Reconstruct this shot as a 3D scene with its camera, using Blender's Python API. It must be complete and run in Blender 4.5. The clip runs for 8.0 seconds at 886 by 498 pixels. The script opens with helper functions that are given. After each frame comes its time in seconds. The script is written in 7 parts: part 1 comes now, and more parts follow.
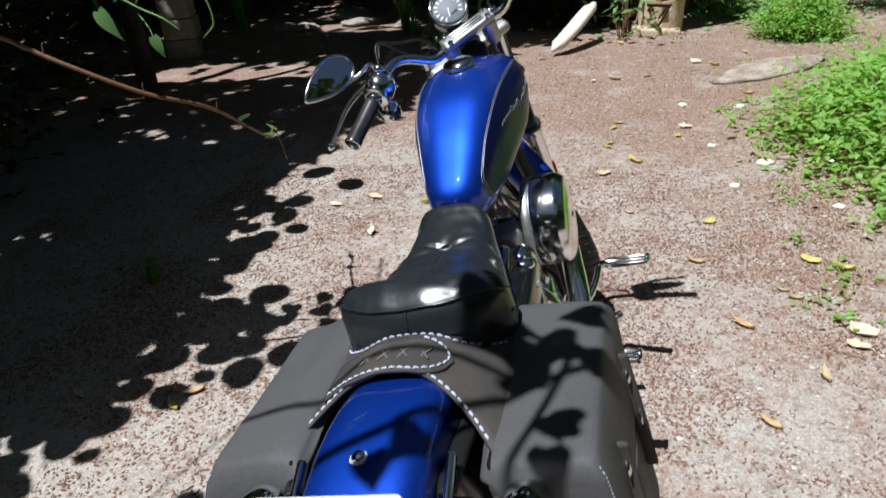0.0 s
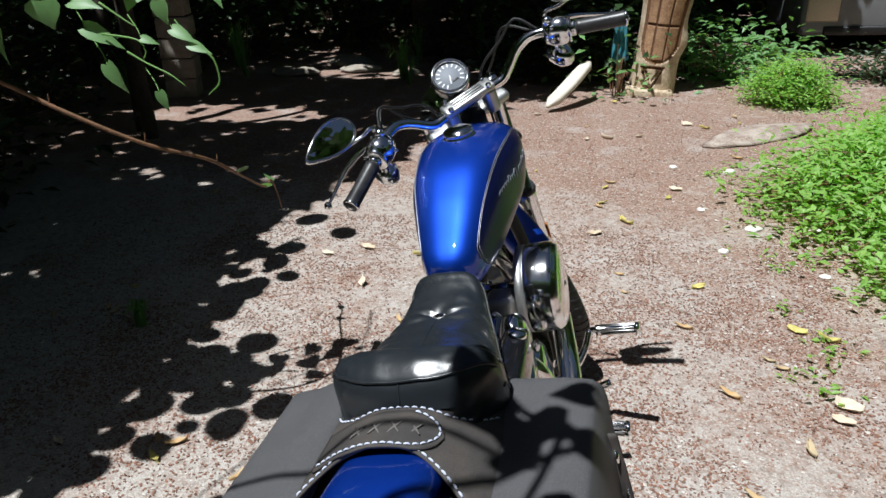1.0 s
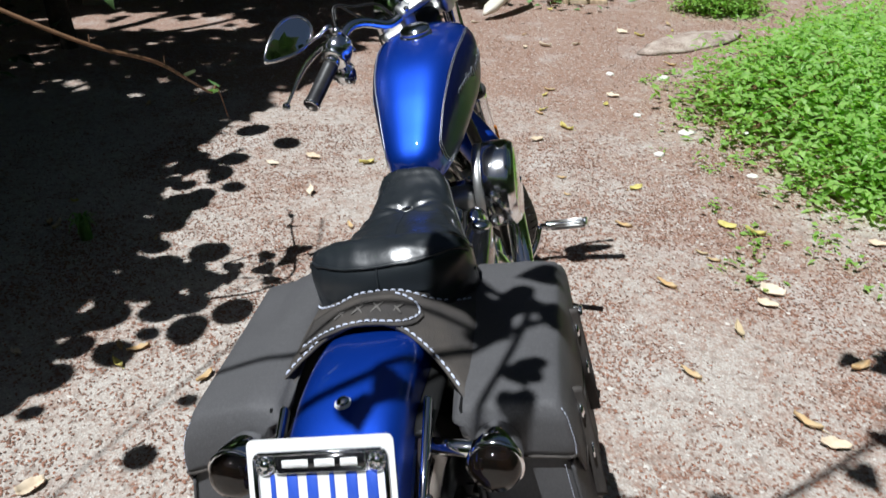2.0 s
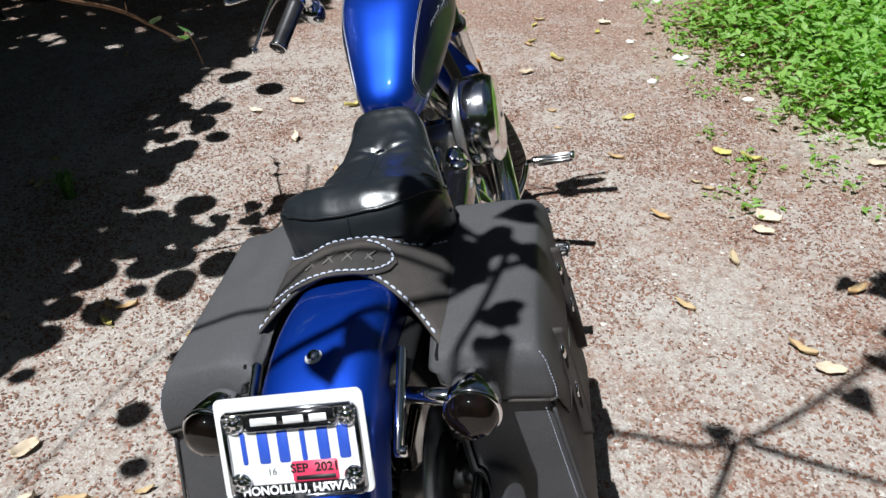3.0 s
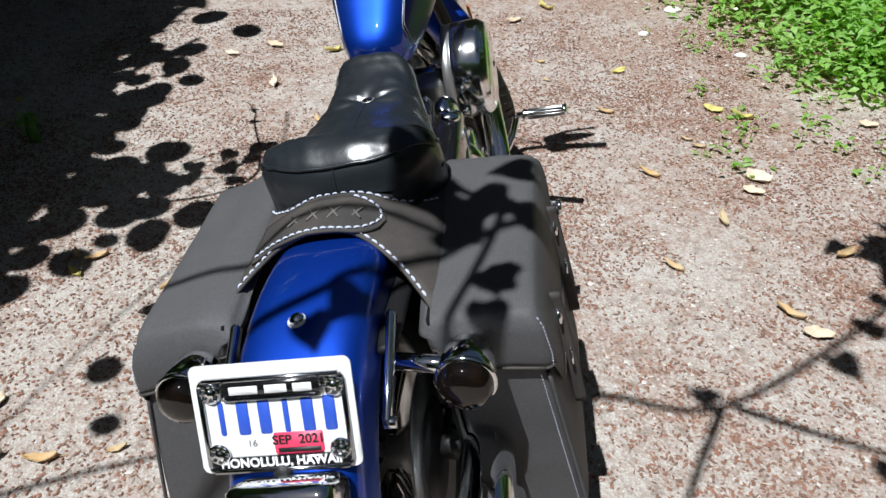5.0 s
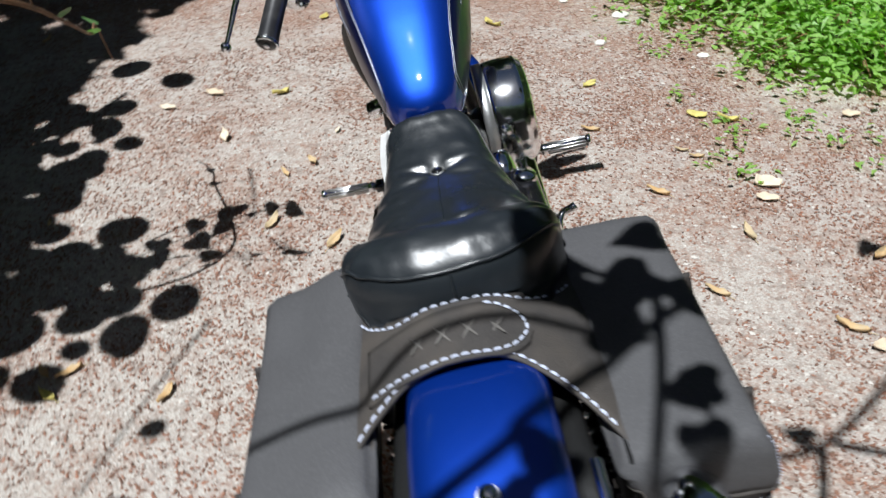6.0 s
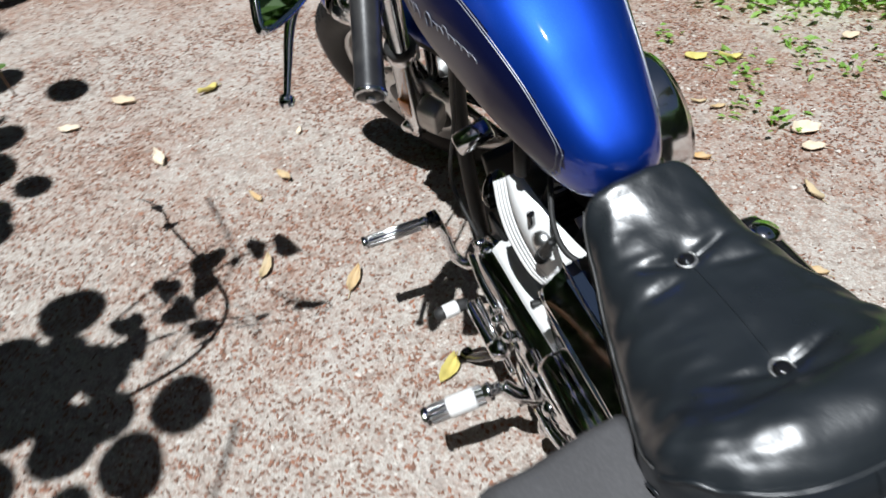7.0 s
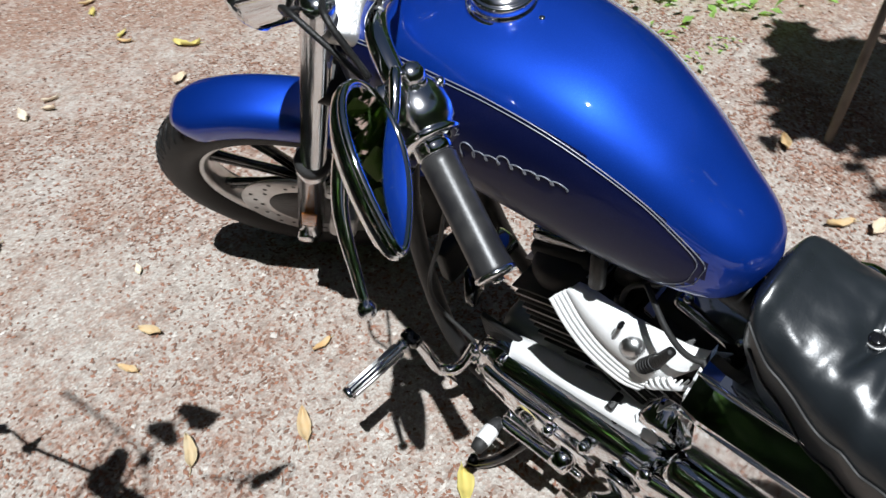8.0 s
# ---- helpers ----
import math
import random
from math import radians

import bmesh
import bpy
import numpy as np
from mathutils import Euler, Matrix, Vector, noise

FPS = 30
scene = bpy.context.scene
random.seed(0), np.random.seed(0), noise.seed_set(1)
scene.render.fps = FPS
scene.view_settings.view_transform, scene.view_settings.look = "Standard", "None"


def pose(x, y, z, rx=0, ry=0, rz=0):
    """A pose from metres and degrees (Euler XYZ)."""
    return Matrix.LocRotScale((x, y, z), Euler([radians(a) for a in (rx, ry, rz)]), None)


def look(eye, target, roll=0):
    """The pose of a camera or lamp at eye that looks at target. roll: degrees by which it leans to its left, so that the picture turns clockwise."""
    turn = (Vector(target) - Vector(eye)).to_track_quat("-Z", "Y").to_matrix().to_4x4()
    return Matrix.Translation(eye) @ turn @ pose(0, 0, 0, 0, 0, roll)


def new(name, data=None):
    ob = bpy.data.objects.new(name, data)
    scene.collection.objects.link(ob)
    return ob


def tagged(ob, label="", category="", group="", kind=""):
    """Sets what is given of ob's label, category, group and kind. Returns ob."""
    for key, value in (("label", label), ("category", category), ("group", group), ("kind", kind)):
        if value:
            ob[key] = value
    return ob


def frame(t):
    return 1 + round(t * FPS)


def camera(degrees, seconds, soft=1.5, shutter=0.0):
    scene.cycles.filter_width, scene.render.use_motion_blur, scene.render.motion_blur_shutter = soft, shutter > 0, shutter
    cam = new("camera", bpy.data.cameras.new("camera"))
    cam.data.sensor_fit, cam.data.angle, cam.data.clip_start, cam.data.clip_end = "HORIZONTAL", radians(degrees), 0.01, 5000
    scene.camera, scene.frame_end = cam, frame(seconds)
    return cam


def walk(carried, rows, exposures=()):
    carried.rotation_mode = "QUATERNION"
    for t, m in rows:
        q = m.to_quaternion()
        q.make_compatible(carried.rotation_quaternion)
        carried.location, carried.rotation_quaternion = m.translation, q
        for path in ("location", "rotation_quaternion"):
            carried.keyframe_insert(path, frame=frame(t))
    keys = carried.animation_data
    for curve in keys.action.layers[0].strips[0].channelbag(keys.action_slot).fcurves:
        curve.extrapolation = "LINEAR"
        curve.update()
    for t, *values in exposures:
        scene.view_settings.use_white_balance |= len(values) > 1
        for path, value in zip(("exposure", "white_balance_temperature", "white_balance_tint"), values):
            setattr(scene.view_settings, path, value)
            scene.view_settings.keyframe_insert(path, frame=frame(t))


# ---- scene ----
cam = camera(63.0, 8.0, shutter=0.3)
PATH = [
    (0, (0.1706, -0.6623, 1.3380), (-0.2832, 1.0680, 0.4440), -4.8),
    (0.5, (0.1702, -0.6429, 1.3950), (-0.2555, 1.1308, 0.5730), -2.6),
    (1, (0.1576, -0.6550, 1.3900), (-0.2691, 1.1318, 0.6010), -1.9),
    (1.5, (0.1596, -0.6679, 1.3820), (-0.1913, 1.0922, 0.5000), -0.9),
    (2, (0.1045, -0.7411, 1.3760), (-0.1269, 0.9766, 0.3780), -0.7),
    (2.2, (0.1076, -0.7547, 1.3670), (-0.1125, 0.9409, 0.3310), -0.8),
    (3.3, (0.1556, -0.6822, 1.3560), (-0.0757, 0.9278, 0.1920), -4.8),
    (3.5, (0.1537, -0.6826, 1.3570), (-0.0567, 0.9168, 0.1750), -4.6),
    (4, (0.1340, -0.6820, 1.3560), (-0.0764, 0.8907, 0.1380), -4.3),
    (4.5, (0.1284, -0.6709, 1.3540), (-0.0646, 0.8883, 0.1160), -3.4),
    (4.7, (0.1323, -0.6608, 1.3440), (-0.0540, 0.8959, 0.1020), -2.0),
    (5.8, (-0.0901, -0.4738, 1.3050), (-0.1484, 1.0794, 0.0450), -2.4),
    (6, (-0.1852, -0.3991, 1.3050), (-0.1118, 1.1750, 0.0730), -3.5),
    (6.5, (-0.3887, -0.1913, 1.2780), (-0.2313, 1.3744, 0.0440), -6.9),
    (7, (-0.5335, 0.1049, 1.2790), (-0.1572, 1.4898, -0.1140), -4.8),
    (7.5, (-0.6885, 0.3607, 1.3070), (0.0595, 1.6143, -0.0600), -4.9),
    (8, (-0.7421, 0.5228, 1.3130), (0.2067, 1.5763, -0.0980), -4.7),
]
walk(cam, [(t, look(eye, target, roll)) for t, eye, target, roll in PATH])

# ---- world and sun ----
TO_SUN = Vector((-0.232, -0.327, 1.0)).normalized()
world = bpy.data.worlds.new("sky")
scene.world = world
world.use_nodes = True
wn = world.node_tree.nodes
wn.clear()
sky = wn.new("ShaderNodeTexSky")
sky.sky_type = "NISHITA"
sky.sun_disc = False
sky.sun_elevation = math.asin(TO_SUN.z)
sky.sun_rotation = math.atan2(TO_SUN.x, TO_SUN.y)
bg = wn.new("ShaderNodeBackground")
bg.inputs["Strength"].default_value = 0.020
wout = wn.new("ShaderNodeOutputWorld")
world.node_tree.links.new(sky.outputs[0], bg.inputs["Color"])
world.node_tree.links.new(bg.outputs[0], wout.inputs["Surface"])
sun = new("sun", bpy.data.lights.new("sun", "SUN"))
sun.data.energy = 5.0
sun.data.angle = radians(0.53)
sun.data.color = (0.95, 0.995, 1.035)
sun.matrix_world = look(TO_SUN * 20, (0, 0, 0))
scene.view_settings.exposure = 0.37


# ---- materials ----
def mat(name, base, rough=0.5, metal=0.0, coat=0.0, spec=0.5, vary=0.0, vary_scale=8.0, grain=0.0, grain_scale=120.0,
        bump=0.0, bump_scale=200.0, rand=0.0, island=0.0, dark=None, coat_rough=0.03, trans=0.0, ior=1.45, rough_vary=0.0):
    """A principled material: variation at two scales, relief, and a shift from piece to piece."""
    m = bpy.data.materials.new(name)
    m.use_nodes = True
    nt = m.node_tree
    n, l = nt.nodes, nt.links
    b = n["Principled BSDF"]
    b.inputs["Roughness"].default_value = rough
    b.inputs["Metallic"].default_value = metal
    b.inputs["Coat Weight"].default_value = coat
    b.inputs["Coat Roughness"].default_value = coat_rough
    b.inputs["Specular IOR Level"].default_value = spec
    b.inputs["Transmission Weight"].default_value = trans
    b.inputs["IOR"].default_value = ior
    b.inputs["Base Color"].default_value = (*base, 1)
    tex = n.new("ShaderNodeTexCoord")
    col = None

    def mixed(prev, other, fac):
        mx = n.new("ShaderNodeMix")
        mx.data_type = "RGBA"
        if prev is None:
            mx.inputs[6].default_value = (*base, 1)
        else:
            l.new(prev, mx.inputs[6])
        mx.inputs[7].default_value = (*other, 1)
        l.new(fac, mx.inputs[0])
        return mx.outputs[2]

    def ramped(src, a, z, k):
        r = n.new("ShaderNodeMapRange")
        r.inputs[1].default_value, r.inputs[2].default_value = a, z
        r.inputs[3].default_value, r.inputs[4].default_value = 0.0, k
        l.new(src, r.inputs[0])
        return r.outputs[0]

    other = dark or tuple(c * 0.45 for c in base)
    if vary:
        t = n.new("ShaderNodeTexNoise")
        t.inputs["Scale"].default_value, t.inputs["Detail"].default_value = vary_scale, 5
        l.new(tex.outputs["Object"], t.inputs["Vector"])
        col = mixed(col, other, ramped(t.outputs[0], 0.38, 0.66, vary))
        if rough_vary:
            r = n.new("ShaderNodeMapRange")
            r.inputs[1].default_value, r.inputs[2].default_value = 0.35, 0.7
            r.inputs[3].default_value, r.inputs[4].default_value = rough, min(1.0, rough + rough_vary)
            l.new(t.outputs[0], r.inputs[0])
            l.new(r.outputs[0], b.inputs["Roughness"])
    if grain:
        t = n.new("ShaderNodeTexNoise")
        t.inputs["Scale"].default_value, t.inputs["Detail"].default_value = grain_scale, 3
        l.new(tex.outputs["Object"], t.inputs["Vector"])
        col = mixed(col, tuple(min(1.0, c * 1.6 + 0.01) for c in base), ramped(t.outputs[0], 0.45, 0.7, grain))
    for amount, node, sock in ((rand, "ShaderNodeObjectInfo", "Random"), (island, "ShaderNodeNewGeometry", "Random Per Island")):
        if amount:
            g = n.new(node)
            col = mixed(col, other, ramped(g.outputs[sock], 0.0, 1.0, amount))
    if col is not None:
        l.new(col, b.inputs["Base Color"])
    if bump:
        t = n.new("ShaderNodeTexNoise")
        t.inputs["Scale"].default_value, t.inputs["Detail"].default_value = bump_scale, 4
        l.new(tex.outputs["Object"], t.inputs["Vector"])
        bp = n.new("ShaderNodeBump")
        bp.inputs["Strength"].default_value, bp.inputs["Distance"].default_value = bump, 0.003
        l.new(t.outputs[0], bp.inputs["Height"])
        l.new(bp.outputs[0], b.inputs["Normal"])
    return m


def leaf_mat(name, base, dark, through_light=0.35, island=0.9, rough=0.45):
    m = mat(name, base, rough, island=island, dark=dark, vary=0.3, vary_scale=30)
    n, l = m.node_tree.nodes, m.node_tree.links
    b, out = n["Principled BSDF"], n["Material Output"]
    tr = n.new("ShaderNodeBsdfTranslucent")
    tr.inputs[0].default_value = (base[0] * 1.1, base[1] * 1.3, base[2] * 0.5, 1)
    mx = n.new("ShaderNodeMixShader")
    mx.inputs[0].default_value = through_light
    l.new(b.outputs[0], mx.inputs[1])
    l.new(tr.outputs[0], mx.inputs[2])
    l.new(mx.outputs[0], out.inputs["Surface"])
    return m


def ground_material():
    """Sandy grit with reddish-brown plant litter, bleached where wheels have run."""
    m = bpy.data.materials.new("gravel_ground")
    m.use_nodes = True
    n, l = m.node_tree.nodes, m.node_tree.links
    b = n["Principled BSDF"]
    b.inputs["Roughness"].default_value = 0.95
    b.inputs["Specular IOR Level"].default_value = 0.2
    tex = n.new("ShaderNodeTexCoord")

    def noise_tex(scale, detail=4):
        t = n.new("ShaderNodeTexNoise")
        t.inputs["Scale"].default_value, t.inputs["Detail"].default_value = scale, detail
        l.new(tex.outputs["Object"], t.inputs["Vector"])
        return t.outputs[0]

    def rng(src, a, z, lo=0.0, hi=1.0):
        r = n.new("ShaderNodeMapRange")
        for i, v in enumerate((a, z, lo, hi)):
            r.inputs[i + 1].default_value = v
        l.new(src, r.inputs[0])
        return r.outputs[0]

    def mix(fac, a, c):
        x = n.new("ShaderNodeMix")
        x.data_type = "RGBA"
        for sock, v in ((6, a), (7, c)):
            if isinstance(v, tuple):
                x.inputs[sock].default_value = (*v, 1)
            else:
                l.new(v, x.inputs[sock])
        l.new(fac, x.inputs[0])
        return x.outputs[2]

    def math_node(op, a, c):
        x = n.new("ShaderNodeMath")
        x.operation = op
        for i, v in enumerate((a, c)):
            if isinstance(v, (int, float)):
                x.inputs[i].default_value = v
            else:
                l.new(v, x.inputs[i])
        return x.outputs[0]

    vor = n.new("ShaderNodeTexVoronoi")
    vor.inputs["Scale"].default_value = 130
    l.new(tex.outputs["Object"], vor.inputs["Vector"])
    sep = n.new("ShaderNodeSeparateColor")
    l.new(vor.outputs["Color"], sep.inputs[0])
    xyz = n.new("ShaderNodeSeparateXYZ")
    l.new(tex.outputs["Object"], xyz.inputs[0])
    # more litter towards the far right side of the clearing, and in loose patches
    patch = noise_tex(1.7, 5)
    side = math_node("ADD", math_node("ADD", math_node("MULTIPLY", xyz.outputs[0], 0.085), math_node("MULTIPLY", xyz.outputs[1], 0.06)), rng(xyz.outputs[1], 3.0, 5.0, 0.0, 0.75))
    litter = rng(math_node("ADD", math_node("ADD", patch, math_node("MULTIPLY", noise_tex(7), 0.6)), side), 0.55, 1.40)
    sand = mix(rng(noise_tex(220, 2), 0.35, 0.65), (0.34, 0.305, 0.268), (0.49, 0.452, 0.41))
    sand = mix(rng(sep.outputs[0], 0.55, 0.95, 0, 0.55), sand, (0.25, 0.185, 0.15))
    red = mix(rng(noise_tex(160, 2), 0.35, 0.65), (0.19, 0.112, 0.082), (0.32, 0.20, 0.15))
    red = mix(rng(sep.outputs[1], 0.6, 0.95, 0, 0.85), red, (0.42, 0.37, 0.32))
    clump = math_node("ADD", math_node("MULTIPLY", sep.outputs[2], 0.18), math_node("ADD", math_node("MULTIPLY", noise_tex(24, 5), 0.55), math_node("MULTIPLY", noise_tex(150, 3), 0.50)))
    speck = rng(math_node("ADD", math_node("MULTIPLY", litter, 0.65), clump), 0.76, 1.06)
    col = mix(speck, sand, red)
    col = mix(rng(noise_tex(26, 6), 0.52, 0.70, 0, 0.6), col, (0.17, 0.125, 0.10))
    col = mix(rng(noise_tex(3.2, 6), 0.55, 0.72, 0, 0.38), col, (0.50, 0.48, 0.45))
    l.new(col, b.inputs["Base Color"])
    bp = n.new("ShaderNodeBump")
    bp.inputs["Strength"].default_value, bp.inputs["Distance"].default_value = 0.8, 0.006
    h = math_node("ADD", math_node("MULTIPLY", vor.outputs["Distance"], 0.6), noise_tex(48, 6))
    l.new(h, bp.inputs["Height"])
    l.new(bp.outputs[0], b.inputs["Normal"])
    return m


GROUND = ground_material()
BLUE = mat("cobalt_metallic_paint", (0.0014, 0.045, 0.385), 0.47, 0.78, coat=1.0, grain=0.25, grain_scale=900, rough_vary=0.06, vary=0.12, vary_scale=5, dark=(0.002, 0.041, 0.29))
NAVY = mat("dark_panel_paint", (0.004, 0.007, 0.045), 0.34, 0.3, coat=0.14, spec=0.18, grain=0.3, grain_scale=700)
CHROME = mat("chrome", (0.86, 0.87, 0.89), 0.035, 1.0, vary=0.2, vary_scale=14, dark=(0.7, 0.7, 0.71), rough_vary=0.05)
ALUMINIUM = mat("polished_aluminium", (0.62, 0.62, 0.62), 0.32, 1.0, vary=0.4, vary_scale=25, dark=(0.4, 0.39, 0.37), bump=0.08)
CAST = mat("silver_cast_metal", (0.5, 0.5, 0.49), 0.45, 0.9, vary=0.5, vary_scale=18, bump=0.2, bump_scale=300)
BLACK_CHROME = mat("dark_chrome", (0.42, 0.43, 0.45), 0.07, 1.0, vary=0.4, vary_scale=10, dark=(0.22, 0.22, 0.23), rough_vary=0.08)
# near-white and barely metallic: sun glare on metal put into the colour
SUNLIT = mat("sunlit_metal", (0.82, 0.82, 0.81), 0.5, 0.12, vary=0.3, vary_scale=30, dark=(0.62, 0.61, 0.6), bump=0.05)
POLISHED = mat("soft_chrome", (0.84, 0.85, 0.87), 0.10, 1.0, vary=0.3, vary_scale=20, dark=(0.68, 0.68, 0.7), rough_vary=0.06)
BRASS = mat("brass", (0.75, 0.55, 0.2), 0.25, 1.0, vary=0.4, vary_scale=30)
BLACK_METAL = mat("black_crinkle_metal", (0.012, 0.012, 0.012), 0.45, 0.0, spec=0.5, bump=0.3, bump_scale=700, vary=0.3)
BLACK_GLOSS = mat("black_gloss", (0.008, 0.008, 0.009), 0.12, 0.0, coat=0.8, vary=0.2)
RUBBER = mat("rubber", (0.018, 0.018, 0.018), 0.6, vary=0.5, vary_scale=20, dark=(0.035, 0.032, 0.03), bump=0.25, bump_scale=350)
TYRE = mat("tyre_rubber", (0.009, 0.009, 0.009), 0.55, spec=0.4, vary=0.5, vary_scale=25, dark=(0.017, 0.016, 0.015), bump=0.25, bump_scale=350)
GRIP = mat("worn_grip_rubber", (0.016, 0.016, 0.018), 0.36, vary=0.8, vary_scale=30, dark=(0.045, 0.044, 0.043), bump=0.06, bump_scale=300)
# near-black colour that paints the shade between bags and mudguard
GAP_SHADE = mat("dull_black_gap_shade", (0.005, 0.005, 0.0055), 0.7, spec=0.15, vary=0.4, vary_scale=20)
SEAT = mat("black_seat_leather", (0.0125, 0.0155, 0.0185), 0.27, spec=0.75, vary=0.5, vary_scale=11, dark=(0.014, 0.018, 0.022), bump=0.13, bump_scale=75, rough_vary=0.10)
PIPING = mat("grey_piping", (0.055, 0.055, 0.055), 0.5, vary=0.4, vary_scale=30)
BAG = mat("faded_black_leather", (0.074, 0.073, 0.076), 0.62, spec=0.35, vary=0.5, vary_scale=6, dark=(0.050, 0.049, 0.051), grain=0.25, grain_scale=300, bump=0.3, bump_scale=420, rough_vary=0.12)
YOKE = mat("worn_brown_black_leather", (0.046, 0.042, 0.040), 0.66, spec=0.3, vary=0.8, vary_scale=16, dark=(0.078, 0.067, 0.058), grain=0.3, grain_scale=350, bump=0.4, bump_scale=380)
TOOLED = mat("tooled_leather_marks", (0.14, 0.13, 0.12), 0.6, vary=0.5, vary_scale=60, bump=0.3)
LACE = mat("pale_lacing", (0.52, 0.56, 0.68), 0.6, vary=0.4, vary_scale=60, dark=(0.35, 0.36, 0.42))
WHITE = mat("white_enamel", (0.72, 0.72, 0.71), 0.35, vary=0.2, vary_scale=20, dark=(0.6, 0.58, 0.55))
PLATE_BLUE = mat("plate_blue", (0.03, 0.09, 0.5), 0.4, vary=0.2)
PINK = mat("red_sticker", (0.75, 0.05, 0.12), 0.45, vary=0.2, vary_scale=40)
INK = mat("black_ink", (0.012, 0.012, 0.012), 0.5, vary=0.2)
STRIPE = mat("silver_stripe", (0.28, 0.30, 0.36), 0.4, 0.4, vary=0.2)
SMOKE = mat("smoked_lens", (0.004, 0.0035, 0.003), 0.05, coat=0.2, vary=0.5, vary_scale=45, dark=(0.014, 0.007, 0.004), spec=0.45)
GLASS = mat("mirror_glass", (0.88, 0.9, 0.9), 0.015, 1.0)
DIAL = mat("dial_face", (0.20, 0.22, 0.25), 0.6, 0.0, vary=0.2)
LENS = mat("headlamp_glass", (0.75, 0.78, 0.8), 0.05, 0.6, vary=0.3, vary_scale=60)
BARK = mat("bark", (0.075, 0.058, 0.045), 0.9, vary=0.8, vary_scale=9, dark=(0.03, 0.024, 0.02), grain=0.4, grain_scale=60, bump=0.9, bump_scale=40)
TWIG = mat("reddish_twig", (0.20, 0.10, 0.05), 0.7, vary=0.6, vary_scale=30, dark=(0.10, 0.06, 0.03), bump=0.4, bump_scale=150)
CARVED = mat("carved_weathered_wood", (0.52, 0.42, 0.30), 0.75, vary=0.8, vary_scale=7, dark=(0.30, 0.20, 0.12), grain=0.5, grain_scale=45, bump=0.6, bump_scale=55)
PANEL = mat("brown_carved_panel", (0.38, 0.23, 0.13), 0.75, vary=0.7, vary_scale=12, dark=(0.20, 0.09, 0.04), grain=0.5, grain_scale=60, bump=0.6, bump_scale=55)
GROOVE = mat("dark_carved_groove", (0.18, 0.09, 0.045), 0.85, vary=0.5, vary_scale=25)
OLDWOOD = mat("grey_brown_timber", (0.34, 0.29, 0.24), 0.85, vary=0.7, vary_scale=12, dark=(0.17, 0.13, 0.10), bump=0.6, bump_scale=60, rand=0.3)
STONE = mat("grey_stone", (0.33, 0.29, 0.24), 0.9, vary=0.7, vary_scale=14, dark=(0.2, 0.17, 0.13), grain=0.4, bump=0.7, bump_scale=70)
SLAB = mat("earthy_stone", (0.38, 0.32, 0.27), 0.95, vary=0.8, vary_scale=9, dark=(0.16, 0.10, 0.075), grain=0.5, grain_scale=90, bump=0.8, bump_scale=90)
CHALK = mat("white_stone", (0.75, 0.73, 0.68), 0.8, vary=0.5, vary_scale=40, dark=(0.5, 0.46, 0.4), bump=0.5, rand=0.3)
CREAM = mat("cream_paint", (0.66, 0.62, 0.53), 0.5, vary=0.5, vary_scale=9, dark=(0.5, 0.45, 0.36), bump=0.15)
TEAL = mat("teal_cloth", (0.05, 0.26, 0.32), 0.8, vary=0.6, vary_scale=20, dark=(0.02, 0.10, 0.14), bump=0.4)
GREY_PAINT = mat("dusty_grey_paint", (0.20, 0.21, 0.22), 0.5, vary=0.5, vary_scale=4, dark=(0.13, 0.13, 0.13))
SHRUB = leaf_mat("shrub_leaves", (0.38, 0.58, 0.18), (0.18, 0.36, 0.08), 0.5)
VINE = leaf_mat("vine_leaves", (0.19, 0.36, 0.14), (0.10, 0.22, 0.07), 0.3)
# leaf colour darkened to carry the deep shade of crowns, beds and undergrowth
SHADE_LEAF = leaf_mat("shade_dark_leaves", (0.032, 0.07, 0.02), (0.012, 0.03, 0.009), 0.06)
WOODS = leaf_mat("woods_leaves", (0.10, 0.19, 0.045), (0.035, 0.075, 0.02), 0.2)
GRASS = leaf_mat("grass_blades", (0.22, 0.40, 0.12), (0.10, 0.24, 0.06), 0.3)
FALLEN = mat("fallen_leaf", (0.50, 0.30, 0.12), 0.7, rand=0.7, dark=(0.42, 0.36, 0.24), vary=0.6, vary_scale=60, bump=0.3)
YELLOW = mat("yellow_fallen_leaf", (0.52, 0.42, 0.13), 0.6, rand=0.4, dark=(0.45, 0.42, 0.12), vary=0.4, vary_scale=60)
PALE = mat("pale_dry_leaf", (0.66, 0.58, 0.46), 0.7, rand=0.5, dark=(0.5, 0.36, 0.22), vary=0.4, vary_scale=60)
CHIP_WHITE = mat("pale_gravel", (0.56, 0.525, 0.48), 0.9, island=0.95, dark=(0.27, 0.205, 0.17))
CHIP_RED = mat("reddish_litter", (0.29, 0.135, 0.085), 0.85, island=0.9, dark=(0.14, 0.088, 0.066))


# ---- mesh helpers ----
def part(name, bm, material, parent=None, label="", smooth=True, more=()):
    """Links a bmesh as one mesh object under a thing or a part."""
    me = bpy.data.meshes.new(name)
    bm.to_mesh(me)
    bm.free()
    for f in me.polygons:
        f.use_smooth = smooth
    for mm in (material, *more):
        me.materials.append(mm)
    ob = new(name, me)
    if parent is not None:
        ob.parent = parent
    if label:
        ob["label"] = label
    return ob


def thing(name, label, category, m=None, group="", kind=""):
    ob = new(name)
    ob.empty_display_size = 0.1
    if m is not None:
        ob.matrix_world = m
    return tagged(ob, label, category, group, kind)


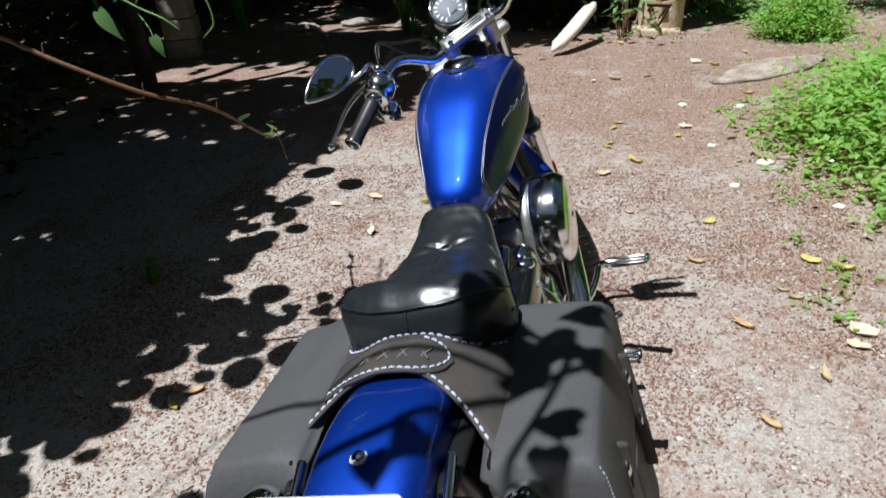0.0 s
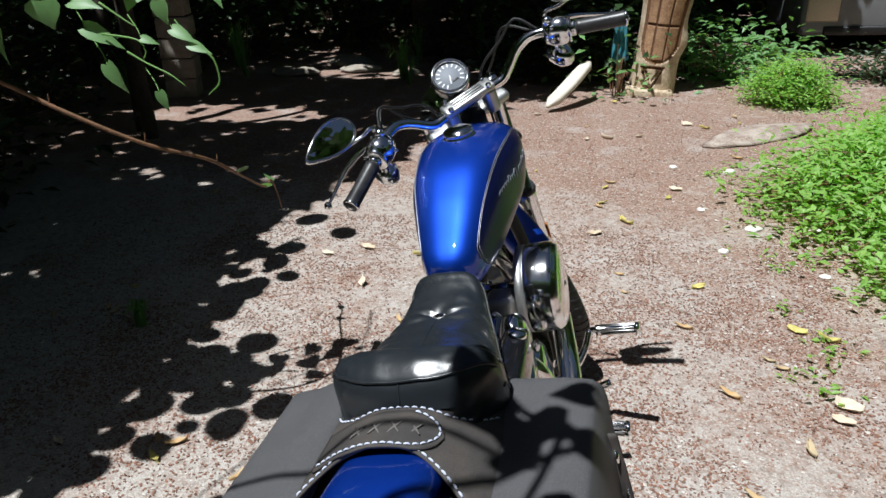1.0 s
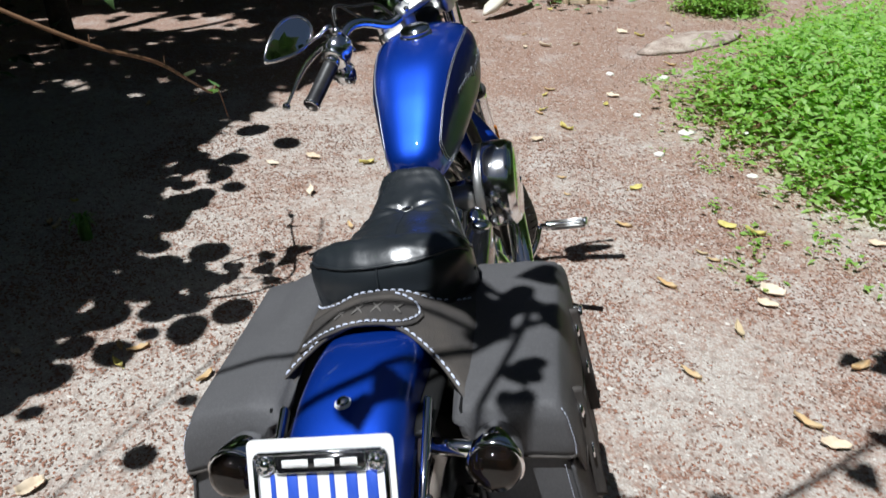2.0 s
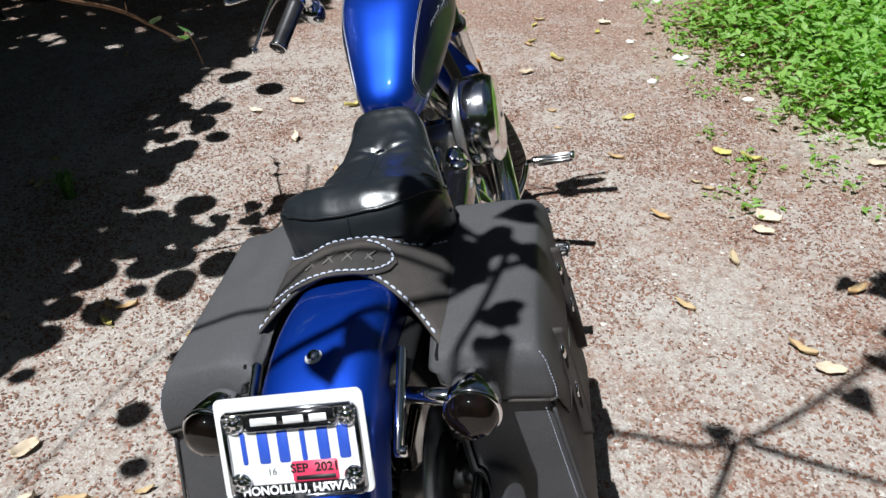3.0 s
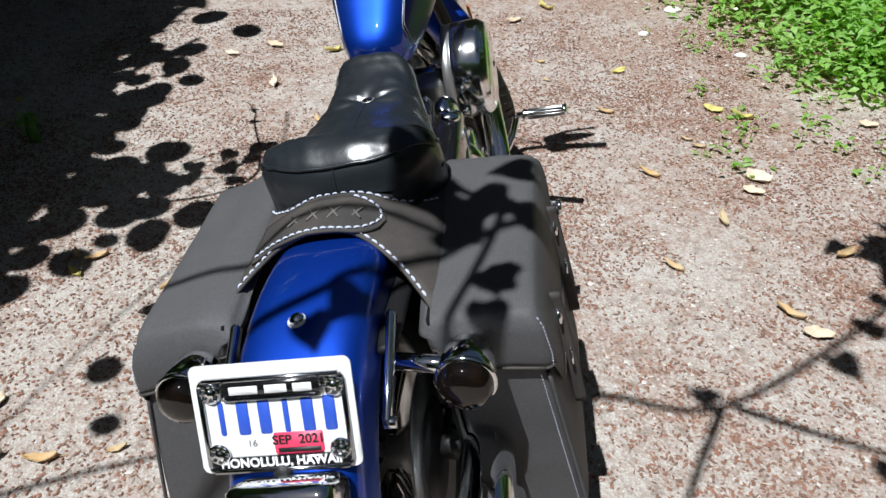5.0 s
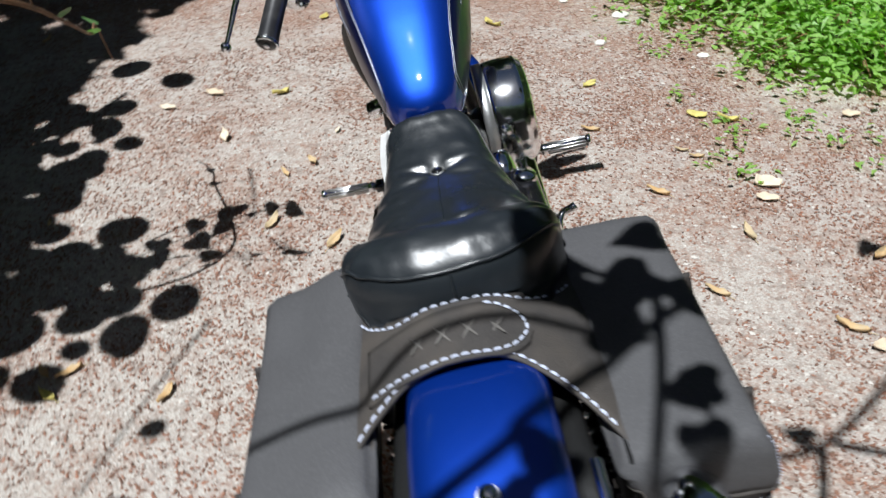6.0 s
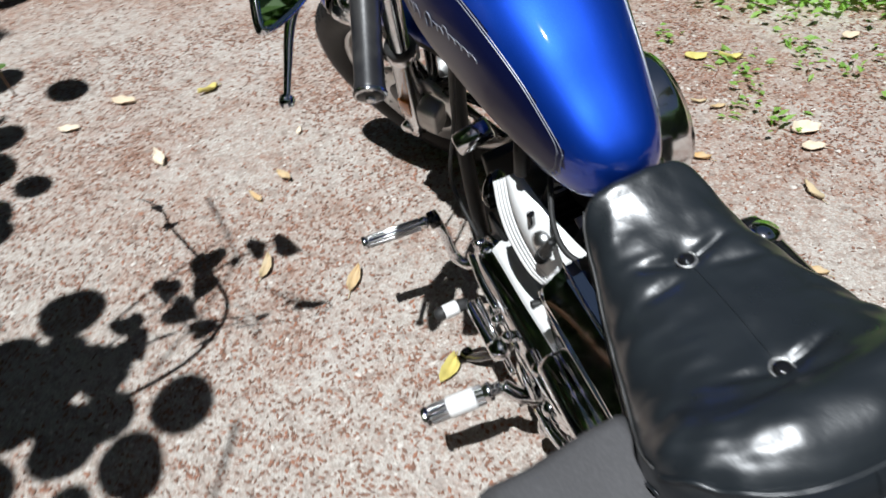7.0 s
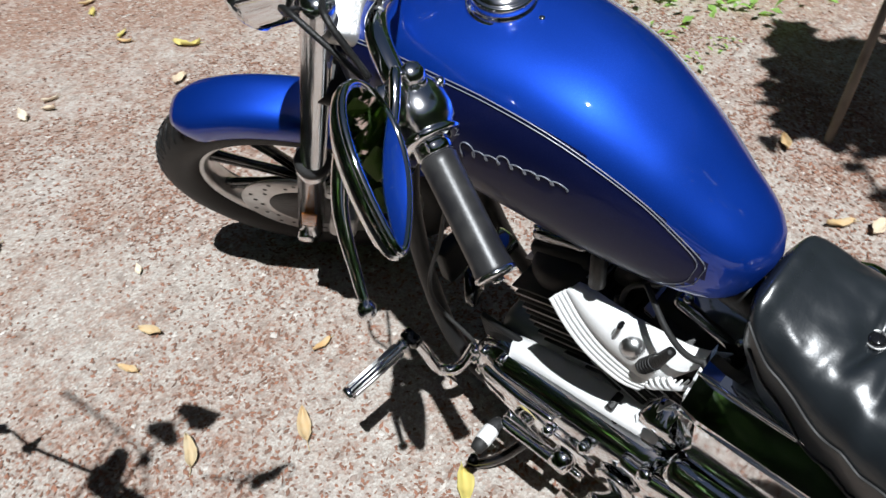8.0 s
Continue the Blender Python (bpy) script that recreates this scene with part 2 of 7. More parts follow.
def smooth_path(pts, steps=8):
    """A Catmull-Rom curve through the points."""
    p = [Vector(q) for q in pts]
    if len(p) < 3:
        return p
    p = [2 * p[0] - p[1], *p, 2 * p[-1] - p[-2]]
    out = []
    for i in range(1, len(p) - 2):
        a, b, c, d = p[i - 1:i + 3]
        for k in range(steps):
            t = k / steps
            out.append(0.5 * ((2 * b) + (c - a) * t + (2 * a - 5 * b + 4 * c - d) * t * t + (3 * b - a - 3 * c + d) * t ** 3))
    out.append(p[-2])
    return out


def tube(pts, radius, bm=None, n=10, steps=8, m=None, flat=1.0):
    """A swept tube; radius is a number or one number a control point."""
    bm = bm or bmesh.new()
    path = smooth_path(pts, steps)
    if m is not None:
        path = [m @ q for q in path]
    k = len(path)
    if isinstance(radius, (int, float)):
        rad = [radius] * k
    else:
        rad = [float(r) for r in np.interp(np.linspace(0, len(radius) - 1, k), range(len(radius)), radius)]
    up = Vector((0, 0, 1))
    d0 = (path[1] - path[0]).normalized()
    if abs(d0.dot(up)) > 0.95:
        up = Vector((0, 1, 0))
    rings = []
    for i, q in enumerate(path):
        d = (path[min(i + 1, k - 1)] - path[max(i - 1, 0)]).normalized()
        s = d.cross(up).normalized()
        up = s.cross(d).normalized()
        rings.append([bm.verts.new(q + rad[i] * (math.cos(a) * s + flat * math.sin(a) * up)) for a in (2 * math.pi * j / n for j in range(n))])
    skin(bm, rings)
    return bm


def skin(bm, rings, caps=True, wrap=True):
    n = len(rings[0])
    for a, b in zip(rings, rings[1:]):
        for j in range(n if wrap else n - 1):
            bm.faces.new((a[j], a[(j + 1) % n], b[(j + 1) % n], b[j]))
    if caps and wrap:
        bm.faces.new(list(reversed(rings[0])))
        bm.faces.new(rings[-1])
    return bm


def lathe(profile, m=None, bm=None, n=28, squash=(1, 1)):
    """Turns a profile of (radius, height) round the z axis of m."""
    bm = bm or bmesh.new()
    m = m or Matrix()
    rings = [[bm.verts.new(m @ Vector((max(r, 1e-4) * squash[0] * math.cos(a), max(r, 1e-4) * squash[1] * math.sin(a), h)))
              for a in (2 * math.pi * j / n for j in range(n))] for r, h in profile]
    return skin(bm, rings)


def rbox(size, m=None, bevel=0.006, bm=None, seg=2):
    """A box with rounded edges, centred on m."""
    b2 = bmesh.new()
    bmesh.ops.create_cube(b2, size=1.0)
    for v in b2.verts:
        v.co = Vector(v.co[i] * size[i] for i in range(3))
    if bevel:
        bmesh.ops.bevel(b2, geom=list(b2.edges), offset=bevel, segments=seg, affect="EDGES", profile=0.5)
    if m is not None:
        bmesh.ops.transform(b2, matrix=m, verts=b2.verts)
    if bm is None:
        return b2
    me = bpy.data.meshes.new("tmp")
    b2.to_mesh(me)
    b2.free()
    bm.from_mesh(me)
    bpy.data.meshes.remove(me)
    return bm


def aim(p, d, up=(0, 0, 1)):
    """A matrix at p with its z axis along d."""
    z = Vector(d).normalized()
    u = Vector(up)
    if abs(z.dot(u)) > 0.98:
        u = Vector((0, 1, 0))
    x = u.cross(z).normalized()
    y = z.cross(x)
    return Matrix(((x.x, y.x, z.x, p[0]), (x.y, y.y, z.y, p[1]), (x.z, y.z, z.z, p[2]), (0, 0, 0, 1)))


def rod(a, b, r, bm=None, n=12, r2=None, m=None):
    a, b = Vector(a), Vector(b)
    if m is not None:
        a, b = m @ a, m @ b
    h = (b - a).length
    r2 = r if r2 is None else r2
    c = min(r, r2) * 0.2
    return lathe([(r - c, 0), (r, c), (r2, h - c), (r2 - c, h)], aim(a, b - a), bm, n)


def curve_at(y, ys, vs):
    return float(np.interp(y, ys, vs))


def spline_at(y, ys, vs):
    """Smooth interpolation through the given values."""
    i = int(np.clip(np.searchsorted(ys, y) - 1, 0, len(ys) - 2))
    x0, x1 = ys[i], ys[i + 1]
    def slope(k):
        a, b = max(k - 1, 0), min(k + 1, len(ys) - 1)
        return (vs[b] - vs[a]) / (ys[b] - ys[a])
    h = x1 - x0
    t = (y - x0) / h
    return (2 * t**3 - 3 * t**2 + 1) * vs[i] + (t**3 - 2 * t**2 + t) * h * slope(i) + (-2 * t**3 + 3 * t**2) * vs[i + 1] + (t**3 - t**2) * h * slope(i + 1)


def sheet(grid, thick, bm=None):
    """A solid sheet from a grid of points, thickened downwards along its normals."""
    bm = bm or bmesh.new()
    r, c = len(grid), len(grid[0])
    g = [[Vector(p) for p in row] for row in grid]
    top = [[bm.verts.new(p) for p in row] for row in g]
    low = []
    for i in range(r):
        row = []
        for j in range(c):
            du = g[min(i + 1, r - 1)][j] - g[max(i - 1, 0)][j]
            dv = g[i][min(j + 1, c - 1)] - g[i][max(j - 1, 0)]
            nn = du.cross(dv)
            nn = nn.normalized() if nn.length > 1e-12 else Vector((0, 0, 1))
            row.append(bm.verts.new(g[i][j] - thick * nn))
        low.append(row)
    for i in range(r - 1):
        for j in range(c - 1):
            bm.faces.new((top[i][j], top[i + 1][j], top[i + 1][j + 1], top[i][j + 1]))
            bm.faces.new((low[i][j], low[i][j + 1], low[i + 1][j + 1], low[i + 1][j]))
    edge = [(0, j) for j in range(c)] + [(i, c - 1) for i in range(1, r)] + [(r - 1, j) for j in range(c - 2, -1, -1)] + [(i, 0) for i in range(r - 2, 0, -1)]
    for (a, b), (d, e) in zip(edge, edge[1:] + edge[:1]):
        bm.faces.new((top[a][b], top[d][e], low[d][e], low[a][b]))
    return bm


def text_mesh(body, height, m, material, parent, name="lettering", thick=0.0006, bold=0.0):
    cu = bpy.data.curves.new(name, "FONT")
    cu.body, cu.size, cu.extrude = body, height * 1.42, thick
    cu.align_x, cu.align_y, cu.offset = "CENTER", "CENTER", bold
    tmp = bpy.data.objects.new(name, cu)
    me = bpy.data.meshes.new_from_object(tmp)
    me.transform(m)
    me.materials.append(material)
    bpy.data.objects.remove(tmp)
    bpy.data.curves.remove(cu)
    ob = new(name, me)
    ob.parent = parent
    return ob

# ---- ground ----
def lump(x, y):
    """The ground's gentle height; level where the motorcycle stands."""
    r = math.hypot(x, y - 0.9)
    k = min(1.0, max(0.0, (r - 2.2) / 4))
    return 0.05 * k * noise.noise(Vector((x * 0.35, y * 0.35, 0.3))) + 0.006 * noise.noise(Vector((x * 1.7, y * 1.7, 4.0)))


def build_ground():
    near = list(np.arange(-4.0, 4.01, 0.08))
    far = [4.3, 4.8, 5.5, 6.5, 8, 10, 13, 17, 23, 32, 50, 90, 160, 300]
    line = [-v for v in reversed(far)] + near + far
    bm = bmesh.new()
    rows = [[bm.verts.new((x, y + 2.0, lump(x, y + 2.0))) for x in line] for y in line]
    for a, b in zip(rows, rows[1:]):
        for j in range(len(line) - 1):
            bm.faces.new((a[j], a[j + 1], b[j + 1], b[j]))
    return tagged(part("ground", bm, GROUND), "pale sandy gravel drive strewn with reddish-brown plant litter", "ground", kind="structure")


build_ground()

# ---- the motorcycle: its own axes are x right, y forward, z up; it leans on its side stand ----
LEAN_M = pose(0, 0, 0, 0, -11.3, 0)
bike = thing("motorcycle", "cobalt blue cruiser motorcycle with chrome engine parts leaning on its stand", "motorcycle", LEAN_M)
AX_R = Vector((0, 0.075, 0.322))  # rear axle

# fuel tank
TY = [0.664, 0.674, 0.695, 0.732, 0.785, 0.86, 0.95, 1.04, 1.12, 1.18, 1.225, 1.245]
TW = [0.010, 0.035, 0.055, 0.070, 0.086, 0.105, 0.120, 0.131, 0.127, 0.115, 0.092, 0.056]
TT = [0.781, 0.798, 0.819, 0.850, 0.896, 0.943, 0.966, 0.974, 0.971, 0.959, 0.936, 0.913]
TB = [0.770, 0.741, 0.717, 0.704, 0.707, 0.719, 0.740, 0.764, 0.787, 0.809, 0.835, 0.870]


def tank_at(y, v, out=0.0):
    """The tank's skin; v runs from 0 at the ridge to 1 at the keel, minus to the left."""
    w, t, b = spline_at(y, TY, TW), spline_at(y, TY, TT), spline_at(y, TY, TB)
    a = abs(v) * math.pi
    s, c = math.sin(a), math.cos(a)
    x = w * s ** 0.72 if s > 0 else 0.0
    z = (t + b) / 2 + (t - b) / 2 * math.copysign(abs(c) ** 0.60, c)
    # the widest line sits low on the flank
    x *= 1.0 - 0.10 * max(0.0, c)
    p = Vector((math.copysign(x, v), y, z))
    if out:
        q = Vector((0, y, (t + b) / 2 - 0.01))
        p += (p - q).normalized() * out
    return p


def panel_edge(u):
    """The closed stripe round a flank panel: u from 0 to 1, as (y, v)."""
    loop = [(0.712, 0.44), (0.76, 0.345), (0.86, 0.315), (0.98, 0.30), (1.10, 0.305), (1.19, 0.36), (1.205, 0.46), (1.16, 0.60), (1.05, 0.72), (0.92, 0.75), (0.80, 0.72), (0.737, 0.58)]
    k = u * len(loop)
    i, f = int(k) % len(loop), k - int(k)
    p = [Vector((*loop[(i + j - 1) % len(loop)], 0)) for j in range(4)]
    a, b, c, d = p
    q = 0.5 * ((2 * b) + (c - a) * f + (2 * a - 5 * b + 4 * c - d) * f * f + (3 * b - a - 3 * c + d) * f ** 3)
    return q.x, q.y


def fuel_tank():
    bm = bmesh.new()
    ys = np.linspace(TY[0], TY[-1], 64)
    n = 72
    loop = [Vector((*panel_edge(k / 60), 0)) for k in range(60)]

    def inside(y, v):
        hit = False
        for a, b in zip(loop, loop[1:] + loop[:1]):
            if (a.y > v) != (b.y > v) and y < a.x + (v - a.y) / (b.y - a.y) * (b.x - a.x):
                hit = not hit
        return hit

    vs = [2 * j / n - 1 for j in range(n)]
    rings = [[bm.verts.new(tank_at(float(y), v if v != 0 else 1e-6)) for v in vs] for y in ys]
    for i in range(len(ys) - 1):
        for j in range(n):
            f = bm.faces.new((rings[i][j], rings[i + 1][j], rings[i + 1][(j + 1) % n], rings[i][(j + 1) % n]))
            ym, vm = (ys[i] + ys[i + 1]) / 2, abs(vs[j] + 1 / n)
            f.material_index = 1 if inside(ym, vm) else 0
    bm.faces.new(rings[0])
    bm.faces.new(list(reversed(rings[-1])))
    tank = part("fuel_tank", bm, BLUE, bike, "cobalt blue metallic teardrop fuel tank with dark flanks", more=(NAVY,))
    for side in (-1, 1):
        for off in (0.0, 0.020):
            pts = []
            for k in range(73):
                y, v = panel_edge(k / 72)
                y2, v2 = 0.95 + (y - 0.95) * (1 - off * 1.6), 0.52 + (v - 0.52) * (1 - off * 3.2)
                pts.append(tank_at(y2, side * v2, 0.0012))
            part("pinstripe", tube(pts, 0.0007, n=6, steps=1, flat=0.5), STRIPE, tank, "thin silver stripe")
    # script on the flanks: flowing loops in the maker's place
    for side in (-1, 1):
        for y0, y1, v0, v1, k in ((1.105, 1.000, 0.505, 0.500, 6), (0.978, 0.852, 0.500, 0.462, 8)):
            pts = []
            for i in range(k * 12 + 1):
                f = i / (k * 12)
                a = 2 * math.pi * k * f
                tall = 1.9 if f * k < 1 or 2.8 < f * k < 3.6 else 1.0
                v = v0 + (v1 - v0) * f - 0.013 * tall * (0.5 - 0.5 * math.cos(a))
                pts.append(tank_at(y0 + (y1 - y0) * f + 0.0048 * math.sin(a), side * v, 0.001))
            part("tank_emblem", tube(pts, 0.0011, n=5, steps=1, flat=0.5), STRIPE, tank, "silver flowing emblem line")
    # cap
    y = 1.008
    base = tank_at(y, 1e-6)
    m = aim(base - Vector((0, 0, 0.003)), (0, -0.16, 1))
    cap = part("filler_cap", lathe([(0.034, 0), (0.038, 0.002), (0.0385, 0.007), (0.036, 0.009), (0.0355, 0.011), (0.0365, 0.013), (0.0365, 0.018), (0.034, 0.021), (0.033, 0.0205), (0.032, 0.022), (0.024, 0.0255), (0.012, 0.028), (0.001, 0.0285)], m, n=44), POLISHED, tank, "round stepped chrome filler cap")
    part("ring", lathe([(0.037, 0), (0.0405, 0.0005), (0.0405, 0.0025), (0.037, 0.0035)], m, n=36), CHROME, cap)
    for yy in (0.955, 1.155):
        q = tank_at(yy, 1e-6)
        part("tank_stud", lathe([(0.0035, 0), (0.0035, 0.002), (0.002, 0.003)], aim(q, (0, -0.2, 1)), n=10), CHROME, tank)
    return tank


fuel_tank()

# seat
SY = [0.254, 0.258, 0.266, 0.282, 0.31, 0.34, 0.372, 0.396, 0.43, 0.50, 0.56, 0.60, 0.634, 0.656, 0.666]
SW = [0.096, 0.120, 0.136, 0.147, 0.151, 0.151, 0.148, 0.143, 0.136, 0.117, 0.100, 0.087, 0.078, 0.066, 0.040]
ST = [0.708, 0.728, 0.746, 0.763, 0.778, 0.780, 0.766, 0.750, 0.742, 0.738, 0.742, 0.750, 0.765, 0.775, 0.762]
SB = [0.694, 0.686, 0.680, 0.670, 0.650, 0.632, 0.616, 0.608, 0.602, 0.598, 0.602, 0.632, 0.672, 0.706, 0.732]
BUTTONS = ((0.0, 0.553), (0.0, 0.393))


def seat_at(y, v):
    w, t, b = spline_at(y, SY, SW), spline_at(y, SY, ST), spline_at(y, SY, SB)
    a = v * math.pi / 2
    x = w * math.copysign(abs(math.sin(a)) ** 0.80, v)
    z = b + (t - b) * max(0.0, math.cos(a)) ** 0.34
    for bx, by in BUTTONS:
        d2 = (x - bx) ** 2 + (y - by) ** 2
        z -= 0.010 * math.exp(-d2 / 0.00026) + 0.006 * math.exp(-d2 / 0.0016)
        # gathered folds running sideways from each button
        for sg in (-1, 1):
            fx = (x - bx) * sg
            if fx > 0.004:
                z -= 0.0080 * math.exp(-((y - by + 0.004 - fx * 0.22) / 0.0065) ** 2) * math.exp(-((fx - 0.025) / 0.026) ** 2)
                z -= 0.0040 * math.exp(-((y - by + 0.020 + fx * 0.18) / 0.0070) ** 2) * math.exp(-((fx - 0.040) / 0.028) ** 2)
    # panel seam along the middle and the roll behind it
    if y < 0.553:
        z -= 0.0022 * math.exp(-(x / 0.0028) ** 2) * min(1.0, max(0.0, (y - 0.37) / 0.02))
    z -= 0.009 * math.exp(-((y - 0.372 - 0.9 * x * x) / 0.012) ** 2) * math.exp(-(x / 0.09) ** 2)
    side_w = max(0.0, abs(v) - 0.35)
    z += 0.0085 * side_w * math.sin(120 * (y + 0.6 * abs(x)) + 6 * noise.noise(Vector((x * 9, y * 9, 1.0))))
    z += 0.0028 * noise.noise(Vector((x * 20, y * 26, 3.1))) + 0.0014 * noise.noise(Vector((x * 30 + y * 25, y * 70, 5.5))) * min(1.0, abs(x) * 14) + 0.0010 * noise.noise(Vector((x * 60, y * 38, 7.7)))
    # the rear corners are rounded off forwards
    y += 0.062 * min(1.0, abs(x) / 0.15) ** 2.6 * min(1.0, max(0.0, (0.44 - y) / 0.18)) + 0.010 * max(0.0, (0.40 - y) / 0.15)
    return Vector((x, y, z))


def seat():
    bm = bmesh.new()
    ys = np.concatenate([np.linspace(0.254, 0.31, 18), np.linspace(0.313, 0.666, 110)])
    n = 84
    rings = []
    for y in ys:
        row = [bm.verts.new(seat_at(float(y), 2 * j / n - 1)) for j in range(n + 1)]
        b = spline_at(float(y), SY, SB)
        row += [bm.verts.new((spline_at(float(y), SY, SW) * k * 0.8, float(y), b - 0.012)) for k in (1, 0.3, -0.3, -1)]
        rings.append(row)
    skin(bm, rings)
    bmesh.ops.recalc_face_normals(bm, faces=bm.faces)
    s = part("seat", bm, SEAT, bike, "black tufted leather solo seat with two buttons")
    for bx, by in BUTTONS:
        p = seat_at(by, 0)
        part("button", lathe([(0.0095, -0.004), (0.010, 0.0), (0.0085, 0.004), (0.005, 0.0055), (0.001, 0.006)], aim(p, (0, 0, 1)), n=18), BLACK_GLOSS, s, "small domed button in a metal ring")
        part("button_ring", tube([p + Vector((0.0108 * math.cos(a), 0.0108 * math.sin(a), 0.002)) for a in (2 * math.pi * k / 20 for k in range(21))], 0.0016, n=6, steps=1), CAST, s)
    part("seam", tube([seat_at(y, 0) + Vector((0.0, 0, 0.0004)) for y in np.linspace(0.408, 0.540, 16)], 0.0010, n=5, steps=2), SEAT, s)
    # welt round the back roll
    pts = []
    for k in range(41):
        f = 2 * k / 40 - 1
        y = 0.272 + 0.030 * abs(f) ** 3.0
        pts.append(seat_at(y, f * 0.86) + Vector((0, -0.002, 0.002)))
    part("welt", tube(pts, 0.0030, n=6, steps=2), SEAT, s)
    part("seam", tube([seat_at(y, 0) + Vector((0, 0, 0.0005)) for y in np.linspace(0.256, 0.271, 6)], 0.0018, n=6, steps=2), SEAT, s)
    for side in (-1, 1):
        part("piping", tube([seat_at(y, side * 0.86) + Vector((side * 0.0015, 0, 0.001)) for y in np.linspace(0.315, 0.655, 30)], 0.0017, n=6, steps=2), PIPING, s, "thin grey piping")
        part("edge_piping", tube([seat_at(y, side * 0.985) for y in np.linspace(0.30, 0.645, 18)], 0.0026, n=6, steps=2), SEAT, s)


seat()


def fender(name, centre, radius, half, a0, a1, material, parent, m=None, label="", skirt=0.055, steps=48):
    """A rounded mudguard round an axle along x; angles in degrees from straight ahead, over the top."""
    grid = []
    for i in range(steps + 1):
        a = radians(a0 + (a1 - a0) * i / steps)
        row = []
        for j in range(25):
            f = 2 * j / 24 - 1
            g = abs(f)
            e = 2 * i / steps - 1
            hw = half * (1 - 0.28 * max(0.0, (abs(e) - 0.80) / 0.20) ** 2)
            x = half * (f / 0.74 if g < 0.74 else math.copysign(1.0, f))
            if g < 0.74:
                r = radius - 0.038 * (g / 0.74) ** 2.6
                x = half * math.sin(f / 0.74 * math.pi / 2) ** 1 if g < 0.74 else x
            else:
                r = radius - 0.038 - skirt * (g - 0.74) / 0.26
            p = centre + Vector((x * hw / half, r * math.cos(a), r * math.sin(a)))
            row.append(m @ p if m is not None else p)
        grid.append(row)
    return part(name, sheet(grid, -0.0025), material, parent, label)


rear_fender = fender("rear_fender", AX_R, 0.388, 0.082, 52, 205, BLUE, bike, label="cobalt blue rear mudguard")
part("fender_bolt", lathe([(0.0085, 0), (0.0095, 0.002), (0.0095, 0.005), (0.006, 0.008), (0.001, 0.009)], aim((0, 0.0, AX_R.z + 0.3805), (0, -0.15, 1)), n=18), CHROME, rear_fender, "round chrome bolt")
part("bolt_ring", lathe([(0.013, 0.0), (0.014, 0.002), (0.010, 0.003)], aim((0, 0.0, AX_R.z + 0.3805), (0, -0.15, 1)), n=18), SUNLIT, rear_fender)
# flat chrome bars that carry the mudguard and the turn signals
for side in (-1, 1):
    bm = tube([(side * 0.095, 0.36, 0.585), (side * 0.096, 0.20, 0.612), (side * 0.097, 0.05, 0.632), (side * 0.100, 0.0, 0.634)], [0.016, 0.018, 0.018, 0.014], n=8, flat=0.5)
    strut = part("fender_strut", bm, BLACK_METAL, bike, "black mudguard strut")
    part("signal_bar", rbox((0.012, 0.150, 0.020), pose(side * 0.110, -0.032, 0.640, 24, 0, 0), 0.005), CHROME, strut, "flat chrome bar")
    part("bar_bolt", rod((side * 0.106, -0.098, 0.612), (side * 0.122, -0.098, 0.612), 0.0085, n=6), CHROME, strut)
    part("strut_bolt", rod((side * 0.100, 0.16, 0.617), (side * 0.114, 0.16, 0.617), 0.008, n=6), CHROME, strut)


def torus(R, r, m, n=56, k=14, flat=1.0, bm=None, wide=1.0):
    """A ring round the x axis of m."""
    bm = bm or bmesh.new()
    rings = []
    for i in range(n):
        a = 2 * math.pi * i / n
        rings.append([bm.verts.new(m @ Vector((r * wide * math.sin(b), (R + r * flat * math.cos(b)) * math.cos(a), (R + r * flat * math.cos(b)) * math.sin(a)))) for b in (2 * math.pi * j / k for j in range(k))])
    skin(bm, rings + [rings[0]], caps=False)
    return bm


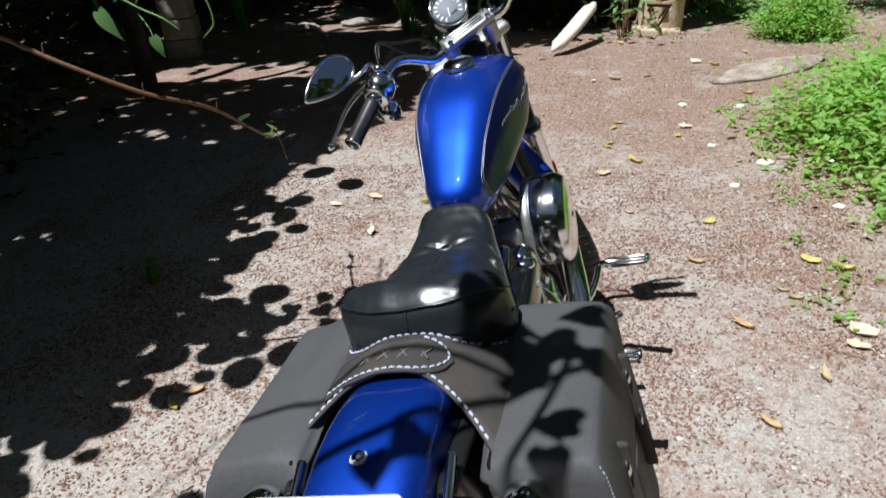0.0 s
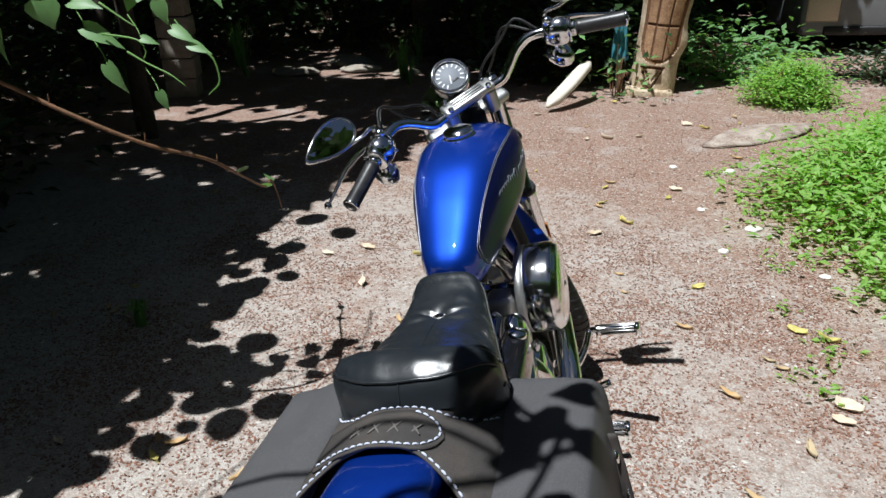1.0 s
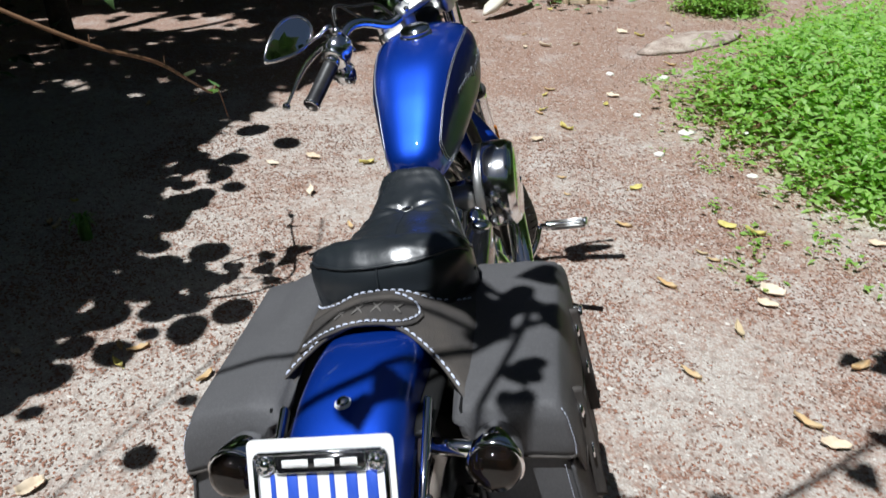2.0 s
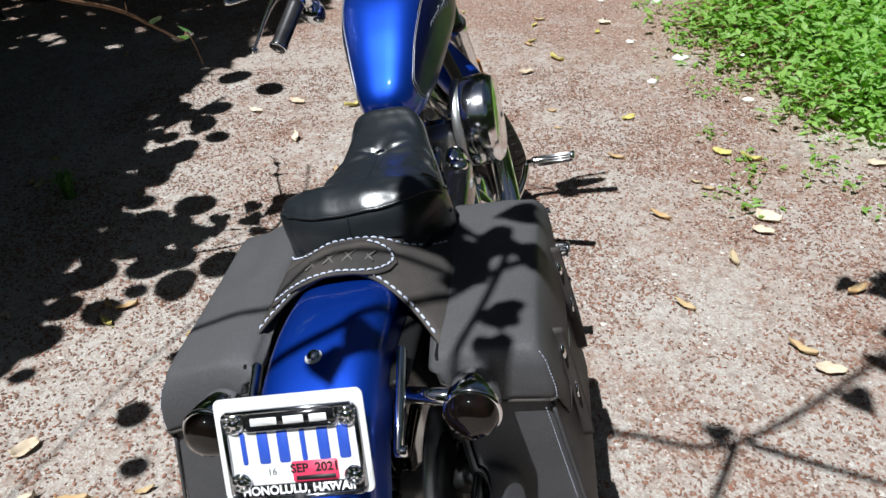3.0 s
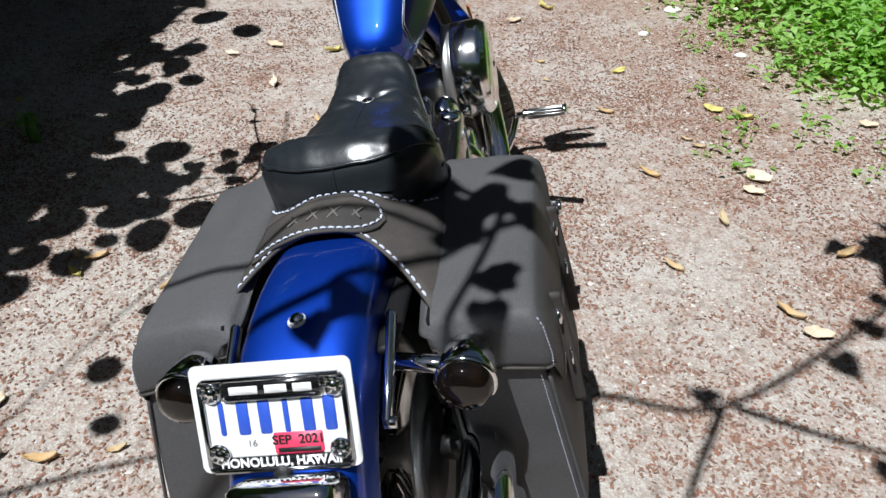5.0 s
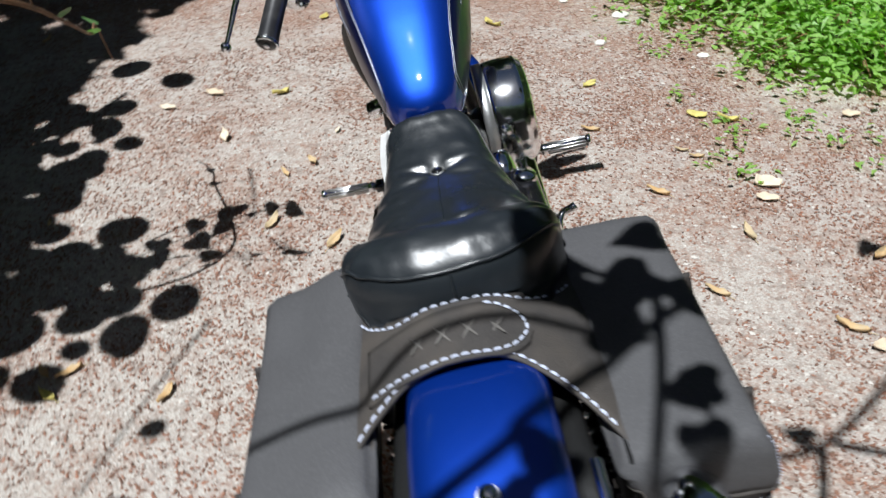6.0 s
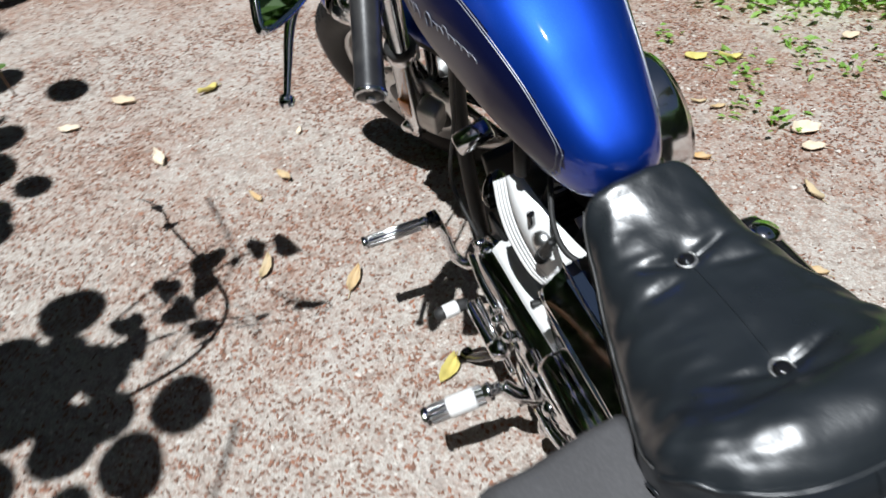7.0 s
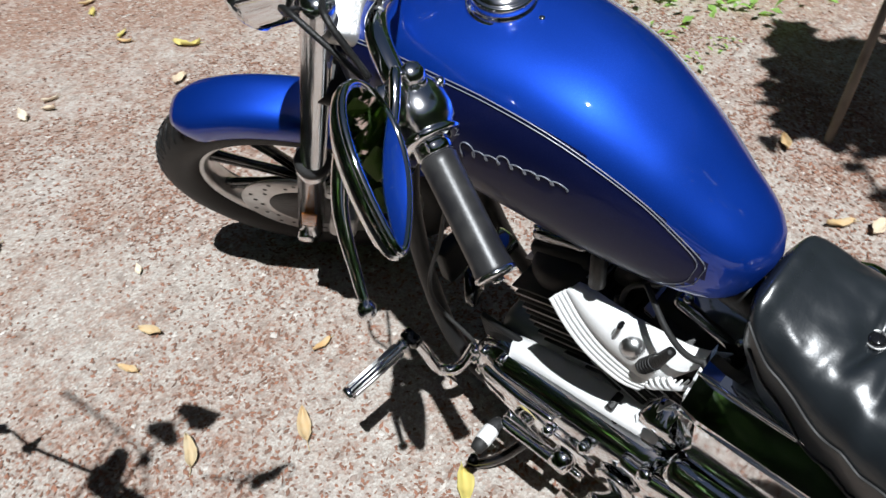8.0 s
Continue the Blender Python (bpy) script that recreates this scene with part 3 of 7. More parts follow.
def wheel(name, m, R, wide, rim_r, spokes, label, disc_side):
    """A cast wheel whose axle is the x axis of m."""
    w = part(name, lathe([(0.022, -0.07), (0.036, -0.06), (0.036, -0.04), (0.026, -0.03), (0.026, 0.03), (0.036, 0.04), (0.036, 0.06), (0.022, 0.07)], m @ pose(0, 0, 0, 0, 90, 0), n=24), CAST, bike, label)
    hgt = R - rim_r + 0.012
    tyre = part("tyre", torus(R - hgt / 2, hgt / 2, m, 72, 18, wide=wide / hgt), TYRE, w, "black rubber tyre")
    bm = bmesh.new()
    for i in range(60):
        a = 2 * math.pi * i / 60
        for s in (-1, 1):
            q = [Vector((s * x, (R + h) * math.cos(a + s * d), (R + h) * math.sin(a + s * d))) for x, h, d in ((0.004, 0.0003, 0.0), (wide * 0.28, -0.008, 0.05), (wide * 0.40, -0.024, 0.075))]
            tube(q, 0.0028, bm, n=4, steps=2, m=m)
    part("tread", bm, TYRE, tyre)
    bm = torus(rim_r - 0.006, 0.016, m, 64, 12, wide=1.9, flat=0.9)
    rim = part("rim", bm, ALUMINIUM, w, "dull silver wheel rim")
    for i in range(spokes):
        a = 2 * math.pi * i / spokes
        for d in (-0.055, 0.055):
            p0 = Vector((0.0, 0.034 * math.cos(a + d * 3), 0.034 * math.sin(a + d * 3)))
            p1 = Vector((0.0, (rim_r - 0.012) * math.cos(a + d * 0.8), (rim_r - 0.012) * math.sin(a + d * 0.8)))
            part("spoke", tube([p0, (p0 + p1) / 2, p1], [0.011, 0.008, 0.010], n=8, m=m, steps=3), BLACK_GLOSS, w, "black cast spoke")
    for x in disc_side:
        dm = m @ pose(x, 0, 0, 0, 90, 0)
        disc = part("brake_disc", lathe([(0.085, -0.0025), (0.146, -0.0025), (0.146, 0.0025), (0.085, 0.0025)], dm, n=56), ALUMINIUM, w, "steel brake disc with drilled holes")
        hole = bpy.data.meshes.new("disc_hole")
        hb = lathe([(0.0045, -0.0032), (0.0045, 0.0032)], n=8)
        hb.to_mesh(hole)
        hb.free()
        hole.materials.append(BLACK_METAL)
        for k in range(30 if x < 0 else 0):
            a = 2 * math.pi * k / 30
            rr = 0.105 + 0.012 * (k % 3)
            ob = new("disc_hole", hole)
            ob.matrix_world = dm @ pose(rr * math.cos(a), rr * math.sin(a), 0)
            ob.parent = disc
        part("disc_carrier", lathe([(0.03, -0.004), (0.088, -0.003), (0.088, 0.003), (0.03, 0.004)], dm, n=40), BLACK_METAL, disc)
    return w


wheel("rear_wheel", Matrix.Translation(AX_R), 0.322, 0.135, 0.215, 9, "rear wheel with black tyre under the mudguard", (0.085,))

# ---- front end, turned to the left on its steering axis ----
RAKE, STEER = radians(29.6), radians(37.0)
Q = Vector((0, 1.21, 0.95))
A = Vector((0, -math.sin(RAKE), math.cos(RAKE)))
base_m = Matrix(((1, 0, 0, 0), (0, math.cos(RAKE), -math.sin(RAKE), 0), (0, math.sin(RAKE), math.cos(RAKE), 0), (0, 0, 0, 1)))
S = Matrix.Translation(Q) @ base_m @ Matrix.Rotation(STEER, 4, "Z")
AX_F = Vector((0, 0.070, -0.737))
wheel("front_wheel", S @ Matrix.Translation(AX_F) @ Matrix.Rotation(-RAKE, 4, "X"), 0.331, 0.104, 0.244, 9, "front wheel with black tyre and silver rim, turned aside", (-0.066,))
front_fender = fender("front_fender", AX_F, 0.358, 0.055, 42, 134, BLUE, bike, m=S, label="short cobalt blue front mudguard", skirt=0.016)
for side in (-1, 1):
    x = side * 0.105
    leg = part("fork_leg", lathe([(0.016, 0), (0.025, 0.01), (0.027, 0.06), (0.025, 0.075), (0.027, 0.09), (0.027, 0.36), (0.030, 0.365), (0.030, 0.40), (0.021, 0.402), (0.0205, 0.84), (0.018, 0.85)], S @ Matrix.Translation((x, 0.063, -0.790)), n=22), POLISHED, bike, "polished aluminium fork leg")
    part("fork_boot", lathe([(0.031, 0), (0.033, 0.01), (0.030, 0.02)], S @ Matrix.Translation((x, 0.063, -0.400)), n=20), RUBBER, leg)
    part("axle_nut", rod((x, 0.070, -0.737), (x + side * 0.035, 0.070, -0.737), 0.017, n=8, m=S), CHROME, leg, "chrome axle nut")
    part("reflector", rbox((0.006, 0.03, 0.075), S @ pose(x + side * 0.028, 0.063, -0.62), 0.003), mat("amber_reflector", (0.5, 0.16, 0.03), 0.2, coat=0.8, vary=0.3) if side < 0 else bpy.data.materials["amber_reflector"], leg, "small amber reflector")
    part("fender_bracket", rbox((0.012, 0.06, 0.05), S @ pose(x * 0.78, 0.066, -0.43), 0.004), CAST, leg)
    part("fork_drain_bolt", rod((x, 0.063, -0.818), (x, 0.063, -0.78), 0.012, n=10, m=S), CHROME, leg)
bm = rbox((0.05, 0.055, 0.10), S @ pose(-0.125, -0.005, -0.60), 0.012)
part("brake_caliper", bm, CAST, bike, "cast silver brake caliper")
for s_, name in ((-0.14, "lower_triple_clamp"), (0.015, "upper_triple_clamp")):
    bm = rbox((0.25, 0.062, 0.028), S @ pose(0, 0.036, s_), 0.012)
    part(name, bm, CAST if s_ > 0 else BLACK_METAL, bike, "cast metal fork yoke")
part("steering_head", rod((0, 0, -0.15), (0, 0, 0.04), 0.034, n=20, m=S), BLACK_METAL, bike)

# handlebar
BAR = [(0, -0.01, 0.088), (0.075, -0.01, 0.088), (0.115, -0.011, 0.093), (0.175, -0.005, 0.140), (0.225, -0.020, 0.158), (0.31, -0.080, 0.150), (0.410, -0.147, 0.143)]
half = [Vector(p) for p in BAR]
bar_pts = [Vector((-p.x, p.y, p.z)) for p in reversed(half[1:])] + half
bar = part("handlebar", tube(bar_pts, 0.0125, n=14, m=S), CHROME, bike, "chrome swept-back handlebar")
clamp = part("bar_clamp", rbox((0.150, 0.044, 0.018), S @ pose(0, -0.01, 0.101, 0, 0, 0), 0.006), CAST, bike, "ribbed cast handlebar clamp")
for k in (-1, 0, 1):
    part("rib", rbox((0.094, 0.006, 0.004), S @ pose(0, -0.01 + k * 0.010, 0.112), 0.0015), ALUMINIUM, clamp)
for x in (-0.058, 0.058):
    part("riser", rbox((0.034, 0.044, 0.075), S @ pose(x, -0.01, 0.060), 0.010), CAST, clamp)
    for w_ in (-0.026, 0.006):
        part("clamp_bolt", lathe([(0.0075, 0), (0.0075, 0.007), (0.005, 0.009), (0.001, 0.009)], S @ Matrix.Translation((x, w_, 0.108)), n=14), CHROME, clamp, "chrome bolt head")

for side in (-1, 1):
    def sp(x, w_, s_):
        return Vector((side * x, w_, s_))
    g0, g1 = sp(0.308, -0.079, 0.1503), sp(0.413, -0.149, 0.143)
    d = (g1 - g0).normalized()
    grip = part("grip", lathe([(0.0165, 0), (0.0190, 0.003), (0.0182, 0.010), (0.0180, 0.060), (0.0182, 0.108), (0.0192, 0.116), (0.0190, 0.122), (0.016, 0.125), (0.004, 0.126)], S @ aim(g0, d), n=26), GRIP, bar, "worn black rubber grip")
    part("grip_end", lathe([(0.0196, 0.1185), (0.0206, 0.120), (0.0206, 0.1225), (0.0190, 0.1245)], S @ aim(g0, d), n=24), POLISHED, bar, "bright ring round the end of the grip")
    part("end_screw", lathe([(0.006, 0.125), (0.006, 0.129), (0.001, 0.130)], S @ aim(g0, d), n=10), CHROME, bar)
    part("collar", lathe([(0.015, -0.016), (0.0185, -0.013), (0.0185, -0.003), (0.016, 0)], S @ aim(g0, d), n=24), CHROME, bar)
    # control housing: two rounded halves and the lever perch
    hm = S @ aim(g0 - d * 0.040, d)
    house = part("control_housing", lathe([(0.014, -0.040), (0.024, -0.036), (0.033, -0.018), (0.0345, 0.001), (0.032, 0.013), (0.0275, 0.018), (0.0275, 0.023), (0.023, 0.026), (0.014, 0.028)], hm, n=28, squash=(1.0, 1.12)), POLISHED, bar, "rounded chrome switch housing")
    for k in range(3):
        part("switch_button", rbox((0.010, 0.012, 0.008), hm @ pose(0.0, 0.0, 0) @ pose(-0.020 + 0.002 * k, -0.016, -0.018 + 0.014 * k), 0.002), BLACK_METAL, house)
    part("housing_flange", lathe([(0.018, 0.018), (0.031, 0.019), (0.033, 0.023), (0.031, 0.027), (0.018, 0.028)], hm, n=28), CHROME, house, "chrome flange beside the grip")
    for k in range(5):
        a = radians(-20 + 50 * k)
        part("housing_screw", lathe([(0.0055, 0), (0.0055, 0.006), (0.003, 0.008), (0.001, 0.008)], hm @ pose(0.030 * math.cos(a), 0.033 * math.sin(a), -0.022, 0, 0, math.degrees(a)) @ pose(0, 0, 0, 0, 60, 0), n=8), POLISHED, house, "bright screw head")
    part("mirror_nut", lathe([(0.011, -0.004), (0.012, 0.0), (0.012, 0.012), (0.008, 0.016), (0.001, 0.017)], hm @ pose(0.0, 0.030, -0.030, -80, 0, 0), n=8), POLISHED, house)
    p0 = g0 - d * 0.058
    perch = part("lever_perch", rbox((0.040, 0.030, 0.030), S @ aim(p0 + Vector((0, 0.016, 0)), d), 0.008), CHROME, bar, "chrome lever perch")
    lever = part("lever", tube([sp(0.255, -0.008, 0.147), sp(0.30, 0.006, 0.137), sp(0.36, 0.002, 0.119), sp(0.415, -0.022, 0.099), sp(0.443, -0.036, 0.090)], [0.012, 0.0115, 0.009, 0.0065, 0.0055], n=10, m=S, flat=0.7), CHROME, bar, "curved hand lever with a ball end")
    part("lever_ball", lathe([(0.001, -0.0105), (0.0075, -0.0075), (0.0105, 0), (0.0075, 0.0075), (0.001, 0.0105)], S @ Matrix.Translation(sp(0.447, -0.038, 0.089)), n=16), CHROME, lever)
    for bx, bs in ((0.262, 0.168), (0.278, 0.163), (0.246, 0.166)):
        part("perch_bolt", lathe([(0.005, 0), (0.005, 0.005), (0.001, 0.006)], S @ Matrix.Translation(sp(bx, -0.030 - (bx - 0.25) * 0.7, bs)), n=10), CHROME, bar)
    part("clamp_band", lathe([(0.0215, -0.006), (0.0225, -0.004), (0.0225, 0.004), (0.0215, 0.006)], S @ aim(g0 - d * 0.075, d), n=20), BLACK_METAL, bar)
    # mirror: a teardrop on a bent stem
    s0 = p0 + Vector((0, 0.012, 0.014))
    tip, top = sp(0.437, -0.047, 0.239), sp(0.293, 0.003, 0.226)
    mid = (tip + top) / 2
    ax = (tip - top).normalized()
    nrm = sp(0.34, -0.72, 0.60)
    nrm = (nrm - ax * nrm.dot(ax)).normalized()
    wd = ax.cross(nrm).normalized()
    L2 = (tip - top).length / 2
    ring = []
    for k in range(40):
        a = 2 * math.pi * k / 40
        u = math.cos(a)
        wid = 0.036 * math.sin(a) * (1 - 0.42 * u - 0.12 * u * u)
        ring.append(mid + ax * (L2 * u) + wd * wid)
    joint = mid + wd * 0.034 - ax * 0.030
    if (joint - s0).length > (mid - wd * 0.036 - s0).length:
        joint = mid - wd * 0.034 - ax * 0.030
    shell = bmesh.new()
    rows = []
    for sc, dp in ((1.0, 0.004), (1.03, 0.0), (1.0, -0.006), (0.86, -0.014), (0.55, -0.020), (0.05, -0.022)):
        rows.append([shell.verts.new(S @ (mid + (q - mid) * sc + nrm * dp)) for q in ring])
    skin(shell, rows)
    bmesh.ops.recalc_face_normals(shell, faces=shell.faces)
    mir = part("mirror", shell, CHROME, bike, "teardrop chrome rear-view mirror")
    glass = bmesh.new()
    rows = [[glass.verts.new(S @ (mid + (q - mid) * sc + nrm * dp)) for q in ring] for sc, dp in ((0.93, 0.0045), (0.91, 0.0062))]
    skin(glass, rows)
    bmesh.ops.recalc_face_normals(glass, faces=glass.faces)
    part("mirror_glass", glass, GLASS, mir, "mirror glass", smooth=False)
    part("mirror_rim", tube([S @ (mid + (q - mid) * 0.97 + nrm * 0.005) for q in ring + ring[:2]], 0.0035, n=8, steps=2), CHROME, mir)
    part("mirror_stem", tube([s0, s0 + Vector((0, 0.008, 0.035)), (s0 + joint) / 2 + Vector((0, 0.004, 0.014)), joint - nrm * 0.006], [0.006, 0.0055, 0.005, 0.0045], n=10, m=S), CHROME, mir)
    # turn signal hung under the perch
    c = sp(0.278, -0.030, 0.066)
    fw = Vector((0, 1, 0.15)).normalized()
    sig = part("turn_signal", lathe([(0.002, -0.040), (0.016, -0.036), (0.026, -0.022), (0.031, -0.002), (0.032, 0.014), (0.030, 0.018)], S @ aim(c, fw), n=26), CHROME, bike, "bullet-shaped chrome turn signal")
    part("lens", lathe([(0.030, 0.018), (0.029, 0.026), (0.020, 0.034), (0.002, 0.038)], S @ aim(c, fw), n=26), SMOKE, sig, "dark smoked lens")
    part("stalk", rod(c, p0 + Vector((0, 0.012, -0.008)), 0.008, m=S), CHROME, sig)
    # cables
    e0 = p0 - d * 0.02 + Vector((0, 0.03, 0))
    part("control_cable", tube([e0, e0 - d * 0.04 + Vector((0, 0.025, 0.030)), sp(0.16, 0.050, 0.150), sp(0.085, 0.060, 0.09), sp(0.05, 0.05, -0.05), sp(0.035, 0.0, -0.25)], 0.0036, n=8, m=S), BLACK_METAL, bike, "black control cable")
    part("brake_hose" if side > 0 else "clutch_cable", tube([e0 + Vector((0, 0, -0.01)), e0 - d * 0.06 + Vector((0, 0.05, 0.0)), sp(0.15, 0.09, 0.09), sp(0.09, 0.08, 0.0), sp(0.07, 0.04, -0.2)], 0.0034, n=8, m=S), BLACK_METAL, bike)

# speedometer
sm = S @ pose(0.0, 0.060, 0.132) @ Matrix.Rotation(radians(26), 4, "X")
speedo = part("speedometer", lathe([(0.020, -0.062), (0.040, -0.050), (0.050, -0.022), (0.051, 0.0), (0.052, 0.006), (0.0495, 0.010), (0.0445, 0.009), (0.044, 0.004), (0.001, 0.004)], sm, n=44), BLACK_GLOSS, bike, "round black speedometer with a pale dial")
part("bezel", tube([sm @ Vector((0.0455 * math.cos(a), 0.0455 * math.sin(a), 0.0085)) for a in np.linspace(0, 2 * math.pi, 49)], 0.0052, n=10, steps=1), CHROME, speedo, "chrome bezel")
dial = part("dial", lathe([(0.0400, 0.0042), (0.0395, 0.0052), (0.001, 0.0052)], sm, n=40), DIAL, speedo, "grey-blue dial with pale ticks")
for k in range(13):
    a = radians(225 - k * 22.5)
    part("tick", rbox((0.0095, 0.0034, 0.0010), sm @ pose(0.0315 * math.cos(a), 0.0315 * math.sin(a), 0.0060, 0, 0, math.degrees(a)), 0), WHITE, dial, smooth=False)
part("needle", rbox((0.026, 0.0026, 0.0012), sm @ pose(-0.005, -0.010, 0.0072, 0, 0, 245), 0.0003), WHITE, dial)
part("trip_window", rbox((0.018, 0.006, 0.0010), sm @ pose(0.006, -0.016, 0.006), 0.0003), INK, dial)

# headlamp
hm = S @ aim((0, 0.145, -0.03), Vector((0, math.cos(RAKE), -math.sin(RAKE))))
head = part("headlamp", lathe([(0.004, -0.095), (0.035, -0.088), (0.062, -0.062), (0.078, -0.025), (0.082, 0.010), (0.085, 0.016), (0.082, 0.024), (0.075, 0.026)], hm, n=36), CHROME, bike, "chrome headlamp bucket")
part("headlamp_lens", lathe([(0.076, 0.024), (0.070, 0.032), (0.04, 0.040), (0.002, 0.043)], hm, n=36), LENS, head, "clear headlamp glass")
part("headlamp_bracket", tube([(0, 0.05, 0.05), (0, 0.10, 0.075), (0, 0.14, 0.055)], [0.02, 0.018, 0.014], n=10, m=S, flat=0.5), CHROME, head)

# ---- engine and running gear ----
part("frame_backbone", tube([(0, 1.16, 0.80), (0, 0.95, 0.74), (0, 0.72, 0.70), (0, 0.45, 0.63), (0, 0.30, 0.58)], 0.026, n=12), BLACK_METAL, bike, "black frame tube")
for side in (-1, 1):
    part("frame_downtube", tube([(side * 0.03, 1.19, 0.76), (side * 0.075, 1.22, 0.52), (side * 0.105, 1.18, 0.24), (side * 0.115, 1.05, 0.165), (side * 0.115, 0.60, 0.165), (side * 0.11, 0.42, 0.25), (side * 0.105, 0.36, 0.55)], 0.0165, n=12), BLACK_METAL, bike, "black frame tube")
    part("swingarm", tube([(side * 0.10, 0.47, 0.30), (side * 0.115, 0.25, 0.315), (side * 0.115, 0.07, 0.322)], 0.022, n=12), BLACK_METAL, bike)
    sh = part("shock_absorber", lathe([(0.016, 0), (0.019, 0.02), (0.014, 0.03), (0.012, 0.30), (0.018, 0.31), (0.016, 0.34)], aim((side * 0.125, 0.11, 0.33), (0, 0.22, 0.30)), n=16), BLACK_GLOSS, bike, "shock absorber with a chrome coil spring")
    coil = [aim((side * 0.125, 0.11, 0.33), (0, 0.22, 0.30)) @ Vector((0.026 * math.cos(a), 0.026 * math.sin(a), 0.04 + 0.25 * a / (2 * math.pi * 11))) for a in np.linspace(0, 2 * math.pi * 11, 132)]
    part("spring", tube(coil, 0.0042, n=6, steps=1), CHROME, sh)
    part("shock_cover", lathe([(0.024, 0.25), (0.031, 0.255), (0.031, 0.32), (0.02, 0.335)], aim((side * 0.125, 0.11, 0.33), (0, 0.22, 0.30)), n=18), CHROME, sh)

case = part("crankcase", rbox((0.20, 0.46, 0.21), pose(0, 0.82, 0.30), 0.045, seg=4), CAST, bike, "silver cast crankcase")
part("gearbox_top", rbox((0.17, 0.20, 0.09), pose(-0.01, 0.63, 0.41), 0.025, seg=3), BLACK_METAL, case)
CYL = (("front", 22.5, 0.875), ("rear", -22.5, 0.805))
for nm, ang, y0 in CYL:
    d = Vector((0, math.sin(radians(ang)), math.cos(radians(ang))))
    o = Vector((0, y0, 0.385))
    fm = aim(o, d, (1, 0, 0))
    cyl = part("cylinder", rod(o, o + d * 0.20, 0.062, n=28), BLACK_METAL, bike, "black finned air-cooled cylinder")
    for k in range(11):
        part("cooling_fin", rbox((0.155 - 0.012 * abs(k - 5) / 5, 0.150, 0.0045), fm @ pose(0, 0, 0.012 + k * 0.0155), 0.002, seg=1), BLACK_METAL, cyl, "thin black fin")
        if k % 2:
            part("fin_edge", rbox((0.150 - 0.012 * abs(k - 5) / 5, 0.152, 0.0018), fm @ pose(0, 0, 0.012 + k * 0.0155), 0.0006, seg=1), ALUMINIUM, cyl, "bright machined fin edge")
    rock = part("rocker_cover", rbox((0.135, 0.105, 0.040), fm @ pose(0, 0.028, 0.190), 0.016, seg=3), BLACK_METAL, bike, "black stepped rocker cover")
    part("rocker_lid", rbox((0.112, 0.085, 0.026), fm @ pose(0.0, 0.028, 0.218), 0.012, seg=3), BLACK_CHROME, rock)
    for lv in range(4):
        part("cover_step", rbox((0.137 + 0.003 * lv, 0.107 + 0.003 * lv, 0.0035), fm @ pose(0, 0.028, 0.166 + lv * 0.006), 0.0015, seg=1), ALUMINIUM if lv % 2 else BLACK_METAL, rock)
    for sx in (-1, 1):
        for sy in (-1, 1):
            part("cover_bolt", lathe([(0.007, 0), (0.007, 0.006), (0.001, 0.0075)], fm @ pose(sx * 0.042, 0.028 + sy * 0.030, 0.230), n=8), CHROME, rock)
    for dy in (-0.022, 0.022):
        b0 = o + Vector((0.088, dy * 0.5, -0.06))
        part("pushrod_tube", rod(b0, o + d * 0.185 + Vector((0.075, dy * 1.6, 0)), 0.0105, n=14), CHROME, bike, "chrome pushrod tube")
    if nm == "rear":
        plug = Vector((-0.088, 0.775, 0.588))
        boot = part("spark_plug_boot", tube([plug, plug + Vector((0.010, 0.028, 0.020)), plug + Vector((0.030, 0.045, 0.045))], [0.009, 0.0085, 0.006], n=12), BLACK_METAL, bike, "black spark plug boot and lead")
        part("plug_lead", tube([plug + Vector((0.025, 0.040, 0.040)), plug + Vector((0.035, 0.03, 0.075)), (-0.04, 0.76, 0.70), (-0.03, 0.79, 0.72)], 0.0038, n=8), RUBBER, boot)
# left side: primary cover with its screws, sprocket cover, side box
pc = bmesh.new()
outl = []
for k in range(64):
    a = 2 * math.pi * k / 64
    yc, r = (0.985, 0.088) if math.cos(a) > 0 else (0.735, 0.105)
    outl.append(Vector((0, yc + r * math.cos(a), 0.305 + (0.088 if math.cos(a) > 0 else 0.105) * math.sin(a))))
cen = Vector((0, 0.86, 0.305))
rows = []
for x, sc in ((-0.095, 1.0), (-0.122, 1.0), (-0.140, 0.965), (-0.153, 0.89), (-0.163, 0.76), (-0.168, 0.50), (-0.170, 0.02)):
    rows.append([pc.verts.new(cen + (q - cen) * sc + Vector((x, 0, 0))) for q in outl])
skin(pc, rows)
bmesh.ops.recalc_face_normals(pc, faces=pc.faces)
prim = part("primary_cover", pc, CHROME, bike, "chrome primary chain cover with screws round its rim")
for k in range(0, 64, 5):
    q = cen + (outl[k] - cen) * 0.965
    part("screw", rod(q + Vector((-0.130, 0, 0)), q + Vector((-0.150, 0, 0)), 0.007, n=8), CHROME, prim)
part("inspection_cap", lathe([(0.033, 0), (0.036, 0.003), (0.034, 0.007), (0.024, 0.010), (0.002, 0.011)], aim((-0.172, 0.745, 0.325), (-1, 0, 0)), n=30), CHROME, prim, "round chrome cap")
part("primary_gasket", rbox((0.012, 0.42, 0.19), pose(-0.098, 0.86, 0.305), 0.005), BLACK_METAL, prim)
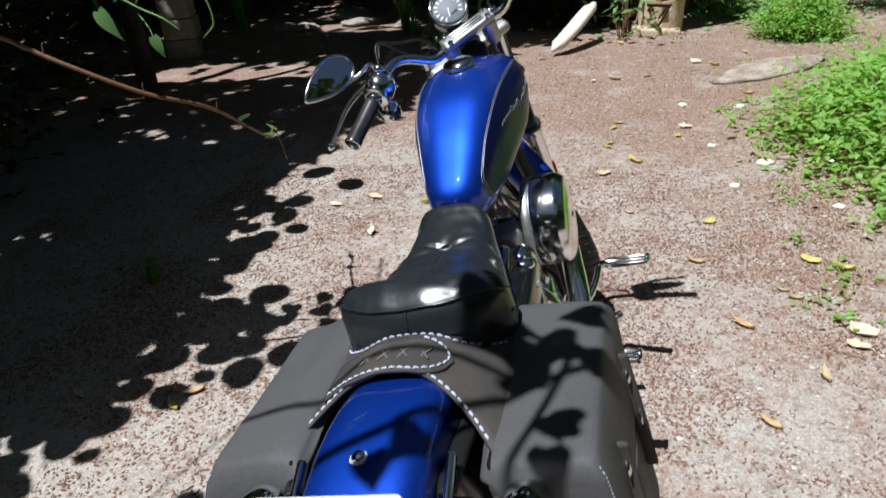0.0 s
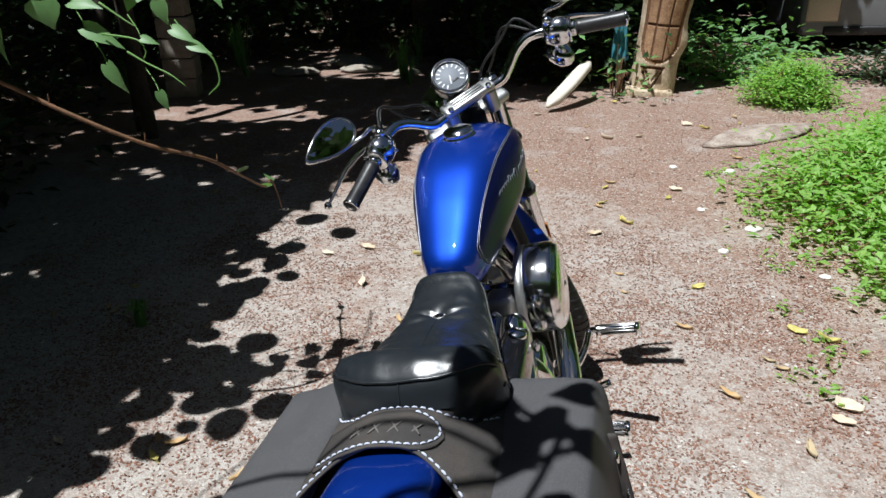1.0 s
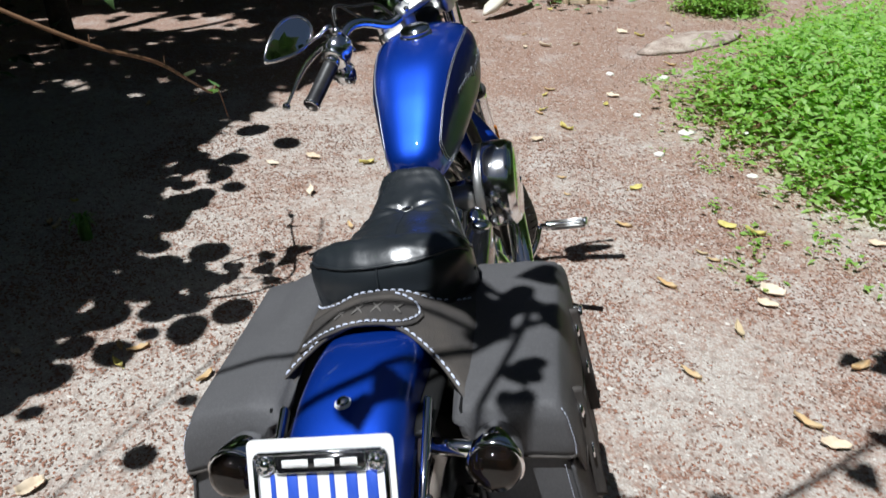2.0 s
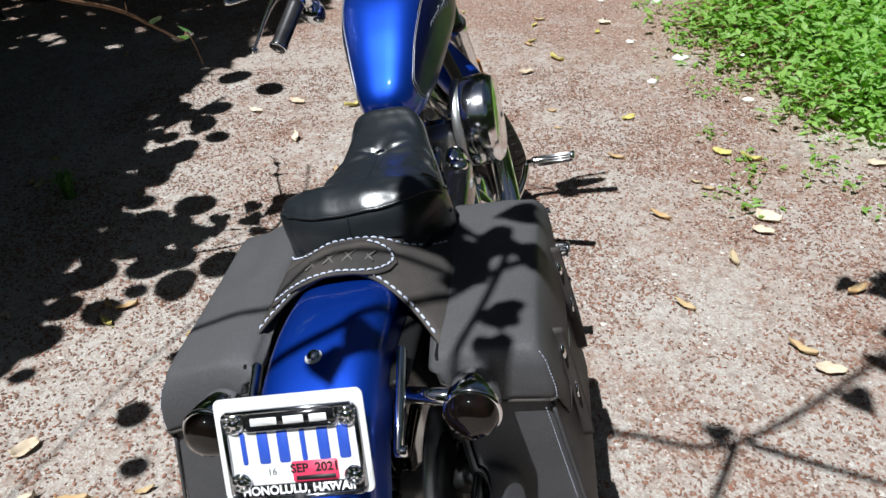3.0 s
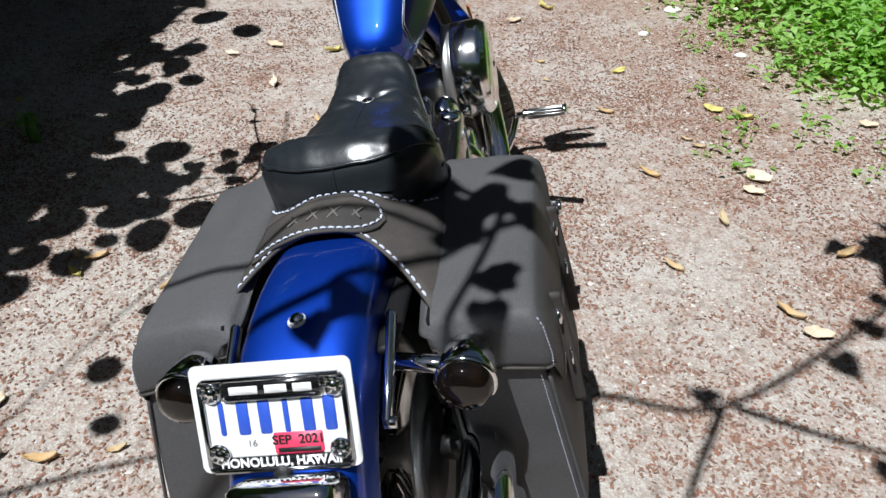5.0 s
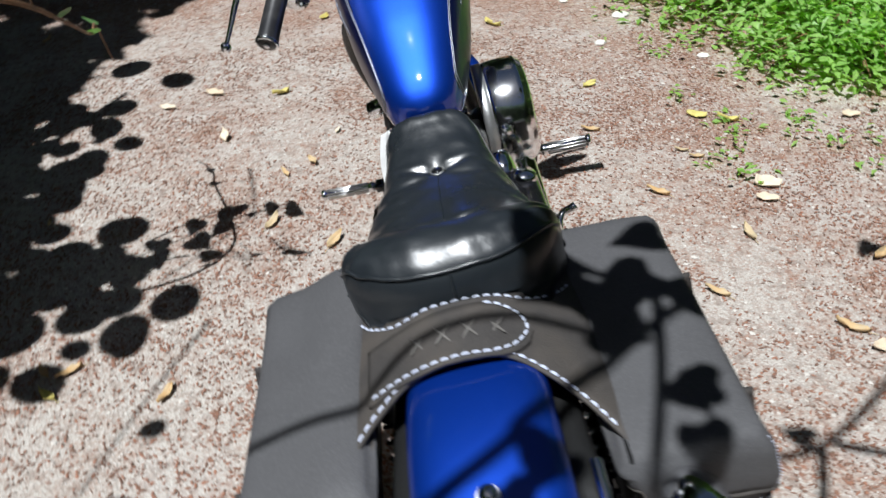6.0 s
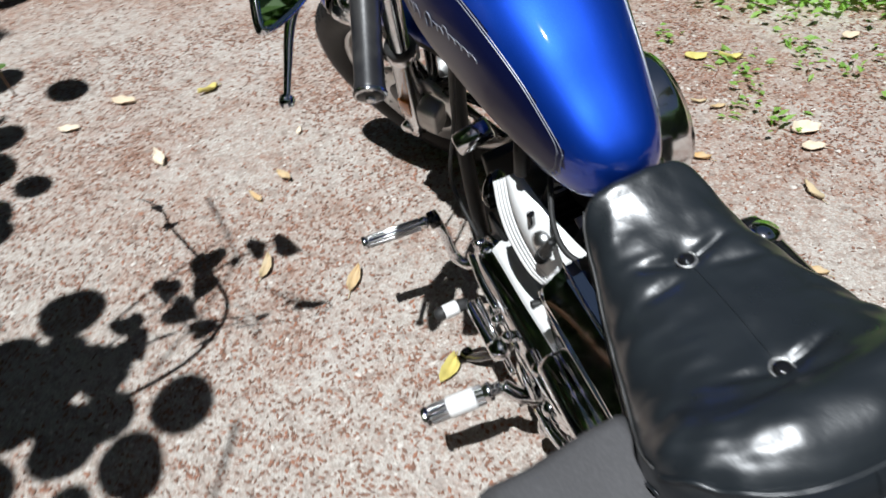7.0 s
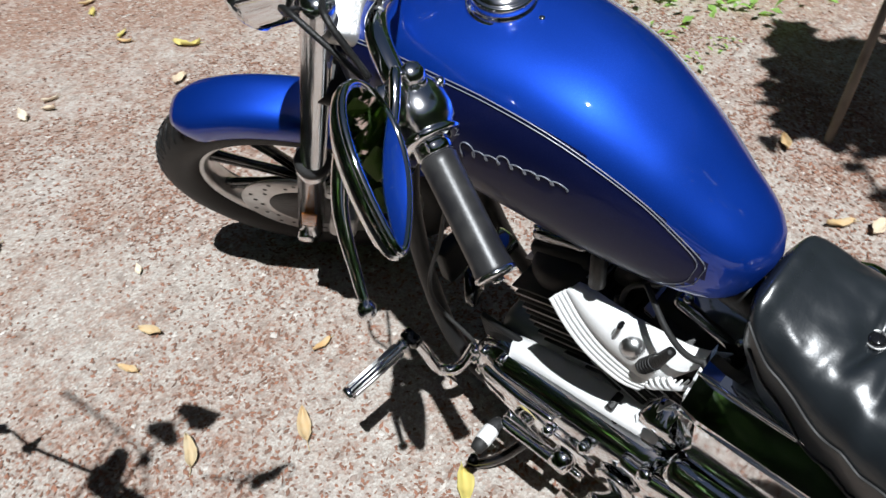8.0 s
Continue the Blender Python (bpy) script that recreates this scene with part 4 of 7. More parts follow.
# upper edge of the engine case, facing the sky; its sunlight is painted near-white
edge_line = smooth_path([(-0.118, 1.035, 0.362), (-0.121, 0.96, 0.398), (-0.123, 0.885, 0.420), (-0.124, 0.81, 0.432), (-0.122, 0.740, 0.440), (-0.118, 0.715, 0.436)], 6)
grid = [[p + Vector((f * 0.040 - 0.010, f * -0.012, 0.004 + f * 0.012 + 0.003 * math.sin(math.pi * f))) for f in (0, 0.25, 0.5, 0.75, 1.0)] for p in edge_line]
strap = part("engine_strap", sheet(grid, 0.007), SUNLIT, bike, "metal edge along the engine case, sunlight put into its colour")
# black block added to draw the dark gap in the lit edge
part("strap_clip", rbox((0.030, 0.012, 0.020), pose(-0.112, 0.790, 0.446, 8, 0, 0), 0.003), BLACK_METAL, strap)
# stepped cover over the left end of the cylinder heads, sun glare in its colour
arc = smooth_path([(-0.112, 0.89, 0.631), (-0.122, 0.857, 0.604), (-0.125, 0.822, 0.575), (-0.12, 0.78, 0.546), (-0.11, 0.754, 0.533)], 7)
run = Vector((0.62, -0.60, 0.46)).normalized()
for lv in range(5):
    wide = 0.088 if lv == 4 else 0.008
    lift = Vector((0.0042, -0.0040, 0.0034)) * lv
    grid = [[p + lift + run * (wide * f) * (0.18 + 0.95 * (i / (len(arc) - 1)) ** 0.8 if lv == 4 else 0.9) + Vector((0.006 * f * f, 0, 0)) for f in (0, 0.34, 0.67, 1.0)] for i, p in enumerate(arc)]
    part("head_cover" if lv == 4 else "head_cover_step", sheet(grid, -0.0035), SUNLIT, bike, "stepped cylinder head cover coloured as sunlit metal" if lv == 4 else "")
hb = Vector((-0.088, 0.779, 0.592))
part("cover_nut", lathe([(0.017, -0.01), (0.018, 0.0), (0.014, 0.010), (0.006, 0.014), (0.001, 0.0145)], aim(hb, (-0.9, -0.2, 0.4)), n=20), ALUMINIUM, bike, "domed chrome nut")
part("head_bracket", tube([(-0.094, 0.851, 0.621), (-0.094, 0.835, 0.572), (-0.094, 0.819, 0.578), (-0.094, 0.804, 0.594), (-0.094, 0.791, 0.641)], [0.007, 0.008, 0.007, 0.007, 0.006], n=8, flat=0.6), BLACK_GLOSS, bike, "black bracket")
for q in range(5):
    o = Vector((-0.096 + 0.001 * q, 0.754 - 0.008 * q, 0.546 + 0.008 * q))
    part("fin_tip", tube([o, o + Vector((-0.006, -0.012, 0.000)), o + Vector((-0.004, -0.026, 0.012)), o + Vector((0.006, -0.032, 0.024))], [0.004, 0.005, 0.0045, 0.002], n=6, flat=0.6), SUNLIT, bike, "fin tip coloured as sunlit metal")
plug = Vector((-0.104, 0.754, 0.588))
cap = part("plug_cap", tube([plug, plug + Vector((0.004, -0.018, 0.030)), plug + Vector((0.012, -0.032, 0.060))], [0.009, 0.0085, 0.006], n=12), BLACK_METAL, bike, "ribbed black plug cap")
for q in range(5):
    part("cap_rib", lathe([(0.0092, -0.001), (0.0104, 0.0), (0.0092, 0.001)], aim(plug + Vector((0.004, -0.018, 0.030)) * (0.15 + 0.18 * q), (0.1, -0.5, 0.85)), n=14), RUBBER, cap)
part("starter_motor", rod((-0.12, 0.72, 0.45), (0.03, 0.72, 0.45), 0.035, n=22), CHROME, bike, "chrome starter motor")
side = bmesh.new()
rows = []
for y, x0, zt, zb in ((0.690, -0.116, 0.634, 0.52), (0.684, -0.132, 0.641, 0.50), (0.660, -0.138, 0.643, 0.49), (0.46, -0.138, 0.635, 0.46), (0.43, -0.132, 0.630, 0.46)):
    rows.append([side.verts.new(q) for q in ((x0 + 0.074, y, zt - 0.004), (x0 + 0.058, y, zt), (x0 + 0.036, y, zt - 0.003), (x0 + 0.003, y, zt - 0.026), (x0, y, zt - 0.034), (x0 + 0.004, y, zb), (x0 + 0.074, y, zb))])
skin(side, rows)
bmesh.ops.recalc_face_normals(side, faces=side.faces)
oil = part("battery_cover", side, CHROME, bike, "angular chrome side cover", smooth=False)
part("cover_edge", tube([(-0.094, 0.686, 0.641), (-0.099, 0.60, 0.643), (-0.097, 0.45, 0.634)], 0.0022, n=6), CHROME, oil)
part("cover_edge", tube([(-0.134, 0.684, 0.609), (-0.1385, 0.60, 0.610), (-0.136, 0.45, 0.602)], 0.0022, n=6), CHROME, oil)
part("battery_box", rbox((0.16, 0.20, 0.17), pose(0.012, 0.555, 0.535), 0.015), BLACK_METAL, bike, "black box under the seat")
part("trim_band", tube([(-0.136, 0.625, 0.430), (-0.142, 0.58, 0.425), (-0.142, 0.53, 0.418)], [0.006, 0.011, 0.007], n=8, flat=0.5), BRASS, oil, "brass-coloured fitting")
part("sprocket_cover", lathe([(0.062, 0), (0.070, 0.006), (0.066, 0.022), (0.052, 0.032), (0.02, 0.036), (0.001, 0.036)], aim((-0.115, 0.575, 0.335), (-1, 0, 0)), n=30), CHROME, bike, "rounded chrome sprocket cover")
for pts, r, mtl in (([(-0.156, 0.745, 0.395), (-0.156, 0.69, 0.395), (-0.150, 0.60, 0.405)], 0.014, CHROME), ([(-0.188, 0.945, 0.330), (-0.186, 0.88, 0.290), (-0.186, 0.80, 0.275)], 0.0065, CHROME),
                   ([(-0.165, 1.01, 0.375), (-0.172, 0.93, 0.385), (-0.170, 0.86, 0.385)], 0.007, CHROME), ([(-0.176, 0.70, 0.30), (-0.176, 0.64, 0.325), (-0.165, 0.56, 0.36)], 0.010, CHROME)):
    part("control_rod", tube(pts, r, n=12), mtl, bike, "polished chrome rod")
for q, r in (((-0.172, 0.925, 0.300), 0.014), ((-0.176, 0.87, 0.345), 0.010), ((-0.176, 0.80, 0.385), 0.010), ((-0.160, 0.706, 0.405), 0.012), ((-0.176, 0.71, 0.225), 0.016), ((-0.170, 0.655, 0.375), 0.013)):
    part("chrome_boss", lathe([(r, -0.012), (r * 1.05, 0.0), (r * 0.85, 0.006), (r * 0.4, 0.009), (0.001, 0.010)], aim(q, (-1, 0, 0.5)), n=16), CHROME, bike, "domed chrome bolt")
part("belt_guard", tube([(-0.125, 0.50, 0.395), (-0.125, 0.30, 0.405), (-0.125, 0.10, 0.40)], [0.014, 0.016, 0.012], n=8, flat=0.4), BLACK_GLOSS, bike)
part("belt_cover", rbox((0.050, 0.30, 0.14), pose(-0.120, 0.535, 0.415, 0, -28, 0), 0.020, seg=3), CHROME, bike, "rounded chrome belt cover")
part("belt_cover_trim", tube([(-0.150, 0.665, 0.455), (-0.150, 0.55, 0.458), (-0.150, 0.41, 0.452)], 0.004, n=8), POLISHED, bike)
part("lower_case", rbox((0.16, 0.36, 0.20), pose(-0.03, 0.50, 0.36), 0.02), BLACK_METAL, bike, "black gearbox case")
part("horn", lathe([(0.012, 0), (0.034, 0.008), (0.040, 0.016), (0.036, 0.026), (0.012, 0.030), (0.001, 0.030)], aim((-0.055, 1.105, 0.40), (-0.6, 0.8, 0)), n=24), BLACK_GLOSS, bike, "round black horn")
part("voltage_regulator", rbox((0.11, 0.03, 0.09), pose(0, 1.215, 0.36), 0.006), BLACK_METAL, bike)
part("ignition_coil", rod((-0.075, 0.985, 0.655), (-0.135, 0.990, 0.640), 0.019, n=18), CHROME, bike, "chrome ignition switch barrel")
part("fuel_valve", rod((-0.072, 0.835, 0.735), (-0.082, 0.835, 0.675), 0.011, n=14), BLACK_METAL, bike, "fuel tap")
for pts, r in (([(-0.06, 0.78, 0.70), (-0.082, 0.735, 0.665), (-0.080, 0.70, 0.635), (-0.05, 0.67, 0.62)], 0.004), ([(-0.09, 1.06, 0.74), (-0.11, 1.10, 0.60), (-0.14, 1.135, 0.45), (-0.135, 1.06, 0.36)], 0.0038)):
    part("hose", tube(pts, r, n=8), RUBBER, bike, "black rubber hose")

# right side: air cleaner, cam cover, exhaust
am = aim((0.092, 0.935, 0.588), (1, 0, 0))
air = part("air_cleaner", lathe([(0.088, 0), (0.103, 0.004), (0.103, 0.018), (0.107, 0.022), (0.109, 0.027), (0.109, 0.078), (0.107, 0.085), (0.104, 0.089), (0.102, 0.090), (0.099, 0.096), (0.086, 0.101), (0.03, 0.105), (0.001, 0.1055)], am, n=72), POLISHED, bike, "round polished chrome air cleaner cover")
part("backing_band", lathe([(0.1035, 0.000), (0.1075, 0.002), (0.1075, 0.019), (0.1035, 0.021)], am, n=56), CAST, air)
part("cover_screw", lathe([(0.010, 0.103), (0.010, 0.107), (0.001, 0.108)], am, n=14), CHROME, air)
part("air_snorkel", tube([(0.10, 0.93, 0.58), (0.05, 0.86, 0.585), (0.0, 0.84, 0.58)], [0.034, 0.030, 0.026], n=14), BLACK_METAL, air)
part("carburettor", rbox((0.07, 0.08, 0.08), pose(0.055, 0.842, 0.585), 0.016, seg=3), CAST, bike, "cast carburettor")
cam_m = aim((0.095, 0.855, 0.335), (1, 0, 0))
part("cam_cover", lathe([(0.105, 0), (0.108, 0.018), (0.098, 0.032), (0.060, 0.040), (0.001, 0.041)], cam_m, n=40, squash=(0.85, 1.35)), CHROME, bike, "chrome timing cover")
part("timer_cap", lathe([(0.038, 0.038), (0.040, 0.041), (0.036, 0.047), (0.001, 0.049)], aim((0.095, 0.905, 0.31), (1, 0, 0)), n=28), CHROME, bike)
part("transmission_cover", lathe([(0.036, 0), (0.043, 0.006), (0.043, 0.022), (0.036, 0.030), (0.018, 0.034), (0.001, 0.035)], aim((0.095, 0.715, 0.585), (1, -0.1, 0.25)), n=34), CHROME, bike, "round chrome cover")
for q in ((0.125, 0.67, 0.60), (0.130, 0.64, 0.57), (0.128, 0.69, 0.57)):
    part("chrome_boss", lathe([(0.011, -0.012), (0.0115, 0.0), (0.009, 0.006), (0.004, 0.009), (0.001, 0.0095)], aim(q, (0.7, -0.2, 0.7)), n=16), CHROME, bike, "domed chrome bolt")
part("chrome_bracket", tube([(0.112, 0.68, 0.60), (0.135, 0.62, 0.585), (0.150, 0.54, 0.56), (0.150, 0.46, 0.53)], [0.012, 0.016, 0.014, 0.012], n=10, flat=0.6), CHROME, bike, "curved chrome bracket")
part("oil_tank", rbox((0.06, 0.20, 0.20), pose(0.125, 0.545, 0.545), 0.020, seg=3), BLACK_GLOSS, bike, "glossy black oil tank")
part("oil_cap", lathe([(0.018, 0), (0.020, 0.006), (0.016, 0.014), (0.001, 0.016)], aim((0.132, 0.60, 0.640), (0.3, 0, 1)), n=20), CHROME, bike)
for pts, y1 in (([(0.05, 1.00, 0.54), (0.115, 1.04, 0.535), (0.150, 1.03, 0.46), (0.160, 0.965, 0.35), (0.165, 0.86, 0.255), (0.165, 0.70, 0.235), (0.165, 0.52, 0.245)], 0.245), ([(0.05, 0.70, 0.545), (0.115, 0.685, 0.53), (0.152, 0.705, 0.46), (0.160, 0.690, 0.39), (0.165, 0.62, 0.355), (0.165, 0.48, 0.350)], 0.350)):
    pipe = part("exhaust_pipe", tube(pts, 0.0235, n=16), CHROME, bike, "curved chrome exhaust pipe")
    part("muffler", lathe([(0.024, 0), (0.040, 0.05), (0.043, 0.08), (0.043, 0.60), (0.041, 0.63), (0.034, 0.635), (0.032, 0.55), (0.001, 0.54)], aim((0.168, 0.50, y1), (0.03, -1, 0.03)), n=28), CHROME, pipe, "long straight chrome silencer")
    shield = tube([Vector(q) + Vector((0.012, 0, 0)) for q in pts[2:5]], 0.0215, n=14)
    part("heat_shield", shield, CHROME, pipe)


def footpeg(outer, inner, r, label):
    o, i = Vector(outer), Vector(inner)
    h = (o - i).length
    m = aim(i, o - i)
    p = part("footpeg", lathe([(r * 0.55, 0), (r * 0.7, 0.004), (r * 0.7, 0.016), (r * 1.15, 0.020), (r * 1.15, 0.026), (r, 0.030), (r, h - 0.012), (r * 1.25, h - 0.009), (r * 1.25, h - 0.002), (r * 0.9, h)], m, n=20), POLISHED, bike, label)
    for k in range(10):
        a = 2 * math.pi * k / 10
        part("peg_rib", rod(m @ Vector((r * math.cos(a), r * math.sin(a), 0.034)), m @ Vector((r * math.cos(a), r * math.sin(a), h - 0.014)), r * 0.17, n=6), ALUMINIUM, p)
    return p


PEG_L = footpeg((-0.347, 1.163, 0.364), (-0.192, 1.158, 0.354), 0.0115, "ribbed chrome highway peg")
part("peg_bracket", tube([(-0.192, 1.172, 0.353), (-0.186, 1.155, 0.31), (-0.181, 1.135, 0.245), (-0.150, 1.11, 0.235), (-0.105, 1.10, 0.27)], [0.010, 0.0105, 0.012, 0.012, 0.012], n=10), CHROME, PEG_L, "bent chrome bracket")
part("peg_clevis", rbox((0.024, 0.036, 0.022), pose(-0.196, 1.158, 0.354), 0.005), BLACK_GLOSS, PEG_L)
PEG_R = footpeg((0.345, 1.163, 0.326), (0.205, 1.190, 0.316), 0.0130, "ribbed chrome highway peg")
part("peg_bracket", tube([(0.205, 1.190, 0.316), (0.185, 1.16, 0.27), (0.150, 1.12, 0.24), (0.105, 1.10, 0.27)], [0.010, 0.0105, 0.012, 0.012], n=10), CHROME, PEG_R, "bent chrome bracket")
for o, i in (((-0.358, 0.772, 0.308), (-0.215, 0.760, 0.318)), ((0.312, 0.745, 0.300), (0.190, 0.745, 0.310))):
    peg = footpeg(o, i, 0.0150, "rider's chrome footpeg with a pale band")
    if i[0] < 0:
        part("pale_band", lathe([(0.0178, 0.048), (0.0188, 0.052), (0.0188, 0.094), (0.0178, 0.098)], aim(i, Vector(o) - Vector(i)), n=20), WHITE, peg, "pale worn band")
    part("peg_mount", tube([i, (i[0] * 0.88, i[1] - 0.02, i[2] - 0.02), (i[0] * 0.62, i[1] - 0.03, i[2] - 0.05)], [0.013, 0.015, 0.016], n=10), CHROME, peg)
sh = part("shift_lever", tube([(-0.198, 0.835, 0.315), (-0.202, 0.89, 0.320), (-0.205, 0.945, 0.328)], [0.013, 0.0095, 0.010], n=10, flat=0.7), CHROME, bike, "chrome gear shift lever")
part("shift_peg", lathe([(0.008, 0), (0.012, 0.012), (0.0125, 0.018), (0.0125, 0.055), (0.010, 0.066), (0.001, 0.068)], aim((-0.205, 0.948, 0.327), (-1, -0.1, 0.12)), n=18), RUBBER, sh, "toe peg with a pale band")
part("peg_band", lathe([(0.0132, 0.022), (0.0136, 0.026), (0.0136, 0.046), (0.0132, 0.050)], aim((-0.205, 0.948, 0.327), (-1, -0.1, 0.12)), n=18), WHITE, sh)
part("shift_boss", lathe([(0.019, 0), (0.021, 0.01), (0.017, 0.030), (0.001, 0.033)], aim((-0.178, 0.833, 0.314), (-1, 0, 0)), n=20), CHROME, sh)
part("brake_pedal", tube([(0.17, 0.66, 0.22), (0.195, 0.85, 0.20), (0.215, 0.985, 0.24), (0.26, 1.0, 0.26)], [0.010, 0.009, 0.009, 0.012], n=10), CHROME, bike, "chrome brake pedal")
part("side_stand", tube([(-0.12, 0.93, 0.17), (-0.20, 0.98, 0.10), (-0.235, 1.02, 0.062), (-0.24, 1.04, 0.056)], [0.013, 0.011, 0.010, 0.016], n=10), BLACK_GLOSS, bike, "black side stand")

# rear lights and number plate
for side in (-1, 1):
    c = Vector((0.199, -0.016, 0.600)) if side > 0 else Vector((-0.181, -0.022, 0.619))
    fw = Vector((0, -1, 0.10)).normalized()
    sig = part("turn_signal", lathe([(0.002, -0.062), (0.020, -0.056), (0.034, -0.036), (0.038, -0.006), (0.0395, 0.012), (0.0375, 0.016)], aim(c, fw), n=30), CHROME, bike, "bullet-shaped chrome turn signal")
    part("lens", lathe([(0.037, 0.014), (0.0365, 0.026), (0.029, 0.038), (0.016, 0.043), (0.001, 0.044)], aim(c, fw), n=30), SMOKE, sig, "smoked amber lens")
    part("lens_rim", lathe([(0.0372, 0.013), (0.0405, 0.014), (0.0405, 0.0185), (0.0370, 0.020)], aim(c, fw), n=30), CHROME, sig)
    part("stalk", rod((side * 0.098, 0.012, c.z + 0.002), (c.x - side * 0.024, c.y + 0.011, c.z + 0.005), 0.0125, n=16), CHROME, sig)
tail = part("tail_lamp", rbox((0.13, 0.075, 0.052), pose(0.015, -0.205, 0.622, -42, 0, 0), 0.018, seg=3), CHROME, bike, "chrome tail lamp housing")
part("tail_lens", rbox((0.112, 0.016, 0.044), pose(0.015, -0.240, 0.598, -42, 0, 0), 0.006), mat("red_lens", (0.25, 0.01, 0.012), 0.1, coat=1.0, vary=0.3), tail, "red tail lamp lens")
pm = pose(0.0023, -0.1363, 0.684, 60.9, 3.6, 2.8)


def slab(w, h, r, z0, z1, m, bm=None, n=5):
    """A flat plate with round corners."""
    bm = bm or bmesh.new()
    ring = []
    for cx, cy, a0 in ((1, 1, 0), (-1, 1, 90), (-1, -1, 180), (1, -1, 270)):
        for k in range(n):
            a = radians(a0 + 90 * k / (n - 1))
            ring.append((cx * (w / 2 - r) + r * math.cos(a), cy * (h / 2 - r) + r * math.sin(a)))
    c = min(0.0006, (z1 - z0) / 3)
    rows = [[bm.verts.new(m @ Vector((x * k, y * k, z))) for x, y in ring] for k, z in ((1.0, z0), (1.0, z1 - c), (1.0 - c / w, z1))]
    return skin(bm, rows)


plate = part("number_plate", slab(0.1905, 0.129, 0.009, -0.001, 0.001, pm), WHITE, bike, "white number plate in a chrome and black frame", smooth=False)
bm = bmesh.new()
frame_line = [(-0.080, 0.046), (0.080, 0.046), (0.084, 0.040), (0.084, -0.056), (0.080, -0.0625), (-0.080, -0.0625), (-0.084, -0.056), (-0.084, 0.040), (-0.080, 0.046)]
for (x0, y0), (x1, y1) in zip(frame_line, frame_line[1:]):
    rod(pm @ Vector((x0, y0, 0.0025)), pm @ Vector((x1, y1, 0.0025)), 0.0034, bm, 8)
part("plate_frame", bm, BLACK_CHROME, plate, "dark chrome frame round the plate")
inner = part("name_panel", slab(0.118, 0.024, 0.011, 0.001, 0.0052, pm @ pose(0.001, 0.034, 0)), BLACK_GLOSS, plate, "black name panel with chrome edging")
part("panel_strip", slab(0.164, 0.012, 0.004, 0.001, 0.0035, pm @ pose(0, 0.041, 0)), BLACK_GLOSS, plate)
rim = [pm @ Vector((0.001 + 0.058 * math.copysign(min(1, abs(math.cos(a)) * 1.25), math.cos(a)), 0.034 + 0.0115 * math.copysign(min(1, abs(math.sin(a)) * 1.5), math.sin(a)), 0.0055)) for a in np.linspace(0, 2 * math.pi, 49)]
part("name_panel_rim", tube(rim, 0.0010, n=6, steps=1), CHROME, inner)
lower = part("town_panel", slab(0.166, 0.0175, 0.005, 0.001, 0.0042, pm @ pose(0, -0.0545, 0)), BLACK_GLOSS, plate, "black lower panel")
for x in (-0.071, 0.073):
    for y in (0.033, -0.041):
        ros = part("plate_rosette", lathe([(0.0125, 0), (0.013, 0.003), (0.010, 0.0045), (0.006, 0.0035), (0.004, 0.006), (0.001, 0.0065)], pm @ pose(x, y, 0.002), n=16), CHROME, plate, "chrome rosette over a bolt")
        for k in range(8):
            a = 2 * math.pi * k / 8
            part("petal", lathe([(0.003, 0), (0.0026, 0.0018), (0.001, 0.0024)], pm @ pose(x + 0.009 * math.cos(a), y + 0.009 * math.sin(a), 0.0052), n=6), CHROME, ros)
for x, sx in ((-0.031, 0.034), (0.007, 0.026), (0.038, 0.022)):
    part("name_bar", slab(sx, 0.0095, 0.001, 0.0052, 0.0060, pm @ pose(x, 0.034, 0)), WHITE, inner, "plain pale bar")
text_mesh("HONOLULU, HAWAII", 0.0105, pm @ pose(0.001, -0.0525, 0.0052), WHITE, lower, bold=0.0004)
for k in range(6):
    x = -0.063 + k * 0.0255
    part("number_bar", slab(0.014 if k % 3 else 0.0065, 0.041, 0.003, 0.001, 0.0017, pm @ pose(x, 0.0005, 0)), PLATE_BLUE, plate, "plain blue bar")
stk = part("sticker", slab(0.058, 0.026, 0.003, 0.001, 0.0018, pm @ pose(0.024, -0.0325, 0)), PINK, plate, "red registration sticker")
text_mesh("SEP  2021", 0.0108, pm @ pose(0.024, -0.0285, 0.0021), INK, stk, bold=0.0003)
part("sticker_bar", slab(0.050, 0.0052, 0.0005, 0.0018, 0.0023, pm @ pose(0.024, -0.0405, 0)), INK, stk)
text_mesh("16", 0.0085, pm @ pose(-0.031, -0.031, 0.0014), GREY_PAINT, plate)
part("plate_bracket", rbox((0.10, 0.09, 0.010), pm @ pose(0, 0, -0.010), 0.004), BLACK_METAL, bike)
part("plate_stay", tube([(0, -0.11, 0.685), (0, -0.13, 0.65), (0, -0.17, 0.62)], 0.014, n=8), BLACK_METAL, bike)


# ---- saddlebags thrown over the mudguard ----
bags = thing("saddlebags", "faded black leather saddlebags joined by a laced yoke over the mudguard", "saddlebags", LEAN_M)


